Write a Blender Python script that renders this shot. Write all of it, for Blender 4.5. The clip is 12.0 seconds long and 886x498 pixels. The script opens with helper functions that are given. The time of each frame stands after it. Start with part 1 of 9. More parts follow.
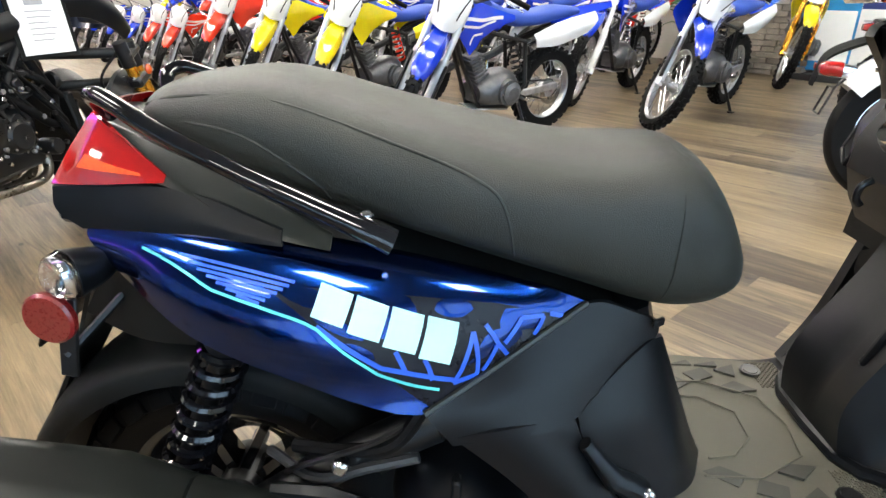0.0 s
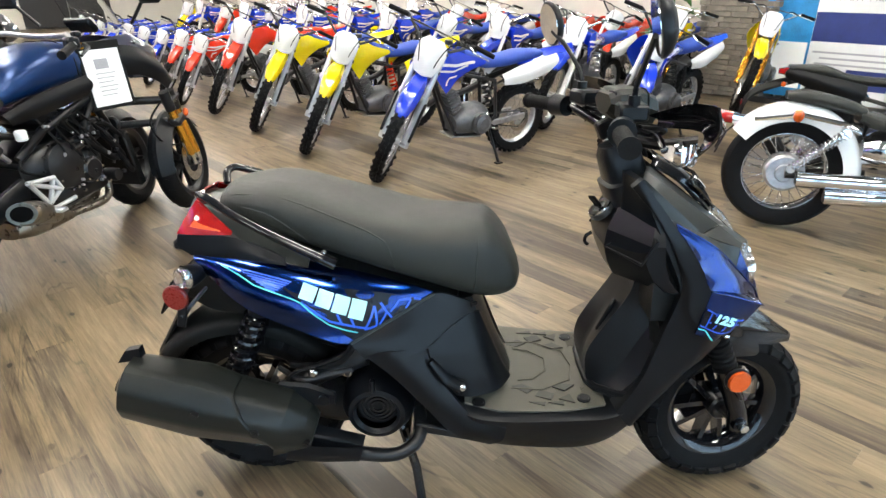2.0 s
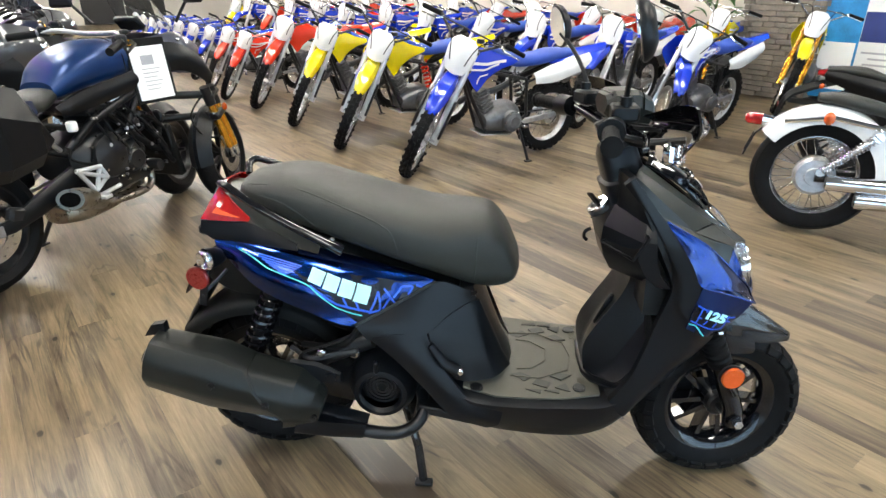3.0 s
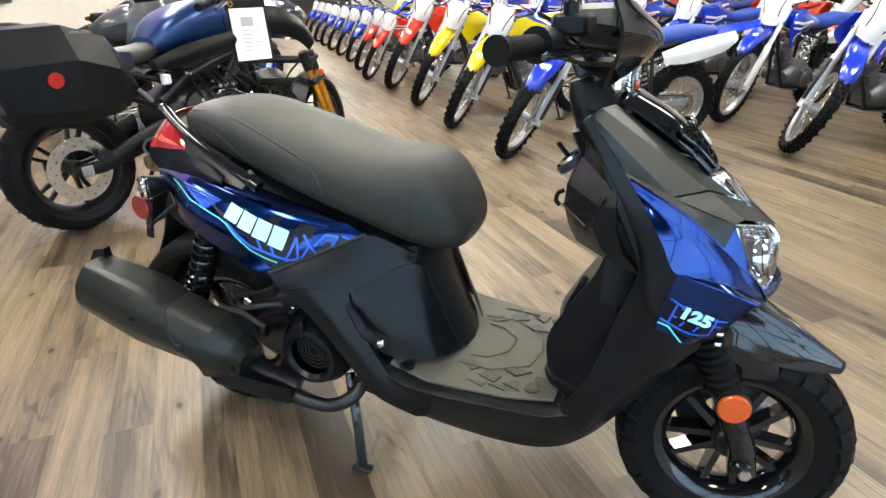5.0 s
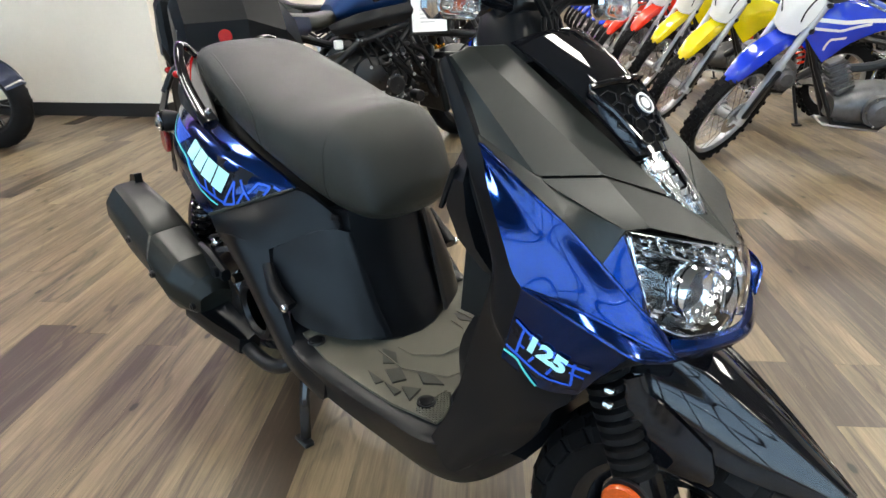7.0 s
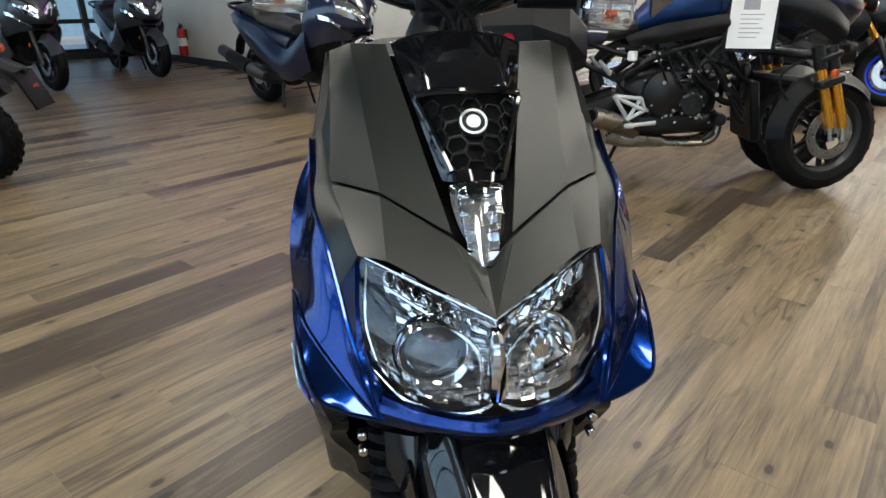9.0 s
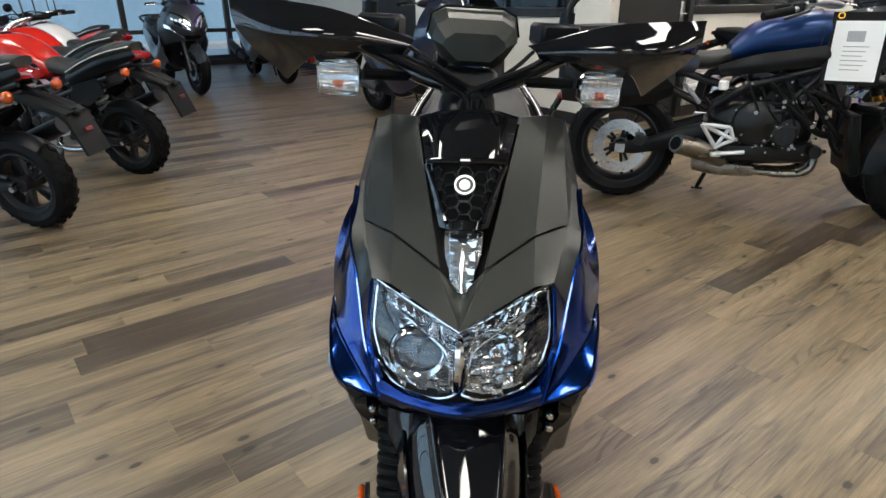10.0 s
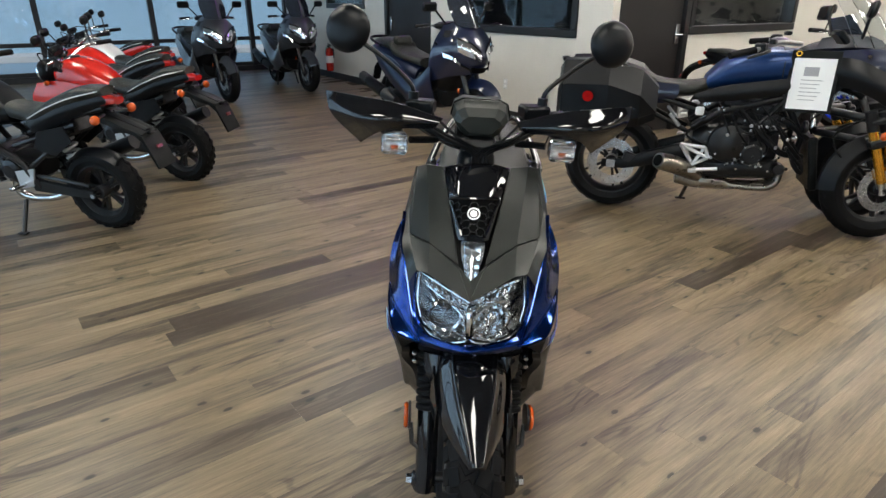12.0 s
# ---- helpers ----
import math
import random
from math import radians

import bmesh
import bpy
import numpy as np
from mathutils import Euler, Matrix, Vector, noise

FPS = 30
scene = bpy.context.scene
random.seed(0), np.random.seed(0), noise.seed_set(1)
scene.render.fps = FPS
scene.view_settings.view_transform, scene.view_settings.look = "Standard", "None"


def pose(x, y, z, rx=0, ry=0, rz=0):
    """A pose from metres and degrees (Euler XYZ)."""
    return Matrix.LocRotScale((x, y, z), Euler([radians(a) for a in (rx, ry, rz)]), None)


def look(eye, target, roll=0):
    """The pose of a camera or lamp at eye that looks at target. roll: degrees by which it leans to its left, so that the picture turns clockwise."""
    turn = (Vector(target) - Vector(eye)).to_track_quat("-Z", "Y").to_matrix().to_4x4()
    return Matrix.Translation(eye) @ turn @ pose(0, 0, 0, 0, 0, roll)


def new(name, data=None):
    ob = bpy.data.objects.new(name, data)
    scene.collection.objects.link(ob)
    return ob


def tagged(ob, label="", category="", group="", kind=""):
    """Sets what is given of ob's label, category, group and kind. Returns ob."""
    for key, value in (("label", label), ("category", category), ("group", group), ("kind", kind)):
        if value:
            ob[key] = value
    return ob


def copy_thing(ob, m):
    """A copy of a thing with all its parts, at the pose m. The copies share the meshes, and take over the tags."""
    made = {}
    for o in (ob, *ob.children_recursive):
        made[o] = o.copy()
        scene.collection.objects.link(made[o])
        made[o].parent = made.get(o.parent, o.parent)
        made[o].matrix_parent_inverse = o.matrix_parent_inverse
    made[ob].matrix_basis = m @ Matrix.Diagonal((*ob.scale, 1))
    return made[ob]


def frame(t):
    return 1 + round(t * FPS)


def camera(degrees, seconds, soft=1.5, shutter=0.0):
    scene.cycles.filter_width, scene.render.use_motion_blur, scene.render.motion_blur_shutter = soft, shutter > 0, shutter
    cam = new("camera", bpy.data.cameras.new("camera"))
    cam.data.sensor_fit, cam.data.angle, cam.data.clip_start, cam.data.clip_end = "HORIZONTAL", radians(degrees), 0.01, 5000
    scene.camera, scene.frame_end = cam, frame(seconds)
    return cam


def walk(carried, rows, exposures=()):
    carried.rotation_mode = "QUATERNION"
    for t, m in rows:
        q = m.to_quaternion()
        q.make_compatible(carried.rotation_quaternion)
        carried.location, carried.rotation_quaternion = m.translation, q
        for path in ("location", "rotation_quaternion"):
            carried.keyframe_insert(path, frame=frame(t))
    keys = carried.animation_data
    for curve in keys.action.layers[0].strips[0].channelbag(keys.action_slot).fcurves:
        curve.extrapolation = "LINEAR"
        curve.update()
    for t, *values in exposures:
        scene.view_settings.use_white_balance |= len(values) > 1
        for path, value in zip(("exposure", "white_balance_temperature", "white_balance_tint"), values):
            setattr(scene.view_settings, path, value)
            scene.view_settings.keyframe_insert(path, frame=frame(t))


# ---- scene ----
cam = camera(72.7, 12.0)
PATH = [
    (0, (0.292, -0.762, 0.993), (0.288, 1.067, 0.184), -0.5),
    (0.5, (0.347, -0.912, 1.104), (0.333, 0.916, 0.293), -0.5),
    (1, (0.385, -1.107, 1.199), (0.372, 0.724, 0.393), -0.3),
    (1.5, (0.447, -1.277, 1.286), (0.431, 0.553, 0.48), -0.3),
    (2, (0.504, -1.423, 1.333), (0.472, 0.405, 0.523), -0.3),
    (2.5, (0.553, -1.491, 1.354), (0.459, 0.331, 0.536), -0.2),
    (3, (0.598, -1.499, 1.35), (0.438, 0.319, 0.533), -0.3),
    (3.2, (0.636, -1.499, 1.336), (0.435, 0.319, 0.527), -0.6),
    (4.8, (0.993, -1.241, 1.177), (0.406, 0.486, 0.357), -0.6),
    (5, (1.062, -1.206, 1.153), (0.388, 0.491, 0.338), -0.8),
    (5.5, (1.242, -1.092, 1.118), (0.402, 0.53, 0.303), -0.9),
    (6, (1.343, -0.955, 1.061), (0.351, 0.58, 0.249), -0.8),
    (6.5, (1.418, -0.83, 1.03), (0.24, 0.569, 0.221), -0.7),
    (6.7, (1.449, -0.787, 1.029), (0.209, 0.554, 0.213), -0.8),
    (8.3, (1.682, -0.281, 1.011), (-0.04, 0.365, 0.225), -0.5),
    (8.5, (1.701, -0.23, 1.014), (-0.06, 0.305, 0.231), -0.3),
    (9, (1.734, -0.105, 1.002), (-0.096, 0.108, 0.224), -0.3),
    (9.5, (1.809, -0.024, 1.043), (-0.037, -0.035, 0.272), -0.2),
    (10, (1.93, 0.028, 1.12), (0.086, -0.105, 0.357), -0.2),
    (10.5, (2.036, 0.056, 1.19), (0.197, -0.116, 0.424), -0.1),
    (11, (2.147, 0.053, 1.241), (0.307, -0.12, 0.478), 0.0),
    (11.5, (2.294, 0.04, 1.292), (0.451, -0.127, 0.533), -0.1),
    (12, (2.419, 0.047, 1.334), (0.579, -0.119, 0.568), 0.0),
]
walk(cam, [(t, look(eye, target, roll)) for t, eye, target, roll in PATH], [(0.0, 0.46), (1.0, 0.38), (2.0, 0.32), (3.0, 0.28), (5.0, 0.36), (6.5, 0.29), (8.5, -0.38), (12.0, -0.4)])

# ---- world and light ----
world = bpy.data.worlds.new("sky")
scene.world = world
world.use_nodes = True
sky = world.node_tree.nodes.new("ShaderNodeTexSky")
sky.sky_type, sky.sun_disc, sky.sun_elevation, sky.sun_rotation = "NISHITA", False, radians(52), radians(50)
world.node_tree.links.new(sky.outputs[0], world.node_tree.nodes["Background"].inputs[0])
world.node_tree.nodes["Background"].inputs[1].default_value = 0.15

LAMP = 33.0

sun = new("sun", bpy.data.lights.new("sun", "SUN"))
sun.data.energy, sun.data.angle, sun.data.color = 2.0, radians(12), (1.0, 0.97, 0.93)
sun.matrix_basis = look((3.0, 2.5, 10), (0, 0, 5.0))

# daylight that stands in the glazed near front
daylight = new("window_daylight", bpy.data.lights.new("window_daylight", "AREA"))
daylight.data.shape, daylight.data.size, daylight.data.size_y = "RECTANGLE", 17.5, 2.9
daylight.data.energy, daylight.data.color = 480.0, (0.55, 0.78, 1.0)
daylight.matrix_basis = pose(-3.78, 1.09, 0, 0, 0, 129) @ pose(-8.5, -0.6, 1.75) @ pose(0, 0, 0, 90, 0, -90)

# ---- mesh tools ----
class Geo:
    """Vertices and faces that are gathered before they become one mesh."""

    def __init__(self):
        self.v, self.f = [], []

    def add(self, verts, faces):
        n = len(self.v)
        self.v += [tuple(float(c) for c in p) for p in verts]
        self.f += [tuple(i + n for i in f) for f in faces]
        return self

    def join(self, other):
        return self.add(other.v, other.f)

    def move(self, m):
        self.v = [tuple(m @ Vector(p)) for p in self.v]
        return self

    def flipped(self):
        """The mirror image across the plane y = 0."""
        g = Geo()
        g.v = [(x, -y, z) for x, y, z in self.v]
        g.f = [tuple(reversed(f)) for f in self.f]
        return g

    def both(self):
        return self.join(self.flipped())


def mesh_of(name, g, material, sharp=38):
    me = bpy.data.meshes.new(name)
    me.from_pydata(g.v, [], g.f)
    me.validate()
    b = bmesh.new()
    b.from_mesh(me)
    bmesh.ops.recalc_face_normals(b, faces=b.faces)
    b.to_mesh(me)
    b.free()
    me.polygons.foreach_set("use_smooth", [True] * len(me.polygons))
    me.set_sharp_from_angle(angle=radians(sharp))
    if material is not None:
        me.materials.append(material)
    return me


def part(name, g, material, parent=None, label="", sharp=38):
    ob = new(name, mesh_of(name, g, material, sharp))
    ob.parent = parent
    return tagged(ob, label)


def thing(name, label, category, m=None, group="", kind=""):
    ob = new(name)
    ob.empty_display_size = 0.1
    if m is not None:
        ob.matrix_basis = m
    return tagged(ob, label, category, group, kind)


def spline(pts, n):
    """n points along a smooth curve through pts."""
    p = np.array(pts, float)
    if len(p) < 3:
        return [tuple(p[0] + (p[-1] - p[0]) * k) for k in np.linspace(0, 1, n)]
    e = np.vstack([2 * p[0] - p[1], p, 2 * p[-1] - p[-2]])
    out = []
    for s in np.linspace(0, len(p) - 1, n):
        i = min(int(s), len(p) - 2)
        t = s - i
        a, b, c, d = e[i : i + 4]
        out.append(0.5 * (2 * b + (c - a) * t + (2 * a - 5 * b + 4 * c - d) * t * t + (3 * b - a - 3 * c + d) * t**3))
    return [tuple(q.tolist()) for q in out]


def evenly(pts, n):
    """n points at even steps of length along straight pieces through pts."""
    p = np.array(pts, float)
    d = np.r_[0, np.cumsum(np.linalg.norm(np.diff(p, axis=0), axis=1))]
    s = np.linspace(0, d[-1], n)
    return [tuple(q) for q in np.stack([np.interp(s, d, p[:, k]) for k in range(p.shape[1])], 1).tolist()]


def box(c, size, rot=(0, 0, 0), bev=0.004):
    b = bmesh.new()
    bmesh.ops.create_cube(b, size=1)
    bmesh.ops.scale(b, vec=size, verts=b.verts)
    bev = min(bev, 0.45 * min(size))
    if bev > 0:
        bmesh.ops.bevel(b, geom=b.edges[:], offset=bev, segments=1, affect="EDGES")
    bmesh.ops.transform(b, matrix=pose(*c, *rot), verts=b.verts)
    b.verts.index_update()
    g = Geo().add([v.co for v in b.verts], [[v.index for v in f.verts] for f in b.faces])
    b.free()
    return g


def tube(pts, r, n=8, smooth=0, flat=1.0):
    """A round bar along pts. r: one radius, or one for each point."""
    rs = list(r) if isinstance(r, (list, tuple)) else [r] * len(pts)
    if smooth:
        rs = [float(q) for q in np.interp(np.linspace(0, len(pts) - 1, smooth), range(len(pts)), rs)]
        pts = spline(pts, smooth)
    p = [Vector(q) for q in pts]
    g, up, rings = Geo(), None, []
    for i, q in enumerate(p):
        d = (p[min(i + 1, len(p) - 1)] - p[max(i - 1, 0)]).normalized()
        if up is None:
            up = Vector((0, 0, 1)) if abs(d.z) < 0.9 else Vector((1, 0, 0))
        side = d.cross(up).normalized()
        up = side.cross(d).normalized()
        rings.append([q + rs[i] * (math.cos(a) * side + flat * math.sin(a) * up) for a in np.linspace(0, math.tau, n, endpoint=False).tolist()])
    g.add([v for ring in rings for v in ring], [])
    for i in range(len(p) - 1):
        for k in range(n):
            a, b = i * n + k, i * n + (k + 1) % n
            g.f.append((a, b, b + n, a + n))
    g.f.append(tuple(range(n)))
    g.f.append(tuple(range(len(g.v) - n, len(g.v))))
    return g


def lathe(profile, n=32, closed=False):
    """Turns (radius, y) round the y axis."""
    g, m = Geo(), len(profile)
    for a in np.linspace(0, math.tau, n, endpoint=False).tolist():
        g.add([(r * math.cos(a), y, r * math.sin(a)) for r, y in profile], [])
    for i in range(n):
        for k in range(m if closed else m - 1):
            a, b = i * m + k, i * m + (k + 1) % m
            c, d = ((i + 1) % n) * m + (k + 1) % m, ((i + 1) % n) * m + k
            g.f.append((a, b, c, d))
    return g


def disc(c, r, h, n=20, axis="y", r2=None, bev=0.0):
    """A round plate or drum with its middle at c."""
    r2 = r if r2 is None else r2
    prof = [(0.0005, -h / 2), (r - bev, -h / 2), (r, -h / 2 + bev), (r2, h / 2 - bev), (r2 - bev, h / 2), (0.0005, h / 2)]
    g = lathe(prof, n)
    turn = {"y": (0, 0, 0), "x": (0, 0, -90), "z": (90, 0, 0)}[axis] if isinstance(axis, str) else axis
    return g.move(pose(*c, *turn))


def loft(rings, caps=True, along=0, around=0):
    """A skin over closed rings of equally many points."""
    rings = [[tuple(q) for q in r] for r in rings]
    if around:
        rings = [spline(r + [r[0]], around + 1)[:-1] for r in rings]
    if along:
        cols = [spline([r[k] for r in rings], along) for k in range(len(rings[0]))]
        rings = [[c[i] for c in cols] for i in range(along)]
    n, g = len(rings[0]), Geo()
    for r in rings:
        g.add(r, [])
    for i in range(len(rings) - 1):
        for k in range(n):
            a, b = i * n + k, i * n + (k + 1) % n
            g.f.append((a, b, b + n, a + n))
    if caps:
        g.f += [tuple(range(n)), tuple(range(len(g.v) - n, len(g.v)))]
    return g


def rounded(x, w, z0, z1, n=20, p=2.6, yc=0.0, ptop=None):
    """A ring across the x axis: half width w, from z0 to z1, with square-round corners."""
    out, zm, h = [], (z0 + z1) / 2, (z1 - z0) / 2
    for a in np.linspace(0, math.tau, n, endpoint=False).tolist():
        c, s = math.cos(a), math.sin(a)
        q = ptop if ptop and s > 0 else p
        out.append((x, yc + w * math.copysign(abs(c) ** (2 / q), c), zm + h * math.copysign(abs(s) ** (2 / q), s)))
    return out


class Skin:
    """A surface through three or more edge curves: at(s, t), s along them and t across."""

    def __init__(self, curves, smooth=True, n=24, straight=False):
        self.rows = [evenly(c, n) if straight else evenly(spline(c, 60), n) for c in curves]
        self.smooth, self.n = smooth, n

    def at(self, s, t, off=0.0):
        if off:
            a, e = Vector(self.at(s, t)), 0.01
            du = Vector(self.at(min(s + e, 1), t)) - Vector(self.at(max(s - e, 0), t))
            dv = Vector(self.at(s, min(t + e, 1))) - Vector(self.at(s, max(t - e, 0)))
            nn = du.cross(dv).normalized()
            return tuple(a + nn * off)
        k = s * (self.n - 1)
        i = min(int(k), self.n - 2)
        w = k - i
        col = [tuple(np.array(r[i]) * (1 - w) + np.array(r[i + 1]) * w) for r in self.rows]
        m = len(col)
        if m < 3 or not self.smooth:
            j = min(int(t * (m - 1)), m - 2)
            u = t * (m - 1) - j
            return tuple(np.array(col[j]) * (1 - u) + np.array(col[j + 1]) * u)
        p = np.array(col)
        e = np.vstack([2 * p[0] - p[1], p, 2 * p[-1] - p[-2]])
        j = min(int(t * (m - 1)), m - 2)
        u = t * (m - 1) - j
        a, b, c, d = e[j : j + 4]
        return tuple(0.5 * (2 * b + (c - a) * u + (2 * a - 5 * b + 4 * c - d) * u * u + (3 * b - a - 3 * c + d) * u**3))

    def geo(self, thick=0.004, nu=28, nv=10, inward=(0, 1, 0)):
        """The surface as a shell; inward: the way its thickness goes, or None for its normal."""
        us, vs, g = np.linspace(0, 1, nu), np.linspace(0, 1, nv), Geo()
        front = [self.at(s, t) for s in us for t in vs]
        if inward is None:
            back = [self.at(s, t, -thick) for s in us for t in vs]
        else:
            back = [tuple(np.array(q) + thick * np.array(inward)) for q in front]
        g.add(front + back, [])
        o = nu * nv
        for i in range(nu - 1):
            for k in range(nv - 1):
                a, b, c, d = i * nv + k, i * nv + k + 1, (i + 1) * nv + k + 1, (i + 1) * nv + k
                g.f += [(a, b, c, d), (a + o, d + o, c + o, b + o)]
        for i in range(nu - 1):
            for k in (0, nv - 1):
                a, d = i * nv + k, (i + 1) * nv + k
                g.f.append((a, d, d + o, a + o))
        for k in range(nv - 1):
            for i in (0, nu - 1):
                a, b = i * nv + k, i * nv + k + 1
                g.f.append((a, b, b + o, a + o))
        return g

    def strip(self, line, wide, off=0.0015, n=8, thick=0.0008, flip=1):
        """A thin ribbon laid on the surface along points (s, t)."""
        q = evenly(line, max(n, len(line) * 4))
        mids = [Vector(self.at(s, t, off * flip)) for s, t in q]
        g = Geo()
        for i, m in enumerate(mids):
            d = (mids[min(i + 1, len(mids) - 1)] - mids[max(i - 1, 0)]).normalized()
            s, t = q[i]
            nn = (m - Vector(self.at(s, t))).normalized()
            side = d.cross(nn).normalized() * wide / 2
            g.add([m + side, m - side, m - side - nn * thick, m + side - nn * thick], [])
        for i in range(len(mids) - 1):
            for a, b in ((0, 1), (1, 2), (2, 3), (3, 0)):
                g.f.append((4 * i + a, 4 * i + b, 4 * i + 4 + b, 4 * i + 4 + a))
        k = len(g.v)
        g.f += [(0, 1, 2, 3), (k - 4, k - 3, k - 2, k - 1)]
        return g

    def quad(self, a, b, c, d, off=0.0016, n=5, flip=1):
        """A thin patch laid on the surface between four places (s, t), a to b along one edge, d to c along the other."""
        g, w = Geo(), np.linspace(0, 1, n)
        a, b, c, d = (np.array(q, float) for q in (a, b, c, d))
        for lift in (off, off - 0.0008):
            g.v += [self.at(*((a * (1 - u) + b * u) * (1 - v) + (d * (1 - u) + c * u) * v), lift * flip) for u in w for v in w]
        o = n * n
        for i in range(n - 1):
            for k in range(n - 1):
                p, q, r, s = i * n + k, i * n + k + 1, (i + 1) * n + k + 1, (i + 1) * n + k
                g.f += [(p, q, r, s), (p + o, s + o, r + o, q + o)]
        for i in range(n - 1):
            for k in (0, n - 1):
                g.f.append((i * n + k, (i + 1) * n + k, (i + 1) * n + k + o, i * n + k + o))
                g.f.append((k * n + i, k * n + i + 1, k * n + i + 1 + o, k * n + i + o))
        return g


def prism(outline, y0, y1):
    """A plate with an outline in x and z, from y0 to y1."""
    n = len(outline)
    g = Geo().add([(x, y0, z) for x, z in outline] + [(x, y1, z) for x, z in outline], [])
    g.f += [tuple(range(n)), tuple(range(2 * n - 1, n - 1, -1))]
    g.f += [(i, (i + 1) % n, (i + 1) % n + n, i + n) for i in range(n)]
    return g


def ball(c, size, n=10, m=14):
    g = Geo()
    for i in range(n + 1):
        a = math.pi * i / n
        g.add([(c[0] + size[0] * math.sin(a) * math.cos(b), c[1] + size[1] * math.sin(a) * math.sin(b), c[2] + size[2] * math.cos(a)) for b in np.linspace(0, math.tau, m, endpoint=False).tolist()], [])
    for i in range(n):
        for k in range(m):
            a, b = i * m + k, i * m + (k + 1) % m
            g.f.append((a, b, b + m, a + m))
    return g


def coil(p0, p1, r, wire, turns, n=6, per=14):
    """A spring round the line from p0 to p1."""
    a, b = Vector(p0), Vector(p1)
    d = (b - a).normalized()
    s = d.cross(Vector((0, 1, 0)) if abs(d.y) < 0.9 else Vector((1, 0, 0))).normalized()
    u = d.cross(s)
    return tube([a + (b - a) * k / (turns * per) + r * (math.cos(math.tau * k / per) * s + math.sin(math.tau * k / per) * u) for k in range(turns * per + 1)], wire, n)


def find_on(skin, x, z, n=40):
    """The (s, t) of a skin at which it lies over x and z."""
    best = min(((skin.at(s, t), s, t) for s in np.linspace(0, 1, n).tolist() for t in np.linspace(0, 1, n // 2).tolist()), key=lambda q: (q[0][0] - x) ** 2 + (q[0][2] - z) ** 2)
    s, t, d = best[1], best[2], 1.0 / n
    for _ in range(7):
        s, t = min(((min(max(s + a * d, 0), 1), min(max(t + b * d, 0), 1)) for a in (-1, 0, 1) for b in (-1, 0, 1)), key=lambda q: (skin.at(*q)[0] - x) ** 2 + (skin.at(*q)[2] - z) ** 2)
        d *= 0.6
    return s, t


def decal_quad(skin, corners, off=0.0016, flip=-1):
    return skin.quad(*[find_on(skin, x, z) for x, z in corners], off=off, flip=flip)


def decal_line(skin, pts, wide, off=0.0018, flip=-1):
    return skin.strip([find_on(skin, x, z) for x, z in pts], wide, off=off, flip=flip)


def lettering(text, size, m, extrude=0.0006, bold=0.0):
    """Words as flat mesh, from the built-in font, standing in the plane that m gives."""
    c = bpy.data.curves.new("words", "FONT")
    c.body, c.size, c.extrude, c.align_x, c.align_y = text, size, extrude, "CENTER", "CENTER"
    c.offset = bold
    o = bpy.data.objects.new("words", c)
    me = bpy.data.meshes.new_from_object(o)
    g = Geo().add([m @ v.co for v in me.vertices], [tuple(p.vertices) for p in me.polygons])
    bpy.data.objects.remove(o)
    bpy.data.meshes.remove(me)
    return g

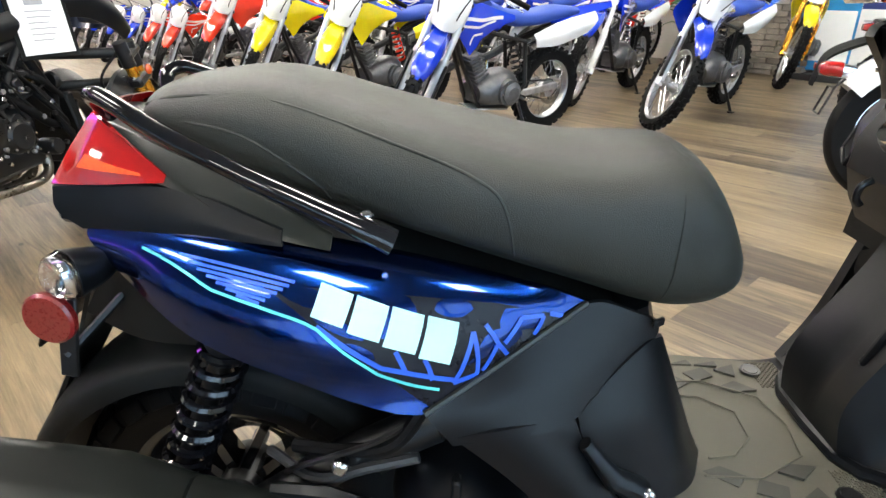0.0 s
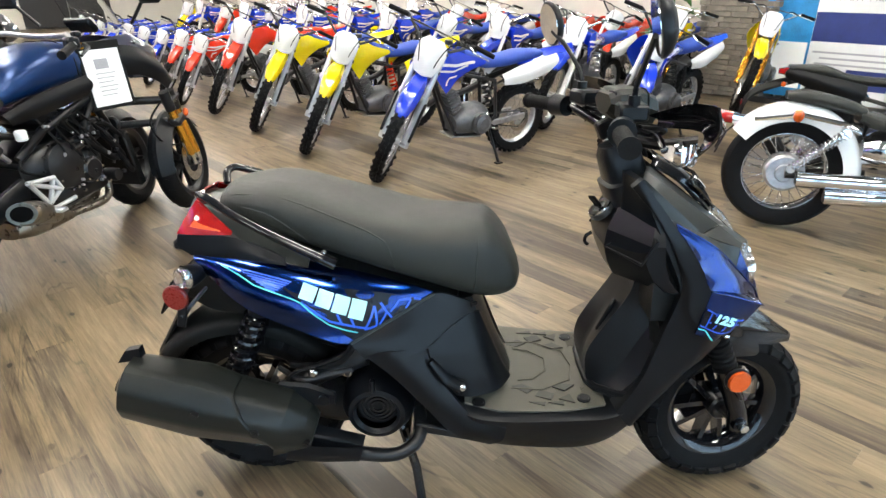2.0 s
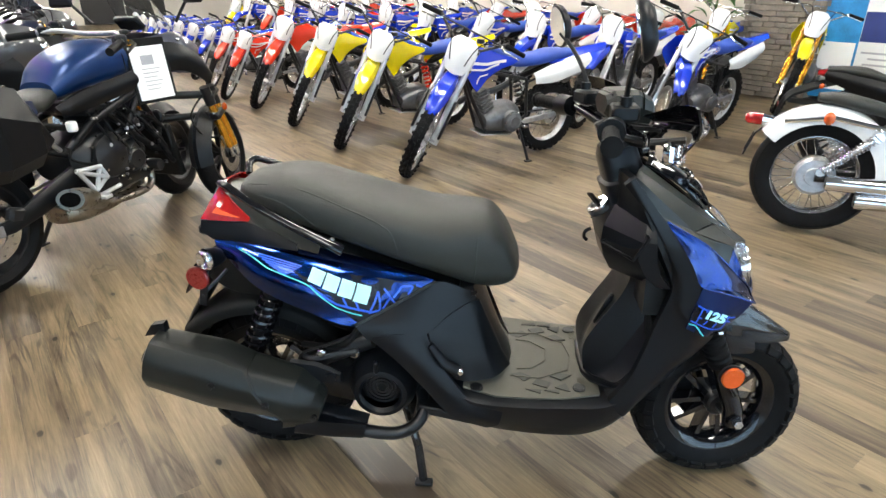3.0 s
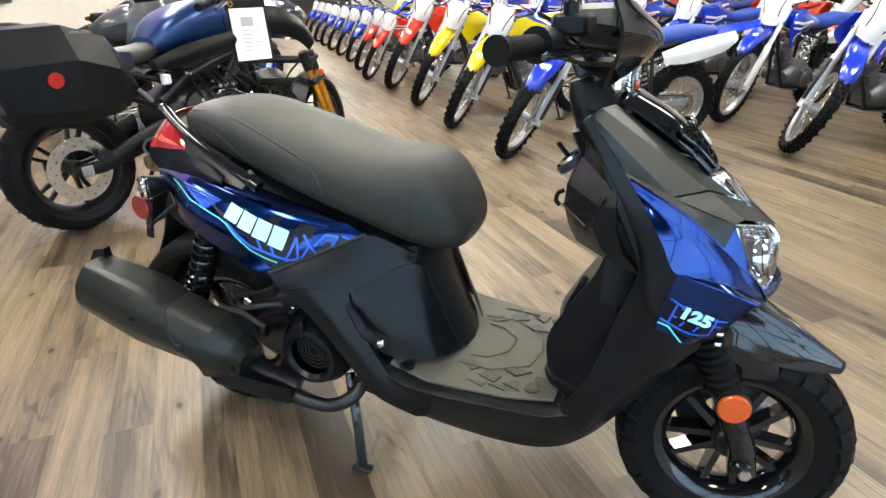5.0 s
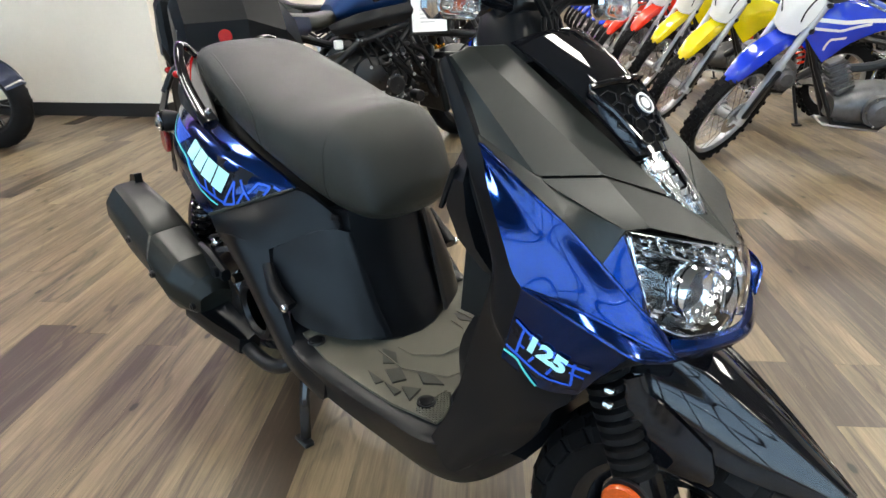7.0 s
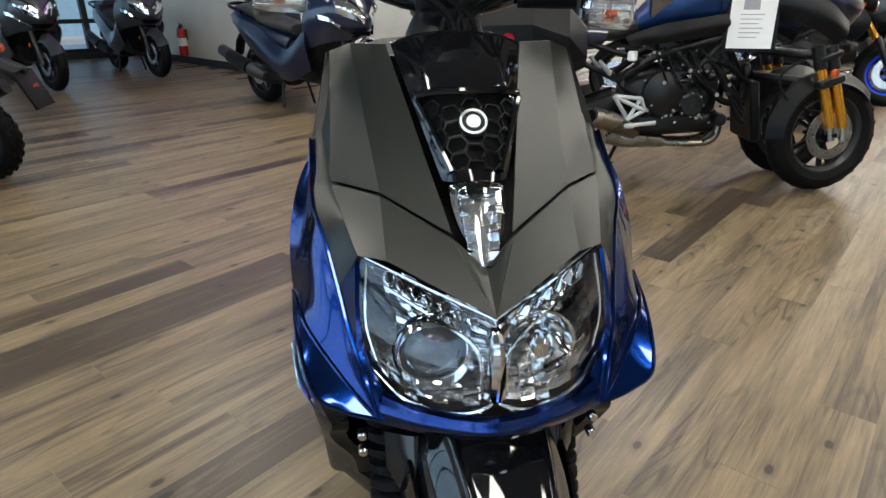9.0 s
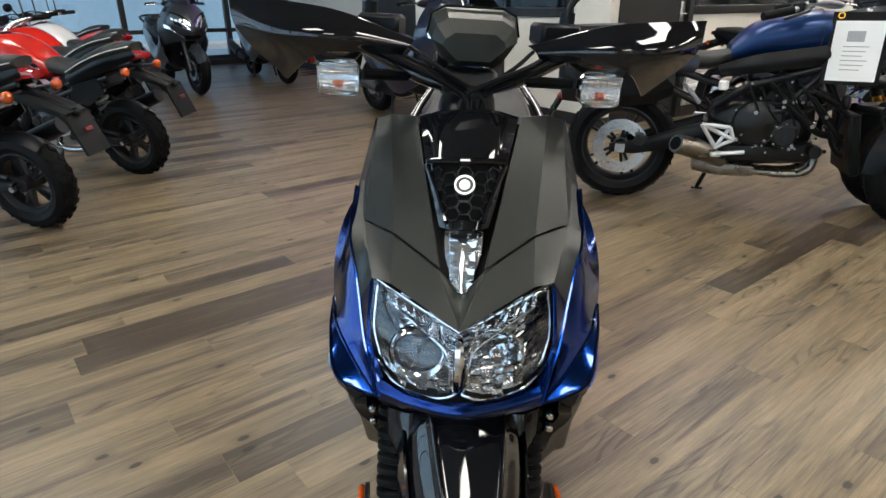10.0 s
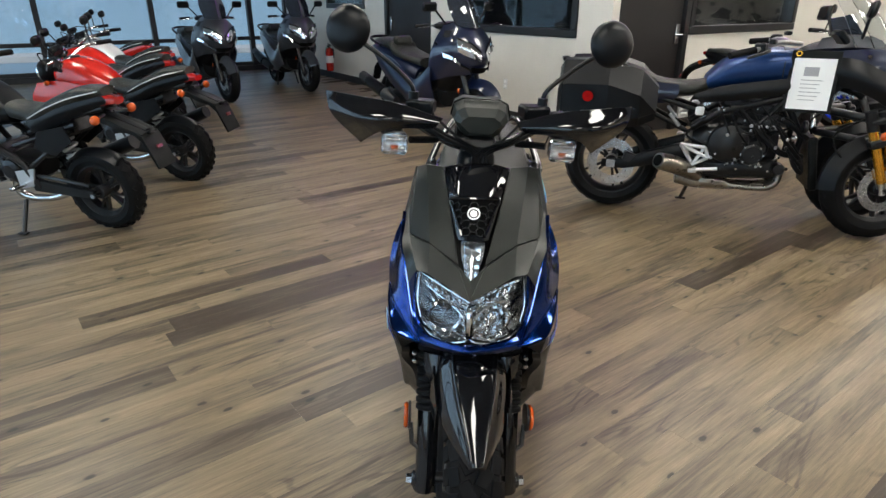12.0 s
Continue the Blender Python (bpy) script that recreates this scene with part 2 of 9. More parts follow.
# ---- materials ----
def mat(name, col, rough=0.5, metal=0.0, coat=0.0, var=0.12, scale=12.0, bump=0.0, bscale=200.0, spec=0.5, glow=0.0, clear=0.0):
    """A surface with variation of tone and gloss at two scales, and fine relief."""
    m = bpy.data.materials.new(name)
    m.use_nodes = True
    nt = m.node_tree
    b = nt.nodes["Principled BSDF"]
    b.inputs["Roughness"].default_value, b.inputs["Metallic"].default_value = rough, metal
    b.inputs["Coat Weight"].default_value, b.inputs["Coat Roughness"].default_value = coat, 0.04
    b.inputs["Specular IOR Level"].default_value = spec
    b.inputs["Base Color"].default_value = (*col, 1)
    if clear:
        b.inputs["Transmission Weight"].default_value = clear
        b.inputs["IOR"].default_value = 1.45
    if glow:
        b.inputs["Emission Color"].default_value, b.inputs["Emission Strength"].default_value = (*col, 1), glow
    if var > 0:
        co = nt.nodes.new("ShaderNodeTexCoord")
        a, f = nt.nodes.new("ShaderNodeTexNoise"), nt.nodes.new("ShaderNodeTexNoise")
        a.inputs["Scale"].default_value, a.inputs["Detail"].default_value = scale, 4
        f.inputs["Scale"].default_value, f.inputs["Detail"].default_value = scale * 14, 3
        mix = nt.nodes.new("ShaderNodeMath")
        mix.operation = "MULTIPLY_ADD"
        mix.inputs[1].default_value, mix.inputs[2].default_value = 0.4, 0.0
        add = nt.nodes.new("ShaderNodeMath")
        ramp = nt.nodes.new("ShaderNodeMapRange")
        ramp.inputs["From Min"].default_value, ramp.inputs["From Max"].default_value = 0.45, 0.95
        ramp.inputs["To Min"].default_value, ramp.inputs["To Max"].default_value = 1 - var, 1 + var
        for n in (a, f):
            nt.links.new(co.outputs["Object"], n.inputs["Vector"])
        nt.links.new(f.outputs["Fac"], mix.inputs[0])
        nt.links.new(a.outputs["Fac"], add.inputs[0])
        nt.links.new(mix.outputs[0], add.inputs[1])
        nt.links.new(add.outputs[0], ramp.inputs["Value"])
        tone = nt.nodes.new("ShaderNodeVectorMath")
        tone.operation = "SCALE"
        tone.inputs[0].default_value = col
        nt.links.new(ramp.outputs[0], tone.inputs["Scale"])
        nt.links.new(tone.outputs[0], b.inputs["Base Color"])
        gl = nt.nodes.new("ShaderNodeMath")
        gl.operation = "MULTIPLY"
        gl.inputs[1].default_value = rough
        nt.links.new(ramp.outputs[0], gl.inputs[0])
        nt.links.new(gl.outputs[0], b.inputs["Roughness"])
        if bump > 0:
            k, t = nt.nodes.new("ShaderNodeBump"), nt.nodes.new("ShaderNodeTexNoise")
            t.inputs["Scale"].default_value = bscale
            k.inputs["Strength"].default_value, k.inputs["Distance"].default_value = bump, 0.002
            nt.links.new(co.outputs["Object"], t.inputs["Vector"])
            nt.links.new(t.outputs["Fac"], k.inputs["Height"])
            nt.links.new(k.outputs[0], b.inputs["Normal"])
    return m


M_SATIN = mat("satin_black_plastic", (0.003, 0.0036, 0.0048), 0.35, bump=0.08, bscale=900, spec=0.23)
M_MATTE = mat("textured_black_plastic", (0.006, 0.0065, 0.0065), 0.5, bump=0.25, bscale=700, spec=0.15)
M_GLOSS = mat("gloss_black", (0.004, 0.004, 0.005), 0.06, coat=0.15, var=0.05)
M_BLUE = mat("metallic_blue_paint", (0.002, 0.024, 0.15), 0.18, metal=1.0, coat=0.6, var=0.1, scale=600)
M_SEAT = mat("seat_vinyl", (0.018, 0.0195, 0.0165), 0.44, spec=0.36, bump=0.5, bscale=800)
M_RUBBER = mat("tyre_rubber", (0.005, 0.005, 0.0055), 0.6, spec=0.12, bump=0.2, bscale=300)
M_METAL = mat("black_engine_metal", (0.007, 0.007, 0.008), 0.36, metal=0.2, var=0.25)
M_STEEL = mat("bright_steel", (0.6, 0.6, 0.6), 0.22, metal=1.0)
M_WARMSTEEL = mat("warm_brushed_steel", (0.27, 0.24, 0.2), 0.3, metal=1.0, var=0.2, scale=30)
M_CHROME = mat("chrome", (0.8, 0.8, 0.82), 0.06, metal=1.0, var=0.03)
M_ALLOY = mat("cast_alloy", (0.42, 0.42, 0.43), 0.38, metal=0.9, var=0.2, scale=30)
M_CYAN = mat("cyan_decal", (0.45, 0.88, 0.9), 0.35, var=0.04)
M_TEAL = mat("teal_decal", (0.1, 0.62, 0.62), 0.35, var=0.04)
M_BLUEDECAL = mat("bright_blue_decal", (0.02, 0.1, 0.62), 0.35, var=0.05)
M_BLACKDECAL = mat("black_decal", (0.005, 0.005, 0.009), 0.28, spec=0.22, var=0.05)
M_REDLENS = mat("red_lens", (0.33, 0.008, 0.008), 0.08, coat=1.0, var=0.1, scale=60)
M_REDREFL = mat("red_reflector", (0.16, 0.008, 0.008), 0.3, coat=0.6, var=0.2, scale=300)
M_AMBER = mat("amber_reflector", (0.5, 0.07, 0.006), 0.25, coat=0.6, var=0.15, scale=300)
M_CLEAR = mat("clear_lens", (0.96, 0.97, 0.98), 0.015, var=0, clear=1.0)
M_MIRROR = mat("reflector_metal", (0.9, 0.91, 0.93), 0.07, metal=1.0, var=0.05, scale=40)
M_REFLECT = mat("faceted_reflector", (0.97, 0.98, 0.99), 0.16, metal=1.0, var=0.05, scale=40)
M_SILVER = mat("silver_fork_leg", (0.6, 0.61, 0.62), 0.3, metal=0.6, var=0.08)
M_WHITE = mat("white_plastic", (0.78, 0.78, 0.77), 0.22, coat=0.8, var=0.04)
M_YELLOW = mat("yellow_plastic", (0.78, 0.62, 0.0), 0.22, coat=0.8, var=0.06)
M_RED = mat("red_plastic", (0.75, 0.035, 0.012), 0.22, coat=0.8, var=0.06)
M_RACEBLUE = mat("race_blue_plastic", (0.006, 0.035, 0.5), 0.2, coat=0.9, var=0.08)
M_BLUESEAT = mat("blue_seat_cover", (0.02, 0.06, 0.32), 0.6, var=0.1)
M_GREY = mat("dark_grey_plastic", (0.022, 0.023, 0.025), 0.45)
M_GOLD = mat("gold_fork", (0.75, 0.36, 0.04), 0.22, metal=0.85, var=0.06)
M_NAVY = mat("navy_paint", (0.004, 0.009, 0.032), 0.3, metal=0.3, coat=1.0, var=0.1, scale=300)
M_TANK = mat("satin_blue_tank", (0.006, 0.03, 0.11), 0.3, metal=0.45, var=0.1, scale=300)
M_ENGINE = mat("grey_engine_metal", (0.12, 0.12, 0.125), 0.42, metal=0.7, var=0.25, scale=30)
M_CHARCOAL = mat("charcoal_paint", (0.05, 0.053, 0.06), 0.3, metal=0.4, coat=0.8, var=0.1, scale=300)
M_WHITEPAINT = mat("white_paint", (0.75, 0.75, 0.74), 0.2, coat=1.0, var=0.03)
M_REDPAINT = mat("red_paint", (0.5, 0.014, 0.008), 0.25, coat=0.4, var=0.05)
M_PAPER = mat("paper", (0.88, 0.88, 0.87), 0.6, var=0.02)
M_INK = mat("grey_ink", (0.36, 0.36, 0.38), 0.7, var=0.1, scale=120)
M_WALL = mat("wall_paint", (0.66, 0.63, 0.57), 0.75, var=0.04, scale=2.5, bump=0.08, bscale=260)
M_BASE = mat("black_baseboard", (0.012, 0.012, 0.013), 0.4)
M_CEIL = mat("ceiling_board", (0.22, 0.215, 0.2), 0.85, var=0.06, bump=0.2, bscale=160)
M_DOOR = mat("dark_door_paint", (0.014, 0.012, 0.012), 0.4, var=0.15)
M_FRAME = mat("black_window_frame", (0.012, 0.012, 0.013), 0.35)
M_GLASS = mat("window_glass", (0.93, 0.96, 0.97), 0.0, var=0, clear=1.0)
M_DIFF = mat("lit_diffuser", (1.0, 0.965, 0.87), 0.5, var=0, glow=LAMP)
M_KNIT = mat("green_tag", (0.15, 0.5, 0.4), 0.6)


def wood():
    """Brown oak boards: some far darker, with smoky streaks, flame grain and small knots."""
    m = bpy.data.materials.new("oak_vinyl_plank")
    m.use_nodes = True
    nt = m.node_tree
    L, N = nt.links.new, nt.nodes.new
    b = nt.nodes["Principled BSDF"]
    co, ob, geo = N("ShaderNodeTexCoord"), N("ShaderNodeObjectInfo"), N("ShaderNodeNewGeometry")

    def calc(op, x, y=None, z=None, clamp=False):
        n = N("ShaderNodeMath")
        n.operation, n.use_clamp = op, clamp
        for k, q in enumerate((x, y, z)):
            if q is None:
                continue
            if isinstance(q, (int, float)):
                n.inputs[k].default_value = q
            else:
                L(q, n.inputs[k])
        return n.outputs[0]

    def ranged(x, lo, hi, to_lo, to_hi, kind="LINEAR"):
        n = N("ShaderNodeMapRange")
        n.interpolation_type = kind
        for k, q in (("From Min", lo), ("From Max", hi), ("To Min", to_lo), ("To Max", to_hi)):
            n.inputs[k].default_value = q
        L(x, n.inputs["Value"])
        return n.outputs[0]

    rnd = calc("ADD", ob.outputs["Random"], geo.outputs["Random Per Island"])
    off = N("ShaderNodeVectorMath")
    off.operation = "SCALE"
    off.inputs[0].default_value = (31.0, 17.0, 5.0)
    L(rnd, off.inputs["Scale"])
    pos = N("ShaderNodeVectorMath")
    L(co.outputs["Object"], pos.inputs[0])
    L(off.outputs[0], pos.inputs[1])

    def stretched(sx, sy):
        mp = N("ShaderNodeMapping")
        mp.inputs["Scale"].default_value = (sx, sy, 1)
        L(pos.outputs[0], mp.inputs[0])
        return mp.outputs[0]

    def noise_at(sx, sy, detail, rough=0.6, dist=0.0):
        t = N("ShaderNodeTexNoise")
        t.inputs["Scale"].default_value, t.inputs["Detail"].default_value, t.inputs["Roughness"].default_value = 1.0, detail, rough
        t.inputs["Distortion"].default_value = dist
        L(stretched(sx, sy), t.inputs["Vector"])
        return t.outputs["Fac"]

    broad, streak = noise_at(1.5, 11.0, 3, 0.5, 0.4), noise_at(1.6, 34, 5, 0.65, 0.35)
    fine, flow = noise_at(16, 300, 3, 0.7), noise_at(1.1, 6.0, 2, 0.4, 0.25)
    # one board in five is much darker
    pick = calc("FRACT", calc("MULTIPLY", rnd, 7.31))
    dark = ranged(pick, 0.76, 0.82, 0.0, 1.0)
    tone = calc("MULTIPLY_ADD", calc("FRACT", calc("MULTIPLY", rnd, 3.7)), 0.09, -0.04)
    tone = calc("MULTIPLY_ADD", dark, -0.15, tone)
    mid = noise_at(5.0, 120, 3, 0.65, 0.3)
    body = calc("MULTIPLY_ADD", broad, 0.40, calc("MULTIPLY_ADD", streak, 0.26, calc("MULTIPLY_ADD", mid, 0.36, tone)))
    # flame grain: thin dark rings that follow the flow of the board
    rings = ranged(calc("SINE", calc("MULTIPLY", flow, 95.0)), 0.35, 1.0, 0.0, 1.0, "SMOOTHSTEP")
    rings = calc("MULTIPLY", rings, ranged(noise_at(1.4, 4.0, 2), 0.5, 0.62, 0.0, 0.11))
    smoke = ranged(noise_at(1.0, 12.0, 4, 0.6, 0.5), 0.50, 0.68, 0.0, 0.10, "SMOOTHSTEP")
    body = calc("ADD", calc("SUBTRACT", calc("SUBTRACT", body, rings), smoke), 0.024)
    ramp = N("ShaderNodeValToRGB")
    e = ramp.color_ramp.elements
    e[0].position, e[0].color = 0.33, (0.044, 0.030, 0.019, 1)
    e[1].position, e[1].color = 0.66, (0.238, 0.178, 0.106, 1)
    e.new(0.45).color = (0.108, 0.079, 0.048, 1)
    e.new(0.54).color = (0.168, 0.124, 0.073, 1)
    L(body, ramp.inputs[0])
    vor = N("ShaderNodeTexVoronoi")
    vor.voronoi_dimensions = "2D"
    vor.inputs["Scale"].default_value = 1.0
    L(stretched(2.7, 5.0), vor.inputs["Vector"])
    cell = N("ShaderNodeSeparateColor")
    L(vor.outputs["Color"], cell.inputs[0])
    there = ranged(cell.outputs[0], 0.42, 0.46, 1.0, 0.0)
    wobble = calc("MULTIPLY_ADD", calc("SUBTRACT", noise_at(30, 60, 2), 0.5), 0.05, vor.outputs["Distance"])
    core = calc("MULTIPLY", ranged(wobble, 0.03, 0.06, 0.85, 0.0, "SMOOTHSTEP"), there)
    halo = calc("MULTIPLY", ranged(wobble, 0.04, 0.17, 0.24, 0.0, "SMOOTHSTEP"), there)
    keep = calc("MULTIPLY", calc("SUBTRACT", 1.0, core), calc("SUBTRACT", 1.0, halo))
    mul = calc("MULTIPLY", keep, ranged(fine, 0.25, 0.75, 0.8, 1.17))
    col = N("ShaderNodeVectorMath")
    col.operation = "SCALE"
    L(ramp.outputs[0], col.inputs[0])
    L(mul, col.inputs["Scale"])
    L(col.outputs[0], b.inputs["Base Color"])
    L(ranged(streak, 0.3, 0.7, 0.42, 0.33), b.inputs["Roughness"])
    b.inputs["Specular IOR Level"].default_value = 0.55
    bp = N("ShaderNodeBump")
    bp.inputs["Strength"].default_value, bp.inputs["Distance"].default_value = 0.3, 0.0008
    L(calc("MULTIPLY_ADD", fine, 0.5, streak), bp.inputs["Height"])
    L(bp.outputs[0], b.inputs["Normal"])
    return m


M_WOOD = wood()

# ---- the showroom ----
ROOM = pose(-3.78, 1.09, 0, 0, 0, 129)  # x along the aisle, y towards the street front
HIGH = 3.7


def setting(name, g, material, label="", category=""):
    return tagged(part(name, g.move(ROOM), material), label, category, kind="structure")


def slab(x0, x1, y0, y1, z0, z1, bev=0.0):
    return box(((x0 + x1) / 2, (y0 + y1) / 2, (z0 + z1) / 2), (x1 - x0, y1 - y0, z1 - z0), bev=bev)


def wall_with_holes(along, lo, hi, at, thick, holes):
    """A wall along x or y with openings (from, to, bottom, top)."""
    g = Geo()
    def put(a, b, z0, z1):
        if b - a > 0.001 and z1 - z0 > 0.001:
            g.join(slab(a, b, at, at + thick, z0, z1) if along == "x" else slab(at, at + thick, a, b, z0, z1))
    x = lo
    for a, b, z0, z1 in sorted(holes):
        put(x, a, 0, HIGH)
        put(a, b, 0, z0)
        put(a, b, z1, HIGH)
        x = b
    put(x, hi, 0, HIGH)
    return g


# The asphalt's base colour carries the cool tint of daylight outside.
setting("ground", slab(-40, 60, -45, 60, -0.35, -0.2), mat("street_asphalt_daylight_tint", (0.22, 0.34, 0.43), 0.5, var=0.15, scale=1.5, bump=0.3, bscale=60), "street and yard asphalt, coloured for cool bright daylight", "ground")
setting("floor", slab(-8.2, 20.2, -10.1, 8.7, -0.2, -0.006), mat("floor_underlay", (0.05, 0.04, 0.03), 0.9), "dark underlay beneath the plank floor", "floor")
W1 = [(0.5, 2.35, 1.03, 2.3), (3.2, 4.4, 0.0, 2.15), (5.15, 6.5, 1.25, 2.3)]
W2 = [(0.14, 1.14, 0.0, 2.12), (1.24, 3.2, 1.05, 2.3)]
setting("wall_office_front", wall_with_holes("y", 0, 8.6, 0, 0.13, W1), M_WALL, "cream painted plaster wall with window and doorway", "wall")
setting("wall_office_side", wall_with_holes("x", 0.13, 20, 0.0, 0.13, W2), M_WALL, "cream painted plaster wall with dark door", "wall")
setting("wall_back", slab(-8.2, 20.2, -10.1, -9.9, 0, HIGH), M_WALL, "cream painted back wall behind dirt bikes", "wall")
setting("wall_far", slab(20, 20.2, -9.9, 0.0, 0, HIGH), M_WALL, "cream painted far end wall", "wall")
setting("wall_near", slab(-8.2, -8.0, -9.9, 8.6, 3.2, HIGH).join(slab(-8.2, -8.0, -9.9, 8.6, 0, 0.25)), M_WALL, "cream painted lintel and sill wall of the glazed front", "wall")
# Dark wall colour stands in for the dimness of the office.
setting("wall_office_back", slab(0.13, 8.0, 6.9, 7.0, 0, HIGH), M_GREY, "office wall behind the panes, coloured dark for an unlit room", "wall")
setting("wall_office_inner", slab(4.6, 4.7, 0.13, 6.9, 0, HIGH), M_GREY, "inner office wall, coloured dark for an unlit room", "wall")
setting("ceiling", slab(-8.2, 20.2, -10.1, 8.7, HIGH, HIGH + 0.1), M_CEIL, "dim grey showroom ceiling", "ceiling")
base = slab(-0.014, 0.0, -0.0, 3.12, 0, 0.11).join(slab(-0.014, 0.0, 4.48, 8.6, 0, 0.11))
setting("baseboard", base, M_BASE, "black vinyl baseboard along cream wall", "baseboard")
base = slab(-0.014, 0.08, -0.014, 0.0, 0, 0.11).join(slab(1.2, 20, -0.014, 0.0, 0, 0.11))
setting("baseboard", base, M_BASE, "black vinyl baseboard along cream wall", "baseboard")


def framed_window(n, axis, a, b, z0, z1, label):
    """An inner window in an office wall: frame bars and pane."""
    ob = thing(f"window_{n}", label, "window", ROOM, kind="structure")
    w, d0, d1 = 0.06, -0.02, 0.15
    bars = [(a - w, b + w, z0 - w, z0 + 0.02), (a - w, b + w, z1 - 0.02, z1 + w), (a - w, a + 0.02, z0 + 0.02, z1 - 0.02), (b - 0.02, b + w, z0 + 0.02, z1 - 0.02)]
    for p, q, r, s in bars:
        part("window_frame", slab(p, q, d0, d1, r, s, 0.006) if axis == "x" else slab(d0, d1, p, q, r, s, 0.006), M_FRAME, ob)
    e = 0.055
    pane = part("pane", slab(a + 0.02, b - 0.02, e, e + 0.006, z0 + 0.02, z1 - 0.02) if axis == "x" else slab(e, e + 0.006, a + 0.02, b - 0.02, z0 + 0.02, z1 - 0.02), M_GLASS, ob)
    pane.visible_shadow = False
    return ob


framed_window(1, "y", *W1[0], "black-framed office window in cream wall")
framed_window(2, "y", *W1[2], "black-framed office window near street front")
framed_window(3, "x", *W2[1], "black-framed office window beside dark door")


def door(n, axis, a, b, top, label):
    ob = thing(f"door_{n}", label, "door", ROOM, kind="structure")
    def s(p, q, d0, d1, r, t, bev=0.004):
        return slab(p, q, d0, d1, r, t, bev) if axis == "x" else slab(d0, d1, p, q, r, t, bev)
    part("door_leaf", s(a + 0.04, b - 0.04, 0.03, 0.075, 0.008, top - 0.04), M_DOOR, ob)
    for p, q, r, t in ((a - 0.04, a + 0.038, 0, top + 0.05), (b - 0.038, b + 0.04, 0, top + 0.05), (a + 0.038, b - 0.038, top - 0.038, top + 0.05)):
        part("door_frame", s(p, q, -0.016, 0.14, r, t), M_FRAME, ob)
    h = part("door_handle", box((b - 0.12, 0.015, 1.0), (0.05, 0.03, 0.2), bev=0.006).join(tube([(b - 0.12, 0.01, 1.0), (b - 0.12, -0.05, 1.0), (b - 0.25, -0.055, 1.0)], 0.01)) if axis == "x" else box((0.015, b - 0.12, 1.0), (0.03, 0.05, 0.2), bev=0.006), M_STEEL, ob, "brushed steel lever handle")
    return ob


door(1, "x", *W2[0][:2], W2[0][3], "dark brown painted door with steel lever")
door(2, "y", *W1[1][:2], W1[1][3], "dark closed door in cream wall")

# street front: posts, rails and panes
front = thing("window_4", "black-framed storefront glazing to the street", "window", ROOM, kind="structure")
for x in (-8.0, -6.2, -4.4, -2.6, -0.8, -0.05):
    part("window_frame", slab(x, x + 0.09, 8.6, 8.72, 0.1, HIGH, 0.004), M_FRAME, front)
for z in (0.1, 0.58, 2.3):
    part("window_frame", slab(-8.0, 0.1, 8.615, 8.705, z, z + 0.07, 0.004), M_FRAME, front)
part("window_sill", slab(-8.0, 0.1, 8.58, 8.74, 0, 0.1, 0.004), M_BASE, front)
for x in (-7.91, -6.11, -4.31, -2.51, -0.71):
    p = part("pane", slab(x, x + 1.71 if x < -1 else x + 0.66, 8.655, 8.662, 0.17, HIGH), M_GLASS, front)
    p.visible_shadow = False

side = thing("window_5", "black-framed glazed front beside the entrance", "window", ROOM, kind="structure")
for k in range(11):
    y = -9.9 + 1.84 * k
    part("window_frame", slab(-8.14, -8.04, y, y + 0.09, 0.25, 3.2, 0.004), M_FRAME, side)
    if k < 10:
        q = part("pane", slab(-8.1, -8.093, y + 0.09, y + 1.84, 0.25, 3.2), M_GLASS, side)
        q.visible_shadow = False
part("window_frame", slab(-8.13, -8.05, -9.9, 8.6, 2.2, 2.28, 0.004), M_FRAME, side)

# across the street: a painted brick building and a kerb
# Cool daylight's cyan cast is mixed into the brick's paint colour.
M_BRICK = mat("painted_brick_daylight_tint", (0.36, 0.55, 0.68), 0.8, var=0.1, scale=8, bump=0.4, bscale=30)
setting("backdrop", slab(-30, 25, 17.0, 17.3, -0.2, 6), M_BRICK, "painted brick building across the street, tinted for cool daylight", "building")
setting("kerb", slab(-30, 25, 15.6, 17.0, -0.2, -0.05, 0.01), mat("concrete_kerb", (0.55, 0.56, 0.55), 0.85, scale=3), "pale concrete kerb along the far building", "kerb")

# ceiling lights
troffer = None
for i in range(8):
    for j in range(4):
        x, y = -5.1 + 3.0 * i, -7.1 + 3.0 * j
        if y > 0.6 and x > -1.0 or y > 5.0:
            continue
        m = ROOM @ pose(x, y, HIGH)
        if troffer is None:
            troffer = thing("ceiling_light", "recessed rectangular ceiling light with white diffuser", "ceiling light", m, "ceiling lights")
            part("frame", slab(-0.63, 0.63, -0.33, -0.3, -0.03, -0.001).join(slab(-0.63, 0.63, 0.3, 0.33, -0.03, -0.001)).join(slab(-0.63, -0.6, -0.3, 0.3, -0.03, -0.001)).join(slab(0.6, 0.63, -0.3, 0.3, -0.03, -0.001)), M_WHITE, troffer)
            part("diffuser", slab(-0.599, 0.599, -0.299, 0.299, -0.02, -0.002), M_DIFF, troffer, "lit white diffuser")
        else:
            copy_thing(troffer, m)

led = thing("led_strip", "violet glowing LED strip along the office wall top", "LED strip", ROOM, kind="structure")
part("strip", slab(-0.05, -0.02, -0.05, 8.5, 3.3, 3.34), mat("violet_led", (0.6, 0.12, 1.0), 0.5, var=0, glow=9.0), led)
part("strip", slab(0.0, 12.0, -0.05, -0.02, 3.3, 3.34), mat("violet_led", (0.6, 0.12, 1.0), 0.5, var=0, glow=9.0), led)

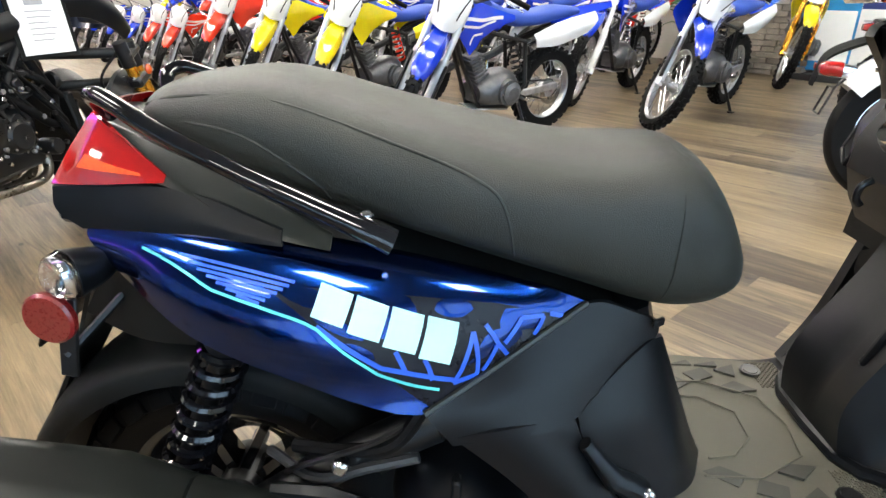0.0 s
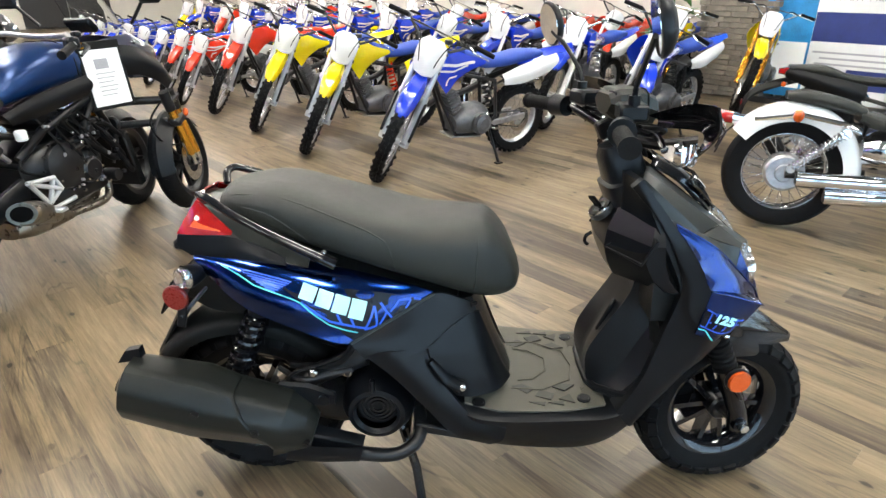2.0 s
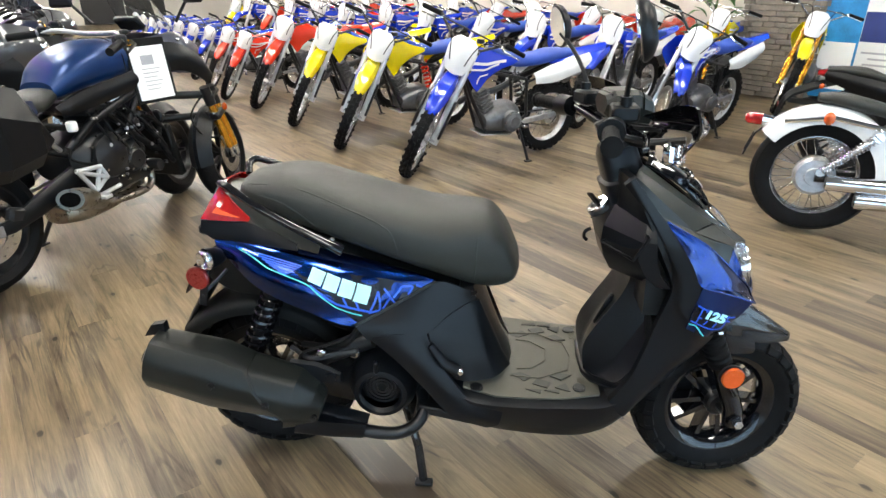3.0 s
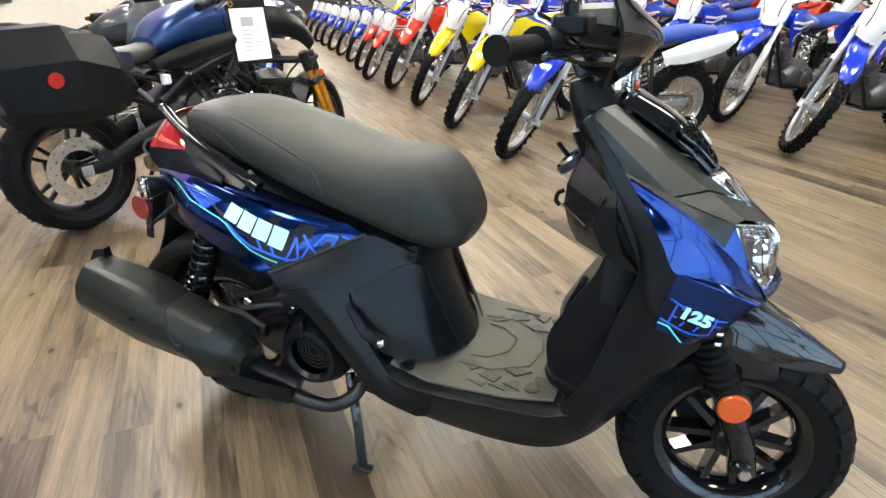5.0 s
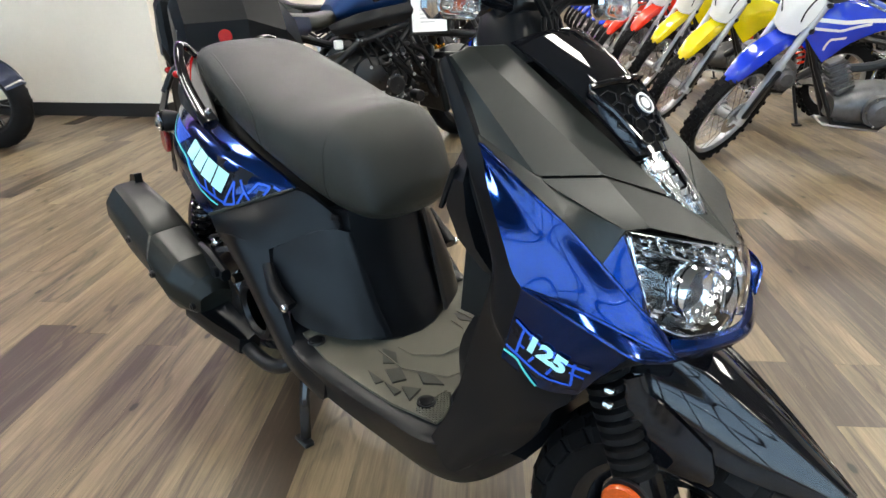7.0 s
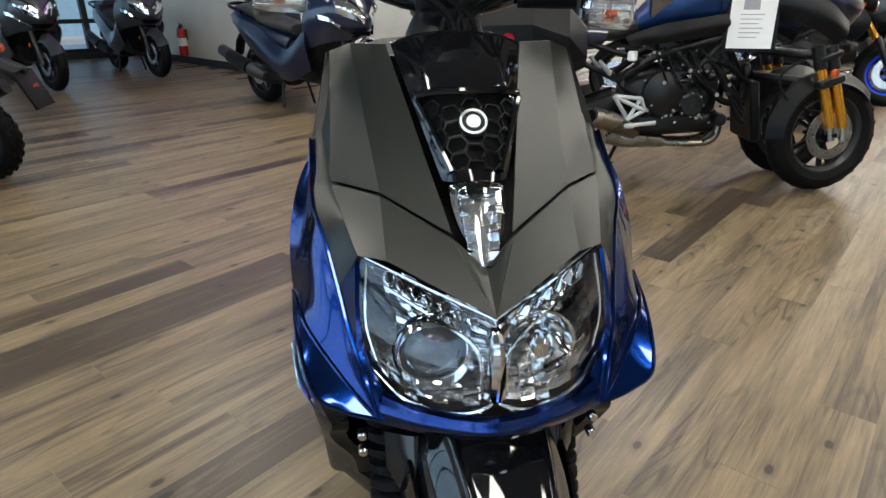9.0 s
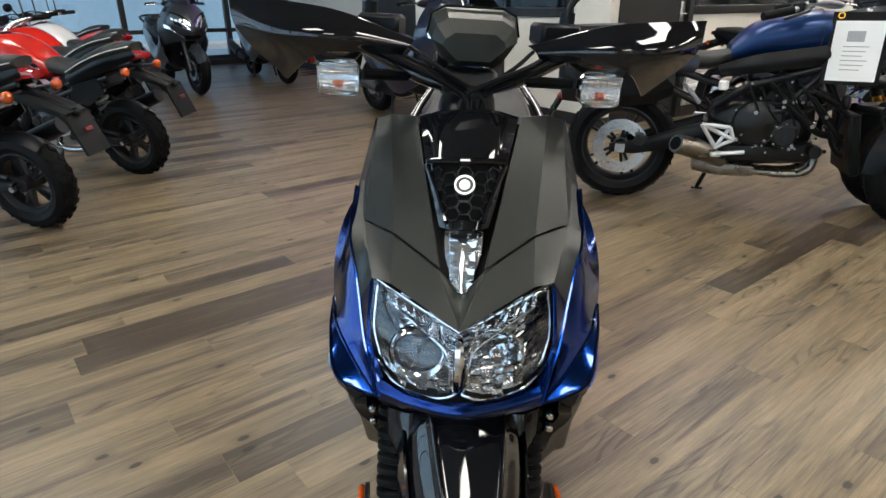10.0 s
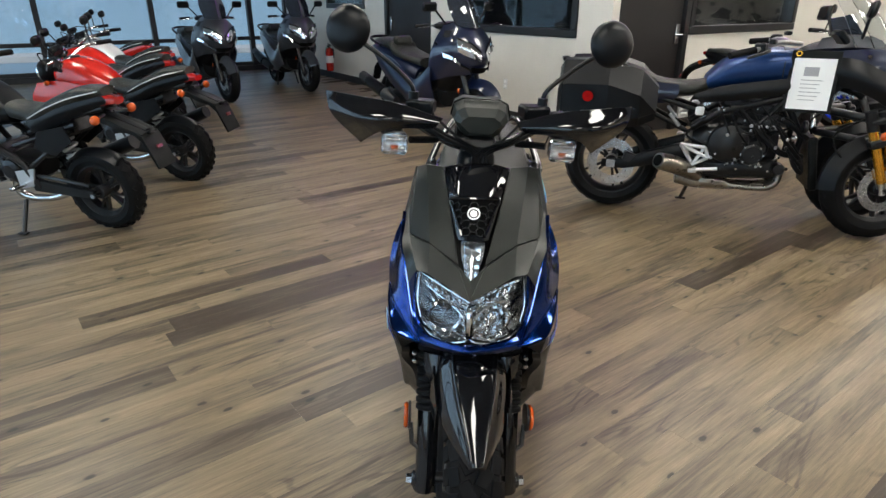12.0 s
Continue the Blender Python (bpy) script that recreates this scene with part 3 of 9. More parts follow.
# wall details
fx = thing("fire_extinguisher", "red fire extinguisher with green tag on wall", "fire extinguisher", ROOM @ pose(-0.10, 6.38, 0.14))
part("cylinder", lathe([(0.0005, 0), (0.055, 0.0), (0.066, 0.012), (0.066, 0.33), (0.05, 0.385), (0.022, 0.4), (0.0005, 0.4)], 26).move(pose(0, 0, 0, 90, 0, 0)), M_REDPAINT, fx)
part("valve", disc((0, 0, 0.42), 0.02, 0.05, 12, "z").join(box((0, -0.02, 0.455), (0.02, 0.12, 0.02), (12, 0, 0), 0.004)).join(box((0, -0.02, 0.43), (0.02, 0.1, 0.012), (0, 0, 0), 0.003)), M_METAL, fx)
part("hose", tube([(0, 0.02, 0.42), (0, 0.08, 0.4), (0, 0.085, 0.2), (0, 0.075, 0.08)], 0.01, 8, 18), M_RUBBER, fx)
part("label_band", lathe([(0.0665, 0.14), (0.0672, 0.14), (0.0672, 0.26), (0.0665, 0.26)], 26, closed=True).move(pose(0, 0, 0, 90, 0, 0)), M_PAPER, fx, "pale label band")
part("tag", box((-0.05, 0.03, 0.34), (0.003, 0.07, 0.12), (0, 12, 0), 0.001), M_KNIT, fx, "green inspection tag")
part("bracket", box((0.07, 0, 0.3), (0.03, 0.05, 0.16), bev=0.004), M_METAL, fx)
ol = thing("wall_outlet", "white double wall outlet on cream wall", "outlet", ROOM @ pose(-0.004, 1.53, 0.41))
part("cover_plate", box((0, 0, 0), (0.006, 0.072, 0.116), bev=0.002), M_WHITE, ol)
for z in (-0.025, 0.025):
    part("socket", box((-0.004, 0, z), (0.004, 0.036, 0.03), bev=0.003), M_PAPER, ol)
vt = thing("floor_vent", "white louvred vent beside dark door", "vent", ROOM @ pose(-0.0, -0.0, 0))
part("vent_frame", slab(1.19, 1.62, -0.03, -0.015, 0.12, 0.5, 0.004), M_WHITE, vt)
for k in range(7):
    part("slat", box((1.405, -0.036, 0.16 + 0.05 * k), (0.38, 0.012, 0.032), (35, 0, 0), 0.002), M_PAPER, vt)

# stone-clad column, banners and plant by the back wall
M_STONE = mat("stacked_stone", (0.2, 0.175, 0.145), 0.85, var=0.45, scale=5, bump=0.6, bscale=40)
col = thing("stone_column", "stacked brown ledge-stone column", "column", ROOM @ pose(-0.75, -9.6, 0), kind="structure")
part("core", slab(-0.42, 0.42, -0.3, 0.24, 0, HIGH), mat("mortar", (0.06, 0.055, 0.05), 0.9), col)
srng = random.Random(12)
stones = [mesh_of("stone", box((0, 0, 0), (w, 0.07, 0.058), bev=0.006), M_STONE) for w in (0.14, 0.2, 0.27, 0.33)]
for face, (ox, oy, rz, lim) in enumerate(((0, 0.27, 0, 0.46), (-0.45, 0, 90, 0.3), (0.45, 0, 90, 0.3))):
    for r in range(26):
        x = -lim
        while x < lim - 0.04:
            k = srng.randrange(4)
            w = (0.14, 0.2, 0.27, 0.33)[k]
            if x + w > lim + 0.05:
                k, w = 0, 0.14
            o = new("stone", stones[k])
            o.parent = col
            c = x + w / 2
            o.matrix_basis = pose(ox + (c if not rz else 0), oy + (c if rz else 0) , 0.035 + 0.062 * r, 0, 0, rz) @ Matrix.Translation((0, srng.uniform(-0.018, 0.018), 0))
            x += w + 0.006


def banner(x, w, h, z0, main, words, bars):
    b = thing("banner_stand", "printed upright display banner with blue panels", "banner", ROOM @ pose(x, -9.3, 0))
    part("sheet", slab(-w / 2, w / 2, -0.01, 0.0, z0, z0 + h), main, b)
    part("foot", slab(-w / 2 - 0.02, w / 2 + 0.02, -0.12, 0.1, 0, 0.07, 0.01), M_GREY, b)
    part("pole", tube([(0, -0.03, 0.06), (0, -0.03, z0 + h)], 0.012, 8), M_ALLOY, b)
    for x0, x1, za, zb, m in bars:
        part("printed_panel", slab(x0, x1, 0.001, 0.003, za, zb), m, b)
    for t, size, z in words:
        part("printed_words", lettering(t, size, pose(0.0, 0.004, z, 90, 0, 180)), M_INK, b, "grey printed words")
    return b


M_SKYPRINT = mat("blue_print", (0.02, 0.22, 0.5), 0.5, var=0.35, scale=5)
M_NAVYPRINT = mat("navy_print", (0.02, 0.035, 0.16), 0.5, var=0.2, scale=6)
banner(-2.05, 0.85, 1.9, 0.1, M_WHITE, [("GO ANYWHERE", 0.11, 1.30), ("START HERE", 0.11, 1.17)], [(-0.42, 0.42, 0.72, 1.02, M_NAVYPRINT), (-0.42, 0.0, 0.25, 0.45, M_NAVYPRINT), (-0.38, 0.38, 0.60, 0.62, M_INK), (-0.38, 0.3, 0.54, 0.56, M_INK), (-0.38, 0.34, 0.48, 0.5, M_INK)])
banner(-1.35, 0.55, 2.0, 0.1, M_SKYPRINT, [], [(-0.1, 0.1, 1.25, 1.33, M_PAPER), (-0.25, 0.25, 0.2, 0.7, M_PAPER)])
banner(-3.4, 0.9, 1.9, 0.1, M_SKYPRINT, [], [(-0.4, 0.4, 0.4, 0.9, M_NAVYPRINT)])
plant = thing("potted_plant", "leafy green plant in dark pot", "plant", ROOM @ pose(0.15, -9.35, 0))
part("pot", lathe([(0.0005, 0), (0.14, 0), (0.19, 0.4), (0.17, 0.4), (0.15, 0.36), (0.0005, 0.36)], 22).move(pose(0, 0, 0, 90, 0, 0)), M_GREY, plant)
M_LEAF = mat("plant_leaf", (0.05, 0.13, 0.03), 0.5, var=0.3, scale=9)
for k in range(46):
    a, t, up = srng.uniform(0, math.tau), srng.uniform(0.2, 1.0), srng.uniform(0.5, 1.45)
    r = 0.12 + 0.28 * t
    leaf = Skin([[(0, -0.005, 0), (0.09, -0.045, 0.03), (0.22, -0.004, 0)], [(0, 0, 0), (0.09, 0, 0.045), (0.23, 0, 0)], [(0, 0.005, 0), (0.09, 0.045, 0.03), (0.22, 0.004, 0)]]).geo(0.001, 6, 5, (0, 0, -1))
    g = leaf.move(pose(r * 0.5 * math.cos(a), r * 0.5 * math.sin(a), up, 0, srng.uniform(-50, 30), math.degrees(a)))
    part("leaf", g, M_LEAF, plant)
part("stems", tube([(0, 0, 0.34), (0.02, 0.01, 0.8), (-0.02, 0.02, 1.3)], 0.012, 6, 10), M_LEAF, plant)
dr = thing("door_3", "dark double entrance door at the far end", "door", ROOM, kind="structure")
part("door_leaf", slab(19.93, 19.99, -5.2, -3.9, 0.01, 2.1, 0.004), M_DOOR, dr)
part("door_leaf", slab(19.93, 19.99, -6.52, -5.22, 0.01, 2.1, 0.004), M_DOOR, dr)
part("door_frame", slab(19.92, 19.995, -6.62, -3.8, 2.11, 2.2, 0.004), M_FRAME, dr)

# ---- dirt bikes ----
def tyre_geo(R, w, depth, blocks, n=40, knob=None):
    """A tyre with its hub at the origin and rows of tread blocks."""
    r = R - depth
    h = min(w * 0.95, R * 0.42)
    prof = [(R - h, -w * 0.34), (R - h * 0.62, -w * 0.5), (R - h * 0.3, -w * 0.46), (r - h * 0.06, -w * 0.3), (r, 0), (r - h * 0.06, w * 0.3), (R - h * 0.3, w * 0.46), (R - h * 0.62, w * 0.5), (R - h, w * 0.34)]
    g = lathe(prof, n, closed=True)
    k = knob or (0.02, 0.016)
    for i in range(blocks):
        for j, (yy, tilt, lower) in enumerate(((0, 0, 0), (-w * 0.25, -24, h * 0.05), (w * 0.25, 24, h * 0.05), (-w * 0.42, -52, h * 0.2), (w * 0.42, 52, h * 0.2))):
            a = math.tau * (i + (0.5 if j in (1, 2) else 0)) / blocks
            b = box((0, 0, 0), (k[0], k[1] if j else k[1] * 1.3, depth * 2), bev=0).move(pose(0, 0, 0, -tilt, 0, 0))
            b.move(Matrix.Translation((0, yy, r - lower + depth * 0.1)))
            b.move(Matrix.Rotation(a, 4, "Y"))
            g.join(b)
    return g


def wire_wheel(parent, name, c, R, w, rim_r, turned=None, spokes=28, rim_mat=None, tread=30):
    """A spoked wheel with knobbly tyre, as a part of parent; turned: the steering pose."""
    m = Matrix.Translation(c) if turned is None else turned @ Matrix.Translation(c)
    wh = part(name, tyre_geo(R, w, 0.012, tread).move(m), M_RUBBER, parent)
    rp = [(rim_r, -w * 0.36), (rim_r + 0.012, -w * 0.36), (rim_r - 0.004, -w * 0.2), (rim_r - 0.004, w * 0.2), (rim_r + 0.012, w * 0.36), (rim_r, w * 0.36), (rim_r - 0.014, w * 0.2), (rim_r - 0.014, -w * 0.2)]
    part("rim", lathe(rp, 36, closed=True).move(m), rim_mat or M_ALLOY, wh)
    hub = disc((0, 0, 0), 0.035, 0.11, 16).join(disc((0, 0.045, 0), 0.05, 0.012, 16)).join(disc((0, -0.045, 0), 0.05, 0.012, 16)).join(disc((0, 0, 0), 0.012, 0.18, 8))
    part("hub", hub.move(m), M_ALLOY, wh)
    g = Geo()
    for i in range(spokes):
        a = math.tau * i / spokes
        b = a + (0.42 if i % 2 else -0.42)
        s = 0.045 if (i // 2) % 2 else -0.045
        g.join(tube([(0.048 * math.cos(b), s, 0.048 * math.sin(b)), (rim_r * math.cos(a), s * 0.25, rim_r * math.sin(a))], 0.0022, 4))
    part("spokes", g.move(m), M_STEEL, wh)
    g = lathe([(0.06, 0.058), (0.1, 0.058), (0.1, 0.062), (0.06, 0.062)], 24, closed=True)
    part("brake_disc", g.move(m), M_STEEL, wh)
    return wh


def steer_pose(pivot, rake, angle):
    """The turn of a fork round its steering axis through pivot."""
    axis = Vector((-math.sin(radians(rake)), 0, math.cos(radians(rake))))
    return Matrix.Translation(pivot) @ Matrix.Rotation(radians(angle), 4, axis) @ Matrix.Translation(-Vector(pivot))


def dirt_bike(label, body, m, seat=None, side=None, tank=None, steer=48, size=1.0, fork=None, stand=True, tail=None, rear=None, category="motorcycle", group="dirt bikes", plate=None, tag=False, frame_mat=None):
    """An off-road bike: wheel base 1.27, standing on the rear wheel's contact at the origin, facing x."""
    seat, side, tank, tail = seat or M_GREY, side or M_WHITE, tank or body, tail or body
    frame_mat = frame_mat or M_METAL
    bk = thing("dirt_bike", label, category, m @ Matrix.Scale(size, 4), group)
    L, RF, RR = 1.27, 0.335, 0.30
    S = steer_pose((0.86, 0, 0.86), 27, steer)
    wire_wheel(bk, "rear_wheel", (0, 0, RR), RR, 0.1, 0.21)
    wire_wheel(bk, "front_wheel", (L, 0, RF), RF, 0.08, 0.255, S)
    # fork, with clamps and boots
    for s in (-1, 1):
        y = 0.085 * s
        part("fork_leg", tube([(L - 0.01, y, RF - 0.03), (L - 0.12, y, 0.58), (L - 0.15, y, 0.66)], [0.03, 0.03, 0.027], 10).join(tube([(L - 0.15, y, 0.66), (L - 0.29, y, 0.97)], 0.02, 10)).move(S), fork or M_SILVER, bk)
        part("fork_guard", box((L - 0.06, y * 1.28, 0.5), (0.05, 0.02, 0.3), (0, -24, 0), 0.008).move(S), (fork if fork is not None and fork is not M_ALLOY else None) or M_METAL, bk)
    part("fork_clamp", box((L - 0.24, 0, 0.83), (0.05, 0.22, 0.035), (0, -24, 0), 0.01).join(box((L - 0.29, 0, 0.955), (0.05, 0.22, 0.03), (0, -24, 0), 0.01)).move(S), M_METAL, bk)
    # front fender
    sk = Skin([[(0.94, -0.05, 0.745), (1.10, -0.065, 0.75), (1.28, -0.07, 0.705), (1.39, -0.05, 0.63), (1.42, -0.03, 0.60)], [(0.94, -0.03, 0.775), (1.10, -0.04, 0.79), (1.28, -0.04, 0.755), (1.40, -0.03, 0.66), (1.43, -0.016, 0.61)], [(0.94, 0, 0.775), (1.10, 0, 0.785), (1.28, 0, 0.75), (1.405, 0, 0.66), (1.435, 0, 0.61)], [(0.94, 0.03, 0.775), (1.10, 0.04, 0.79), (1.28, 0.04, 0.755), (1.40, 0.03, 0.66), (1.43, 0.016, 0.61)], [(0.94, 0.05, 0.745), (1.10, 0.065, 0.75), (1.28, 0.07, 0.705), (1.39, 0.05, 0.63), (1.42, 0.03, 0.60)]])
    part("front_fender", sk.geo(0.006, 16, 9, (0, 0, -1)).move(S), body, bk)
    # number plate
    pl = Skin([[(1.03, -0.055, 1.045), (1.045, 0, 1.05), (1.03, 0.055, 1.045)], [(1.05, -0.10, 1.0), (1.08, 0, 1.005), (1.05, 0.10, 1.0)], [(1.08, -0.10, 0.90), (1.115, 0, 0.90), (1.08, 0.10, 0.90)], [(1.10, -0.07, 0.81), (1.13, 0, 0.805), (1.10, 0.07, 0.81)]])
    part("number_plate", pl.geo(0.006, 12, 12, (-1, 0, 0)).move(S), plate or M_WHITE, bk)
    # bars, pad, grips, levers, cables
    bar = [(0.90, -0.39, 1.06), (0.93, -0.24, 1.075), (0.985, -0.11, 0.985), (0.985, 0.11, 0.985), (0.93, 0.24, 1.075), (0.90, 0.39, 1.06)]
    part("handlebar", tube(bar, 0.011, 8).join(tube([(0.94, -0.22, 1.065), (0.94, 0.22, 1.065)], 0.006, 6)).move(S), M_GREY if fork is None else M_STEEL, bk)
    for s in (-1, 1):
        part("grip", tube([(0.925, 0.25 * s, 1.075), (0.9, 0.4 * s, 1.06)], 0.017, 10).move(S), M_RUBBER, bk)
        part("lever", tube([(0.96, 0.23 * s, 1.07), (1.0, 0.26 * s, 1.06), (0.97, 0.38 * s, 1.045)], [0.01, 0.006, 0.005], 6).move(S), M_STEEL, bk)
        part("cable", tube([(0.98, 0.22 * s, 1.07), (1.1, 0.12 * s, 1.08), (1.13, 0.07 * s, 0.95), (1.0, 0.04 * s, 0.72)], 0.004, 5, 14).move(S), M_RUBBER, bk)
    # tank, shrouds, seat
    part("tank", loft([rounded(0.50, 0.05, 0.76, 0.83), rounded(0.60, 0.085, 0.74, 0.87), rounded(0.72, 0.09, 0.74, 0.90), rounded(0.84, 0.05, 0.78, 0.89)], along=10), tank, bk)
    part("fuel_cap", disc((0.73, 0, 0.945), 0.03, 0.03, 12, "z"), M_GREY, bk)
    sh = Skin([[(0.42, -0.075, 0.815), (0.60, -0.10, 0.86), (0.76, -0.12, 0.905), (0.86, -0.125, 0.895)], [(0.45, -0.085, 0.785), (0.62, -0.115, 0.80), (0.80, -0.15, 0.80), (0.955, -0.16, 0.79)], [(0.58, -0.095, 0.755), (0.68, -0.115, 0.735), (0.79, -0.14, 0.715), (0.90, -0.15, 0.70)], [(0.68, -0.10, 0.71), (0.73, -0.11, 0.68), (0.78, -0.125, 0.64), (0.82, -0.13, 0.61)]])
    for flip in (0, 1):
        a, b = sh.geo(0.005, 16, 12), [sh.strip([(0.25, 0.22), (0.6, 0.3), (0.95, 0.22)], 0.02, flip=-1), sh.strip([(0.35, 0.34), (0.62, 0.45), (0.9, 0.36)], 0.014, flip=-1), sh.strip([(0.5, 0.62), (0.72, 0.6), (0.85, 0.8)], 0.012, flip=-1)]
        shroud = part("shroud", a.flipped() if flip else a, body, bk)
        for d in b:
            part("stripe", d.flipped() if flip else d, side, shroud)
    part("seat", loft([rounded(-0.16, 0.07, 0.80, 0.845), rounded(0.05, 0.085, 0.76, 0.86), rounded(0.25, 0.085, 0.74, 0.835), rounded(0.45, 0.08, 0.75, 0.85), rounded(0.62, 0.055, 0.85, 0.905)], along=16), seat, bk)
    # rear fender and side panels
    rf = Skin([[(0.10, -0.075, 0.76), (-0.2, -0.085, 0.80), (-0.50, -0.06, 0.845)], [(0.10, 0, 0.80), (-0.2, 0, 0.845), (-0.54, 0, 0.875)], [(0.10, 0.075, 0.76), (-0.2, 0.085, 0.80), (-0.50, 0.06, 0.845)]])
    part("rear_fender", rf.geo(0.006, 14, 9, (0, 0, -1)), tail, bk)
    sp = Skin([[(0.28, -0.11, 0.70), (0.08, -0.135, 0.775), (-0.26, -0.12, 0.83)], [(0.27, -0.13, 0.665), (0.06, -0.165, 0.71), (-0.28, -0.14, 0.77)], [(0.25, -0.12, 0.62), (0.08, -0.15, 0.63), (-0.2, -0.13, 0.69)]])
    part("side_panel", sp.geo(0.005, 12, 9), side, bk)
    part("side_panel", sp.geo(0.005, 12, 9).flipped(), side, bk)
    # frame and engine
    fr = Geo()
    for s in (-1, 1):
        fr.join(tube([(0.88, 0.02 * s, 0.80), (0.62, 0.08 * s, 0.72), (0.34, 0.1 * s, 0.66), (0.30, 0.1 * s, 0.38), (0.42, 0.08 * s, 0.24), (0.66, 0.07 * s, 0.26), (0.80, 0.03 * s, 0.55), (0.87, 0.02 * s, 0.72)], 0.015, 6))
        fr.join(tube([(0.36, 0.09 * s, 0.62), (-0.1, 0.07 * s, 0.74)], 0.01, 6))
    part("frame", fr, frame_mat, bk)
    eng = loft([rounded(0.36, 0.10, 0.28, 0.44), rounded(0.42, 0.125, 0.25, 0.48), rounded(0.58, 0.13, 0.25, 0.46), rounded(0.68, 0.10, 0.28, 0.40)], along=8)
    eng.join(disc((0.46, -0.13, 0.35), 0.085, 0.05, 18, r2=0.07)).join(disc((0.60, -0.125, 0.34), 0.06, 0.05, 16)).join(disc((0.47, 0.13, 0.35), 0.085, 0.05, 18)).join(disc((0.46, -0.16, 0.35), 0.04, 0.02, 12))
    en = part("engine", eng, M_ENGINE, bk, "grey cast engine cases")
    for s in (-1, 1):
        part("clutch_cover", lathe([(0.0005, -0.03), (0.045, -0.03), (0.055, -0.022), (0.072, -0.016), (0.076, 0)], 20).move(pose(0.46, 0.15 * s, 0.35, 0, 0, 0 if s < 0 else 180)), M_ENGINE, en)
        for k in range(6):
            part("bolt", disc((0.46 + 0.082 * math.cos(k), 0.158 * s, 0.35 + 0.082 * math.sin(k)), 0.007, 0.01, 6), M_STEEL, en)
    cyl = part("cylinder", box((0.67, 0, 0.5), (0.085, 0.1, 0.2), (0, 25, 0), 0.01), M_ENGINE, bk)
    for k in range(6):
        part("fin", box((0.642 + 0.012 * k, 0, 0.445 + 0.025 * k), (0.11, 0.125, 0.009), (0, 25, 0), 0.002), M_ENGINE, cyl)
    part("skid_plate", box((0.56, 0, 0.235), (0.3, 0.17, 0.012), (0, -6, 0), 0.004), M_ALLOY, bk)
    # exhaust on the right, swing arm, shock, pegs, stand
    part("exhaust_pipe", tube([(0.76, -0.03, 0.55), (0.82, -0.09, 0.48), (0.70, -0.15, 0.50), (0.45, -0.15, 0.52), (0.25, -0.14, 0.6)], 0.026, 8, 18), M_GREY, bk)
    part("muffler", tube([(0.26, -0.145, 0.6), (0.0, -0.165, 0.68), (-0.3, -0.165, 0.76)], [0.03, 0.048, 0.042], 12, 8), M_METAL, bk)
    for s in (-1, 1):
        part("swing_arm", box((0.19, 0.085 * s, 0.325), (0.44, 0.024, 0.045), (0, 4, 0), 0.006), M_ALLOY, bk)
    part("chain", tube([(0.0, 0.06, 0.375), (0.38, 0.06, 0.39), (0.4, 0.06, 0.32), (0.0, 0.06, 0.235), (-0.06, 0.06, 0.3), (0.0, 0.06, 0.375)], 0.006, 4), M_METAL, bk)
    part("shock", coil((0.28, 0, 0.42), (0.38, 0, 0.68), 0.032, 0.007, 7, 5, 10), rear or M_STEEL, bk)
    for s in (-1, 1):
        part("footpeg", box((0.38, 0.17 * s, 0.32), (0.04, 0.1, 0.02), bev=0.003), M_STEEL, bk)
    part("kick_start", tube([(0.42, -0.16, 0.36), (0.4, -0.19, 0.5), (0.36, -0.2, 0.56), (0.44, -0.21, 0.58)], 0.009, 6), M_STEEL, bk)
    if stand:
        part("side_stand", tube([(0.36, 0.11, 0.28), (0.33, 0.235, 0.033)], 0.012, 6).join(box((0.33, 0.237, 0.035), (0.06, 0.04, 0.012), bev=0.002)), M_METAL, bk)
    if tag:
        part("price_tag", box((0.7, -0.205, 0.86), (0.11, 0.004, 0.15), (4, 0, 8), 0.001), M_PAPER, bk, "white paper price tag")
    return bk


def stood(fx, fy, rx, ry, lean=7.0):
    """The pose of a bike from where its front and rear wheels stand; it leans to its left."""
    return pose(rx, ry, 0, 0, 0, math.degrees(math.atan2(fy - ry, fx - rx))) @ pose(0, 0, 0, -lean, 0, 0)


def facing(fx, fy, deg, size=1.0, lean=7.0):
    a = radians(deg)
    return stood(fx, fy, fx - 1.27 * size * math.cos(a), fy - 1.27 * size * math.sin(a), lean)


ttr = dirt_bike("blue and white dirt bike leaning on side stand", M_RACEBLUE, facing(-0.03, 2.93, 216), M_BLUESEAT, rear=M_METAL, fork=None)
yel = dirt_bike("bright yellow dirt bike with white number plate", M_YELLOW, facing(-0.75, 3.70, 226, 0.98), M_BLUESEAT, side=M_YELLOW, size=0.98, rear=M_RED, tag=True)
copy_thing(yel, facing(-1.44, 4.55, 228, 0.98))
red = dirt_bike("red and white dirt bike beside yellow ones", M_RED, facing(-2.16, 5.42, 228, 1.0), M_RED, side=M_RED, fork=None)
smallred = dirt_bike("small red dirt bike with white number plate", M_RED, facing(-2.76, 5.93, 230, 0.8), M_RED, side=M_WHITE, size=0.8)
copy_thing(smallred, facing(-3.3, 6.7, 230, 0.8))
blue = dirt_bike("race-blue motocross bike with white fork guards", M_RACEBLUE, facing(1.40, 4.55, 232, 1.0), M_BLUESEAT, steer=12, fork=M_WHITE)
copy_thing(ttr, stood(1.97, 3.88, 2.72, 4.6))
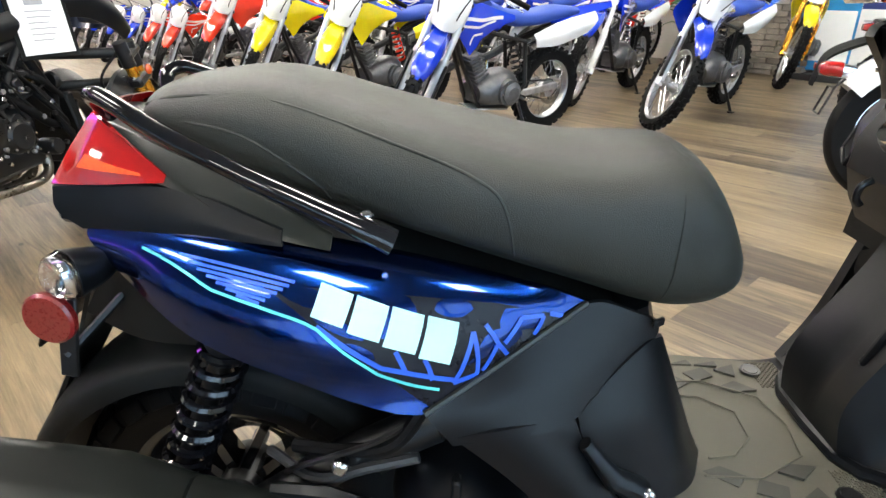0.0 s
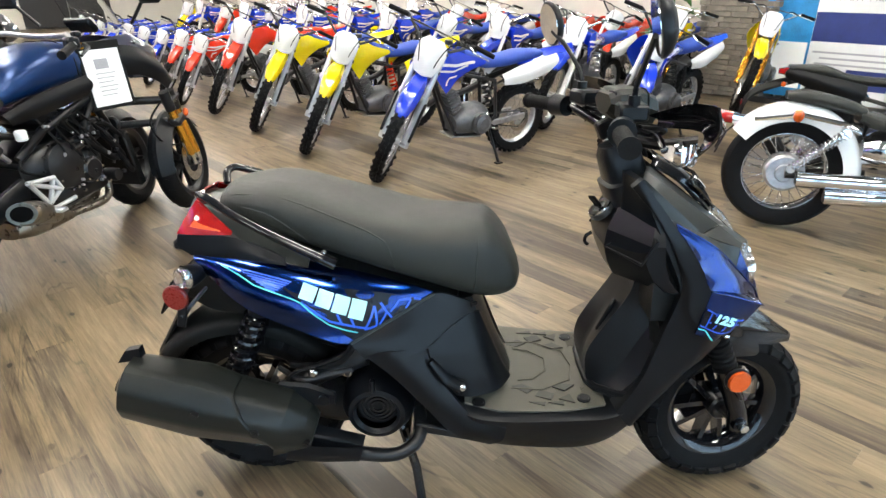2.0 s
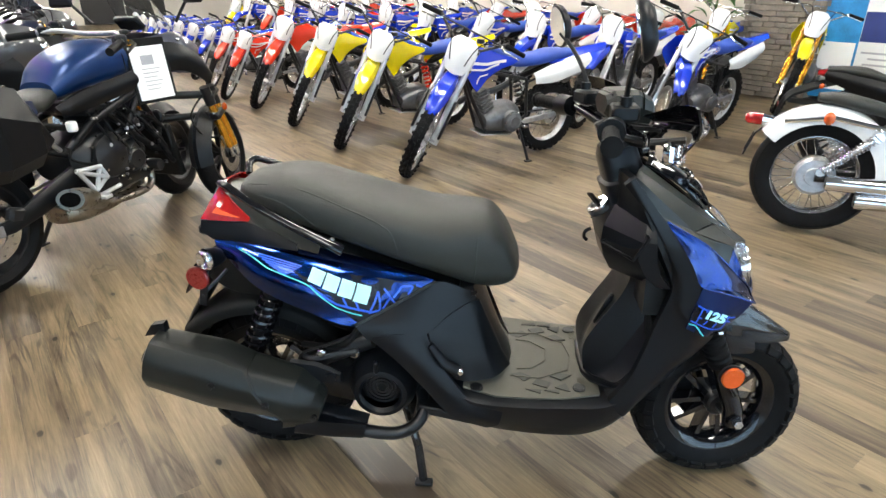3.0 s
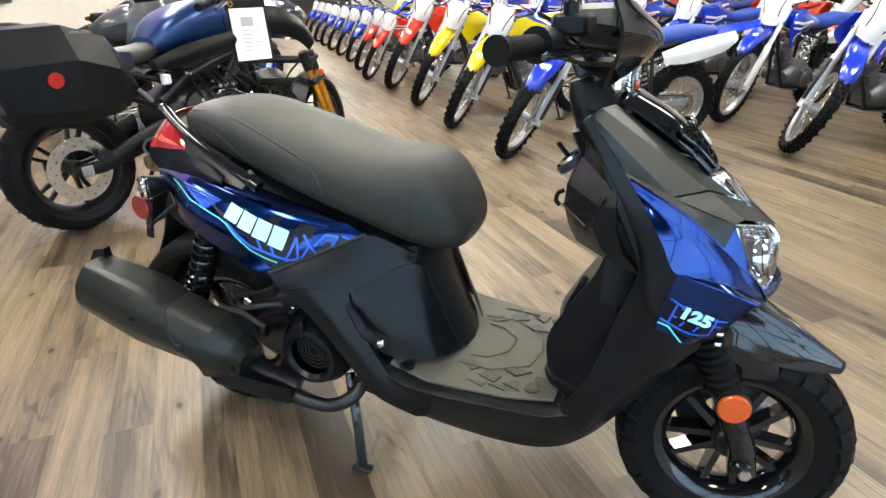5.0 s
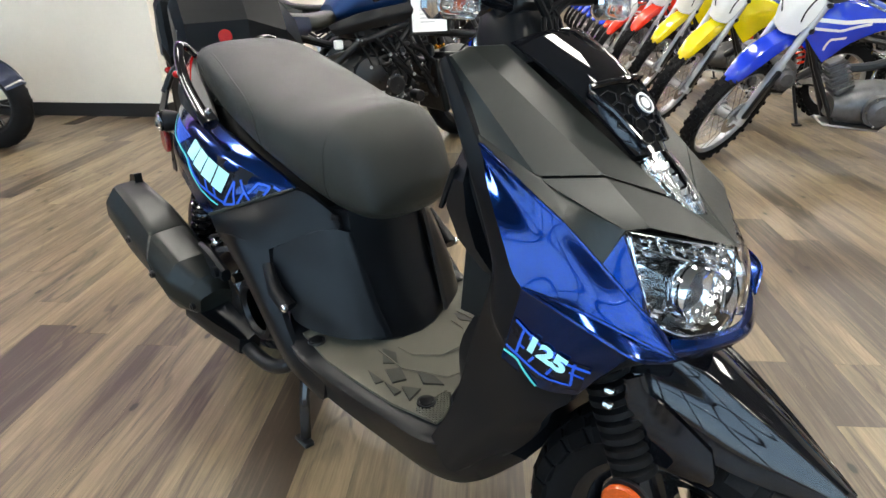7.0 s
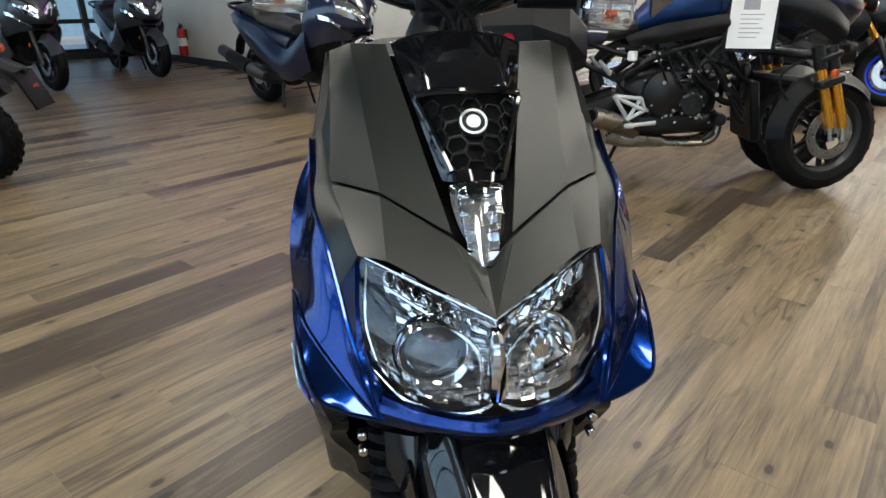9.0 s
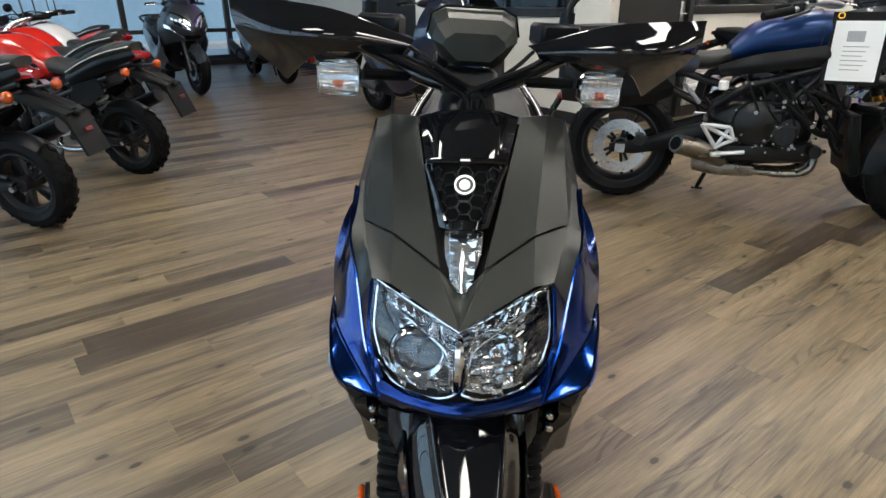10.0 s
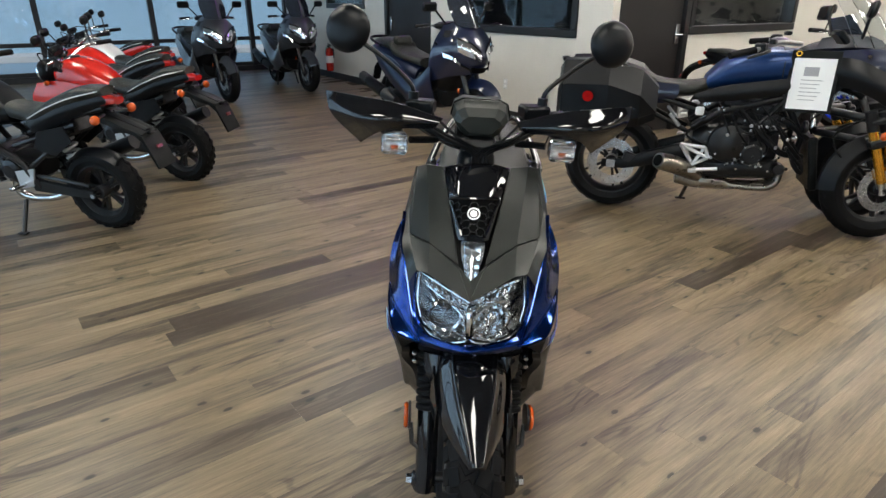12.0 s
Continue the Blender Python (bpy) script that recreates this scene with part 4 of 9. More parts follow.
# second and third rows behind, and the row that goes on along the aisle
for k in range(1, 7):
    copy_thing((blue, ttr, blue, blue, red, blue)[k - 1], facing(1.40 - 0.67 * k, 4.55 + 0.76 * k, 229))
suz = dirt_bike("yellow motocross bike with gold forks", M_YELLOW, facing(3.62, 5.38, 234), M_BLUESEAT, side=M_WHITE, steer=16, fork=M_GOLD, tail=M_YELLOW)
copy_thing(suz, facing(2.85, 6.05, 230))
copy_thing(suz, facing(5.0, 6.1, 236))
for k in range(5):
    copy_thing((red, red, blue, red, blue)[k], facing(2.2 - 0.67 * k, 6.85 + 0.76 * k, 229))
mini_blue = dirt_bike("small race-blue dirt bike in the row", M_RACEBLUE, facing(-3.9, 7.5, 230, 0.75), M_BLUESEAT, size=0.75)
for k in range(1, 7):
    copy_thing(mini_blue, facing(-3.9 - 0.6 * k, 7.5 + 0.72 * k, 230, 0.75))
copy_thing(blue, facing(-2.0, 8.1, 229))
copy_thing(blue, facing(-2.7, 8.9, 229))

# more bikes that fill the floor towards the far end
for k in range(4):
    copy_thing((blue, red, blue, yel)[k], facing(-3.4 - 0.7 * k, 9.75 + 0.8 * k, 229))
    copy_thing((yel, blue, red, blue)[k], facing(-1.2 - 0.7 * k, 10.3 + 0.8 * k, 229))

# ---- the scooter ----
M_MASK = mat("satin_olive_black_plastic", (0.0095, 0.0112, 0.0092), 0.37, bump=0.08, bscale=1200, spec=0.43)
# Darker than the mat, for the shade in its recesses.
M_PADDARK = mat("mat_recess_shade", (0.03, 0.028, 0.022), 0.5, bump=0.2, bscale=700)
M_PAD = mat("rubber_floor_mat", (0.085, 0.078, 0.058), 0.6, bump=0.3, bscale=900)
M_WORN = mat("worn_mat_relief", (0.1, 0.092, 0.07), 0.7, bump=0.3, bscale=600)
M_CAN = mat("satin_black_silencer", (0.009, 0.0098, 0.0085), 0.36, bump=0.06, bscale=900, spec=0.3)
# Near-black stands for the shade inside pockets, vent, intake and silencer mouth.
M_HOLLOWSHADE = mat("hollow_shade_black", (0.003, 0.003, 0.003), 0.9, spec=0.1)
M_BADGE = mat("badge_silver", (0.72, 0.72, 0.72), 0.35, metal=0.3, var=0.05)
M_TINT = mat("smoked_projector_glass", (0.02, 0.025, 0.035), 0.03, coat=1.0, var=0)
sc = thing("scooter", "dark blue and black scooter on its centre stand", "scooter", pose(0, 0, 0))
STEER = steer_pose((1.0, 0, 0.85), 25, 8)
FORK = STEER @ Matrix.Translation((-0.011, 0, 0))


def sided(name, g, material, label="", parent=None):
    """A part and its mirror image on the other side."""
    a = part(name, g, material, parent or sc, label)
    b = part(name, g.flipped(), material, parent or sc, label)
    return a, b


# seat, seam piping and the bolt under its nose
SEAT = ((-0.062, 0.045, 0.828, 0.862, 2.2), (-0.045, 0.08, 0.812, 0.882, 2.6), (0.0, 0.11, 0.800, 0.895, 2.8), (0.10, 0.138, 0.772, 0.900, 2.9), (0.22, 0.154, 0.734, 0.866, 3.0), (0.33, 0.160, 0.696, 0.836, 3.0), (0.44, 0.154, 0.655, 0.812, 3.0), (0.53, 0.142, 0.617, 0.811, 2.9), (0.59, 0.128, 0.600, 0.806, 2.8), (0.633, 0.112, 0.603, 0.762, 2.7), (0.660, 0.094, 0.620, 0.705, 2.5), (0.672, 0.056, 0.642, 0.678, 2.2))
seat = part("seat", loft([rounded(x, w, z0, z1, 32, p) for x, w, z0, z1, p in SEAT], along=44), M_SEAT, sc, sharp=60)


def on_seat(x, deg, grow=1.0):
    """A place on the seat's skin: x along it, the angle round it from the far side over the top."""
    w, z0, z1, p = (float(np.interp(x, [q[0] for q in SEAT], [q[k] for q in SEAT])) for k in (1, 2, 3, 4))
    c, n, h = math.cos(radians(deg)), math.sin(radians(deg)), (z1 - z0) / 2
    return (x, w * grow * math.copysign(abs(c) ** (2 / p), c), (z0 + z1) / 2 + h * grow * math.copysign(abs(n) ** (2 / p), n))


seam = [on_seat(x, a, 1.003) for x, a in ((-0.045, 146), (0.0, 141), (0.06, 139), (0.12, 140), (0.18, 142), (0.24, 147), (0.29, 152), (0.325, 158), (0.35, 168), (0.362, 180), (0.368, 195), (0.37, 205))]
sided("piping", tube(seam, 0.0019, 6, 50), M_SEAT, parent=seat)
low_seam = [on_seat(x, a, 1.003) for x, a in ((-0.03, 168), (0.02, 172), (0.08, 177), (0.13, 184), (0.16, 194), (0.168, 206))]
sided("piping", tube(low_seam, 0.0017, 6, 30), M_SEAT, parent=seat)
part("piping", tube([on_seat(0.572 - 0.012 * abs(a - 90) / 90, a, 1.003) for a in range(215, -36, -10)], 0.0018, 6, 60), M_SEAT, seat)

# inner frame body that carries the panels
core = [rounded(-0.13, 0.075, 0.71, 0.80), rounded(0.02, 0.11, 0.66, 0.80), rounded(0.2, 0.142, 0.60, 0.742), rounded(0.38, 0.128, 0.52, 0.67), rounded(0.50, 0.105, 0.42, 0.625), rounded(0.57, 0.09, 0.36, 0.60)]
part("inner_body", loft(core, along=14), M_MATTE, sc)
part("seat_deck", loft([rounded(-0.125, 0.075, 0.80, 0.858), rounded(-0.05, 0.10, 0.785, 0.842), rounded(0.1, 0.125, 0.755, 0.79)], along=8), M_MASK, sc, "dull black rack deck behind the seat")

# blue rear side panels
rear_skin = Skin([
    [(-0.105, -0.112, 0.748), (0.06, -0.146, 0.752), (0.24, -0.156, 0.722), (0.40, -0.146, 0.674), (0.457, -0.140, 0.650)],
    [(-0.115, -0.126, 0.737), (0.06, -0.186, 0.736), (0.24, -0.200, 0.702), (0.37, -0.176, 0.660), (0.425, -0.160, 0.634)],
    [(-0.10, -0.140, 0.720), (0.04, -0.213, 0.690), (0.18, -0.237, 0.652), (0.30, -0.222, 0.622), (0.355, -0.198, 0.606)],
    [(-0.085, -0.146, 0.705), (0.02, -0.210, 0.648), (0.15, -0.238, 0.602), (0.235, -0.246, 0.574), (0.275, -0.244, 0.570)]])
for k in (0, 1):
    g = rear_skin.geo(0.006, 36, 22)
    rp = part("side_panel", g.flipped() if k else g, M_BLUE, sc, "metallic blue panel with cyan and black decals")
    def lay(name, g, material, label=""):
        part(name, g.flipped() if k else g, material, rp, label)
    lay("decal_field", decal_quad(rear_skin, [(0.10, 0.712), (0.43, 0.640), (0.28, 0.574), (0.225, 0.618)], 0.0012), M_BLACKDECAL, "black decal field")
    lay("decal_line", decal_line(rear_skin, [(-0.035, 0.732), (0.05, 0.704), (0.137, 0.680), (0.158, 0.672), (0.19, 0.644), (0.223, 0.618), (0.255, 0.604), (0.285, 0.594)], 0.003, 0.0026), M_TEAL, "thin turquoise line")
    for i in range(7):
        lay("decal_stripe", decal_line(rear_skin, [(0.012 + 0.011 * i, 0.732 - 0.0052 * i), (0.138 - 0.006 * i, 0.7115 - 0.003 * i)], 0.0034, 0.0022), M_BLUEDECAL, "fine blue stripe")
    # the emblem as four slanted blocks of pale cyan
    for i in range(4):
        x0, z0 = 0.160 + 0.0362 * i, 0.7105 - 0.0127 * i
        dx, dz, sl, h = 0.0325, -0.0122, 0.0055, 0.029 + 0.0035 * i
        lay("emblem_block", decal_quad(rear_skin, [(x0 + sl, z0), (x0 + dx + sl, z0 + dz), (x0 + dx - sl, z0 + dz - h), (x0 - sl, z0 - h)], 0.0032), M_CYAN, "pale cyan emblem block")
    for q in ([(0.300, 0.598), (0.322, 0.648)], [(0.322, 0.648), (0.326, 0.602)], [(0.300, 0.598), (0.328, 0.601)], [(0.332, 0.603), (0.350, 0.630)], [(0.336, 0.652), (0.350, 0.630)], [(0.350, 0.630), (0.362, 0.612)], [(0.358, 0.628), (0.378, 0.650)], [(0.378, 0.650), (0.404, 0.646)], [(0.404, 0.646), (0.392, 0.628)], [(0.412, 0.646), (0.428, 0.640)], [(0.16, 0.672), (0.205, 0.640)], [(0.205, 0.640), (0.225, 0.626)], [(0.225, 0.626), (0.30, 0.602)], [(0.24, 0.642), (0.25, 0.618)], [(0.27, 0.630), (0.278, 0.606)]):
        lay("decal_stroke", decal_line(rear_skin, q, 0.0052, 0.0021), M_BLUEDECAL, "bright blue outline stroke")

# black tail panels, rear lamp and grab rail
tail_skin = Skin([
    [(-0.152, -0.108, 0.786), (-0.09, -0.120, 0.790), (0.01, -0.140, 0.789), (0.12, -0.170, 0.754)],
    [(-0.152, -0.113, 0.760), (-0.09, -0.127, 0.762), (0.0, -0.152, 0.764), (0.12, -0.180, 0.747)],
    [(-0.122, -0.122, 0.740), (-0.09, -0.130, 0.741), (0.0, -0.157, 0.745), (0.122, -0.184, 0.741)]])
sided("tail_panel", tail_skin.geo(0.006, 20, 9), M_SATIN)
up_skin = Skin([
    [(-0.105, -0.076, 0.858), (-0.03, -0.102, 0.832), (0.08, -0.130, 0.785), (0.17, -0.156, 0.742)],
    [(-0.085, -0.094, 0.848), (-0.02, -0.122, 0.812), (0.08, -0.152, 0.766), (0.17, -0.168, 0.735)],
    [(-0.02, -0.134, 0.795), (0.02, -0.146, 0.785), (0.09, -0.166, 0.750), (0.17, -0.176, 0.732)]])
sided("tail_upper_panel", up_skin.geo(0.006, 20, 9), M_MASK)
lamp_skin = Skin([
    [(-0.108, -0.072, 0.862), (-0.075, -0.098, 0.846), (-0.010, -0.131, 0.804)],
    [(-0.133, -0.090, 0.825), (-0.10, -0.114, 0.816), (-0.010, -0.134, 0.801)],
    [(-0.154, -0.106, 0.788), (-0.10, -0.122, 0.791), (-0.012, -0.136, 0.797)]])
for a in sided("tail_light", lamp_skin.geo(0.008, 18, 12), M_REDLENS, "glossy red wrap-around tail light"):
    # A paler strip on the lens paints in its bright inner glow.
    g = lamp_skin.quad((0.25, 0.42), (0.78, 0.5), (0.8, 0.62), (0.22, 0.66), off=0.0012, flip=-1)
    part("bright_band", g if a.name.endswith("light") else g.flipped(), mat("lens_glow_paint", (0.85, 0.1, 0.03), 0.15, coat=1.0, var=0.3, scale=200), a, "paler red band painted for the glow inside the lens")
part("tail_light_middle", Skin([[(-0.108, -0.072, 0.862), (-0.118, 0, 0.865), (-0.108, 0.072, 0.862)], [(-0.133, -0.09, 0.825), (-0.15, 0, 0.823), (-0.133, 0.09, 0.825)], [(-0.154, -0.106, 0.788), (-0.178, 0, 0.785), (-0.154, 0.106, 0.788)]]).geo(0.008, 12, 8, (1, 0, 0)), M_REDLENS, sc, "glossy red tail light")
part("tail_cover", Skin([[(-0.152, -0.106, 0.786), (-0.182, 0, 0.782), (-0.152, 0.106, 0.786)], [(-0.152, -0.112, 0.758), (-0.195, 0, 0.75), (-0.152, 0.112, 0.758)], [(-0.122, -0.12, 0.738), (-0.16, 0, 0.728), (-0.122, 0.12, 0.738)]]).geo(0.008, 12, 8, (1, 0, 0)), M_SATIN, sc)
rail = [(0.240, -0.200, 0.752), (0.20, -0.199, 0.772), (0.09, -0.178, 0.818), (0.0, -0.150, 0.856), (-0.055, -0.126, 0.882), (-0.076, -0.114, 0.888), (-0.088, -0.095, 0.880), (-0.084, -0.075, 0.858)]
grab, grab_far = sided("grab_rail", tube(rail, [0.017, 0.0145, 0.0125, 0.012, 0.012, 0.0115, 0.011, 0.010], 12, 60, flat=0.8), M_GLOSS, "gloss black tubular grab rail")
for s in (-1, 1):
    part("rail_bolt", disc((0.214, 0.190 * s, 0.776), 0.0075, 0.012, 6, (70 * s, 0, 0), bev=0.002), M_STEEL, grab if s < 0 else grab_far)
    part("rail_foot", box((0.218, 0.192 * s, 0.764), (0.05, 0.03, 0.02), (15 * s, 25, 0), 0.006), M_GLOSS, grab if s < 0 else grab_far)

# rear mudguard tail with plate bracket, rear signals and reflectors
tailguard = Skin([[(-0.07, -0.10, 0.735), (-0.15, -0.085, 0.66), (-0.22, -0.06, 0.53), (-0.30, -0.045, 0.40)], [(-0.09, 0, 0.745), (-0.165, 0, 0.67), (-0.235, 0, 0.535), (-0.315, 0, 0.40)], [(-0.07, 0.10, 0.735), (-0.15, 0.085, 0.66), (-0.22, 0.06, 0.53), (-0.30, 0.045, 0.40)]])
part("rear_mudguard", tailguard.geo(0.006, 20, 9, (1, 0, 0)), M_MATTE, sc)
sided("mudguard_cheek", Skin([[(-0.10, -0.12, 0.73), (-0.02, -0.14, 0.69), (0.06, -0.15, 0.655)], [(-0.13, -0.095, 0.67), (-0.05, -0.12, 0.625), (0.05, -0.13, 0.60)], [(-0.17, -0.085, 0.61), (-0.09, -0.10, 0.575), (0.04, -0.11, 0.57)]]).geo(0.006, 12, 8), M_MATTE)
for s in (-1, 1):
    sig = part("rear_signal", loft([rounded(0, 0.012, -0.012, 0.012, 16), rounded(0.02, 0.022, -0.02, 0.022, 16), rounded(0.05, 0.029, -0.027, 0.029, 16)], along=8).move(pose(-0.092, 0.128 * s, 0.703, 0, 0, 0) @ pose(0, 0, 0, 0, 0, -125 if s < 0 else 125)), M_SATIN, sc)
    part("signal_lens", loft([rounded(0.05, 0.028, -0.026, 0.028, 16), rounded(0.066, 0.024, -0.022, 0.024, 16), rounded(0.075, 0.011, -0.009, 0.011, 16)], along=8).move(pose(-0.092, 0.128 * s, 0.703, 0, 0, 0) @ pose(0, 0, 0, 0, 0, -125 if s < 0 else 125)), M_CLEAR, sig, "clear signal lens")
    part("signal_reflector", loft([rounded(0.0505, 0.026, -0.024, 0.026, 16), rounded(0.062, 0.018, -0.016, 0.018, 16)]).move(pose(-0.092, 0.128 * s, 0.703, 0, 0, -125 if s < 0 else 125)), M_MIRROR, sig, "bright signal reflector")
    ref = part("rear_reflector", disc((-0.158, 0.165 * s, 0.647), 0.032, 0.013, 28, (0, 0, 8 * s), bev=0.003), M_REDREFL, sc, "round red reflector")
    part("reflector_arm", box((-0.151, 0.155 * s, 0.614), (0.022, 0.006, 0.11), (0, 12, 0), 0.002).join(tube([(-0.158, 0.158 * s, 0.59), (-0.1, 0.09 * s, 0.65)], 0.005, 6)), M_METAL, ref)
part("plate_bracket", box((-0.225, 0, 0.6), (0.006, 0.17, 0.10), (0, 25, 0), 0.003), M_MATTE, sc)
part("plate_light", box((-0.18, 0, 0.725), (0.05, 0.08, 0.03), (0, 10, 0), 0.008), M_SATIN, sc)


# wheels
def road_tyre(R, w, blocks=27):
    h = 0.082
    prof = [(R - h, -w * 0.36), (R - h * 0.72, -w * 0.47), (R - h * 0.42, -w * 0.5), (R - h * 0.18, -w * 0.44), (R - 0.006, -w * 0.28), (R - 0.004, 0), (R - 0.006, w * 0.28), (R - h * 0.18, w * 0.44), (R - h * 0.42, w * 0.5), (R - h * 0.72, w * 0.47), (R - h, w * 0.36)]
    g, blk = lathe(prof, 64, closed=True), Geo()
    for i in range(blocks):
        for yy, tilt, low, a0, size, skew in ((-0.018, -6, 0.001, 0, (0.042, 0.03), 25), (0.018, 6, 0.001, 0.5, (0.042, 0.03), -25), (-0.043, -34, 0.0095, 0.5, (0.041, 0.026), 8), (0.043, 34, 0.0095, 0, (0.041, 0.026), -8), (-0.057, -64, 0.0245, 0.5, (0.036, 0.024), 4), (0.057, 64, 0.0245, 0, (0.036, 0.024), -4)):
            b = box((0, 0, 0), (*size, 0.013), bev=0.0015).move(pose(0, 0, 0, 0, 0, skew)).move(pose(0, 0, 0, -tilt, 0, 0)).move(Matrix.Translation((0, yy * w / 0.12, R - 0.005 - low)))
            blk.join(b.move(Matrix.Rotation(math.tau * (i + a0) / blocks, 4, "Y")))
    return g, blk


def cast_wheel(name, c, R, w, turned=None, disc_y=0.055):
    m = Matrix.Translation(c) if turned is None else turned @ Matrix.Translation(c)
    carcass, blk = road_tyre(R, w)
    tyre = part(name, carcass.move(m), M_RUBBER, sc, "black block-tread tyre on cast wheel")
    tagged(part("tread", blk.move(m), M_RUBBER, tyre, "moulded tread blocks"), kind="stuff")
    r = R - 0.082
    rim = [(r + 0.006, -w * 0.38), (r + 0.008, -w * 0.33), (r - 0.012, -w * 0.28), (r - 0.02, -w * 0.1), (r - 0.02, w * 0.1), (r - 0.012, w * 0.28), (r + 0.008, w * 0.33), (r + 0.006, w * 0.38), (r - 0.006, w * 0.36), (r - 0.024, w * 0.22), (r - 0.03, 0), (r - 0.024, -w * 0.22), (r - 0.006, -w * 0.36)]
    part("rim", lathe(rim, 56, closed=True).move(m), M_GLOSS, tyre, "gloss black cast rim")
    part("hub", disc((0, 0, 0), 0.036, 0.1, 20, bev=0.006).join(disc((0, 0, 0), 0.014, 0.2, 10)).move(m), M_METAL, tyre)
    for i in range(5):
        a = math.tau * i / 5 + 0.35
        g = Geo()
        for s in (-1, 1):
            p, q = (0.03, 0.012 * s), (r - 0.02, 0.034 * s)
            g.join(loft([[(p[0], -0.022, p[1] - 0.008), (p[0], 0.022, p[1] - 0.008), (p[0], 0.022, p[1] + 0.008), (p[0], -0.022, p[1] + 0.008)], [(q[0], -0.018, q[1] - 0.007), (q[0], 0.018, q[1] - 0.007), (q[0], 0.018, q[1] + 0.007), (q[0], -0.018, q[1] + 0.007)]]))
        part("spoke", g.move(m @ Matrix.Rotation(a, 4, "Y")), M_GLOSS, tyre, sharp=30)
    bd = lathe([(0.055, disc_y), (0.1, disc_y), (0.1, disc_y + 0.004), (0.055, disc_y + 0.004)], 40, closed=True)
    part("brake_disc", bd.move(m), M_STEEL, tyre, "bright steel brake disc")
    holes = Geo()
    for i in range(20):
        a = math.tau * i / 20
        holes.join(disc((0.078 * math.cos(a) + 0.006 * (i % 2), disc_y + 0.002, 0.078 * math.sin(a)), 0.004, 0.0056, 6))
    tagged(part("disc_holes", holes.move(m), M_METAL, tyre), "small holes round the brake disc", kind="stuff")
    return tyre


cast_wheel("rear_wheel", (-0.04, 0, 0.25), 0.243, 0.125)
cast_wheel("front_wheel", (1.265, 0, 0.236), 0.237, 0.12, FORK)

# fork, boots, side reflectors, front fender
for s in (-1, 1):
    y = 0.098 * s
    leg = part("fork_leg", tube([(1.278, y * 1.03, 0.215), (1.27, y, 0.27), (1.212, y, 0.41)], [0.028, 0.026, 0.026], 16).join(disc((1.27, y * 1.1, 0.236), 0.02, 0.05, 14, bev=0.004)).move(FORK), M_GLOSS, sc, "gloss black fork leg")
    part("axle_nut", disc((1.272, 0.136 * s, 0.236), 0.013, 0.02, 6, bev=0.002).move(FORK), M_STEEL, leg)
    boot = tube([(1.217 - 0.082 * k / 44, y, 0.402 + 0.178 * k / 44) for k in range(45)], [0.0225 if k % 4 == 0 else 0.0315 for k in range(45)], 18)
    part("fork_boot", boot.move(FORK), M_RUBBER, leg, "ribbed black rubber fork boot")
    rf = part("side_reflector", disc((1.225, 0.152 * s, 0.392), 0.0305, 0.01, 28, bev=0.003).move(FORK), M_AMBER, leg, "round amber side reflector")
    part("reflector_bracket", disc((1.225, 0.143 * s, 0.392), 0.0335, 0.006, 28).join(tube([(1.225, 0.14 * s, 0.37), (1.25, 0.135 * s, 0.33), (1.262, 0.11 * s, 0.315)], 0.006, 6)).move(FORK), M_METAL, leg)
fen_half = [
    [(1.14, -0.085, 0.50), (1.24, -0.088, 0.482), (1.335, -0.068, 0.452), (1.441, -0.02, 0.428)],
    [(1.13, -0.078, 0.545), (1.24, -0.078, 0.527), (1.335, -0.060, 0.482), (1.445, -0.018, 0.432)],
    [(1.13, -0.062, 0.572), (1.24, -0.060, 0.556), (1.335, -0.046, 0.505), (1.449, -0.014, 0.436)],
    [(1.13, -0.054, 0.588), (1.24, -0.052, 0.571), (1.335, -0.039, 0.519), (1.450, -0.012, 0.439)],
    [(1.13, -0.047, 0.584), (1.24, -0.045, 0.567), (1.335, -0.033, 0.516), (1.451, -0.010, 0.439)],
    [(1.13, -0.025, 0.592), (1.24, -0.024, 0.573), (1.335, -0.018, 0.522), (1.453, -0.005, 0.4405)],
    [(1.13, 0, 0.595), (1.24, 0, 0.576), (1.335, 0, 0.525), (1.453, 0, 0.441)]]
fen = Skin(fen_half + [[(x, -y_, z) for x, y_, z in r] for r in fen_half[-2::-1]])
fender = part("front_fender", fen.geo(0.006, 34, 61, (0, 0, -1)).move(FORK), M_GLOSS, sc, "gloss black pointed front fender with raised ridges", sharp=50)
for s in (-1, 1):
    sk = Skin([[(1.165, 0.09 * s, 0.54), (1.23, 0.092 * s, 0.52), (1.30, 0.085 * s, 0.475)], [(1.18, 0.098 * s, 0.49), (1.24, 0.10 * s, 0.47), (1.31, 0.088 * s, 0.44)], [(1.20, 0.09 * s, 0.43), (1.25, 0.095 * s, 0.43), (1.305, 0.086 * s, 0.425)]])
    part("fender_cheek", sk.geo(0.004, 12, 10, (0, -s, 0)).move(FORK), M_GLOSS, fender, "gloss black fender cheek")
part("fork_bridge", loft([rounded(1.08, 0.09, 0.52, 0.60), rounded(1.18, 0.11, 0.53, 0.61)]).move(FORK), M_METAL, sc)
part("front_caliper", box((1.19, 0.06, 0.26), (0.07, 0.05, 0.1), (0, -20, 0), 0.012).move(FORK), M_METAL, sc)

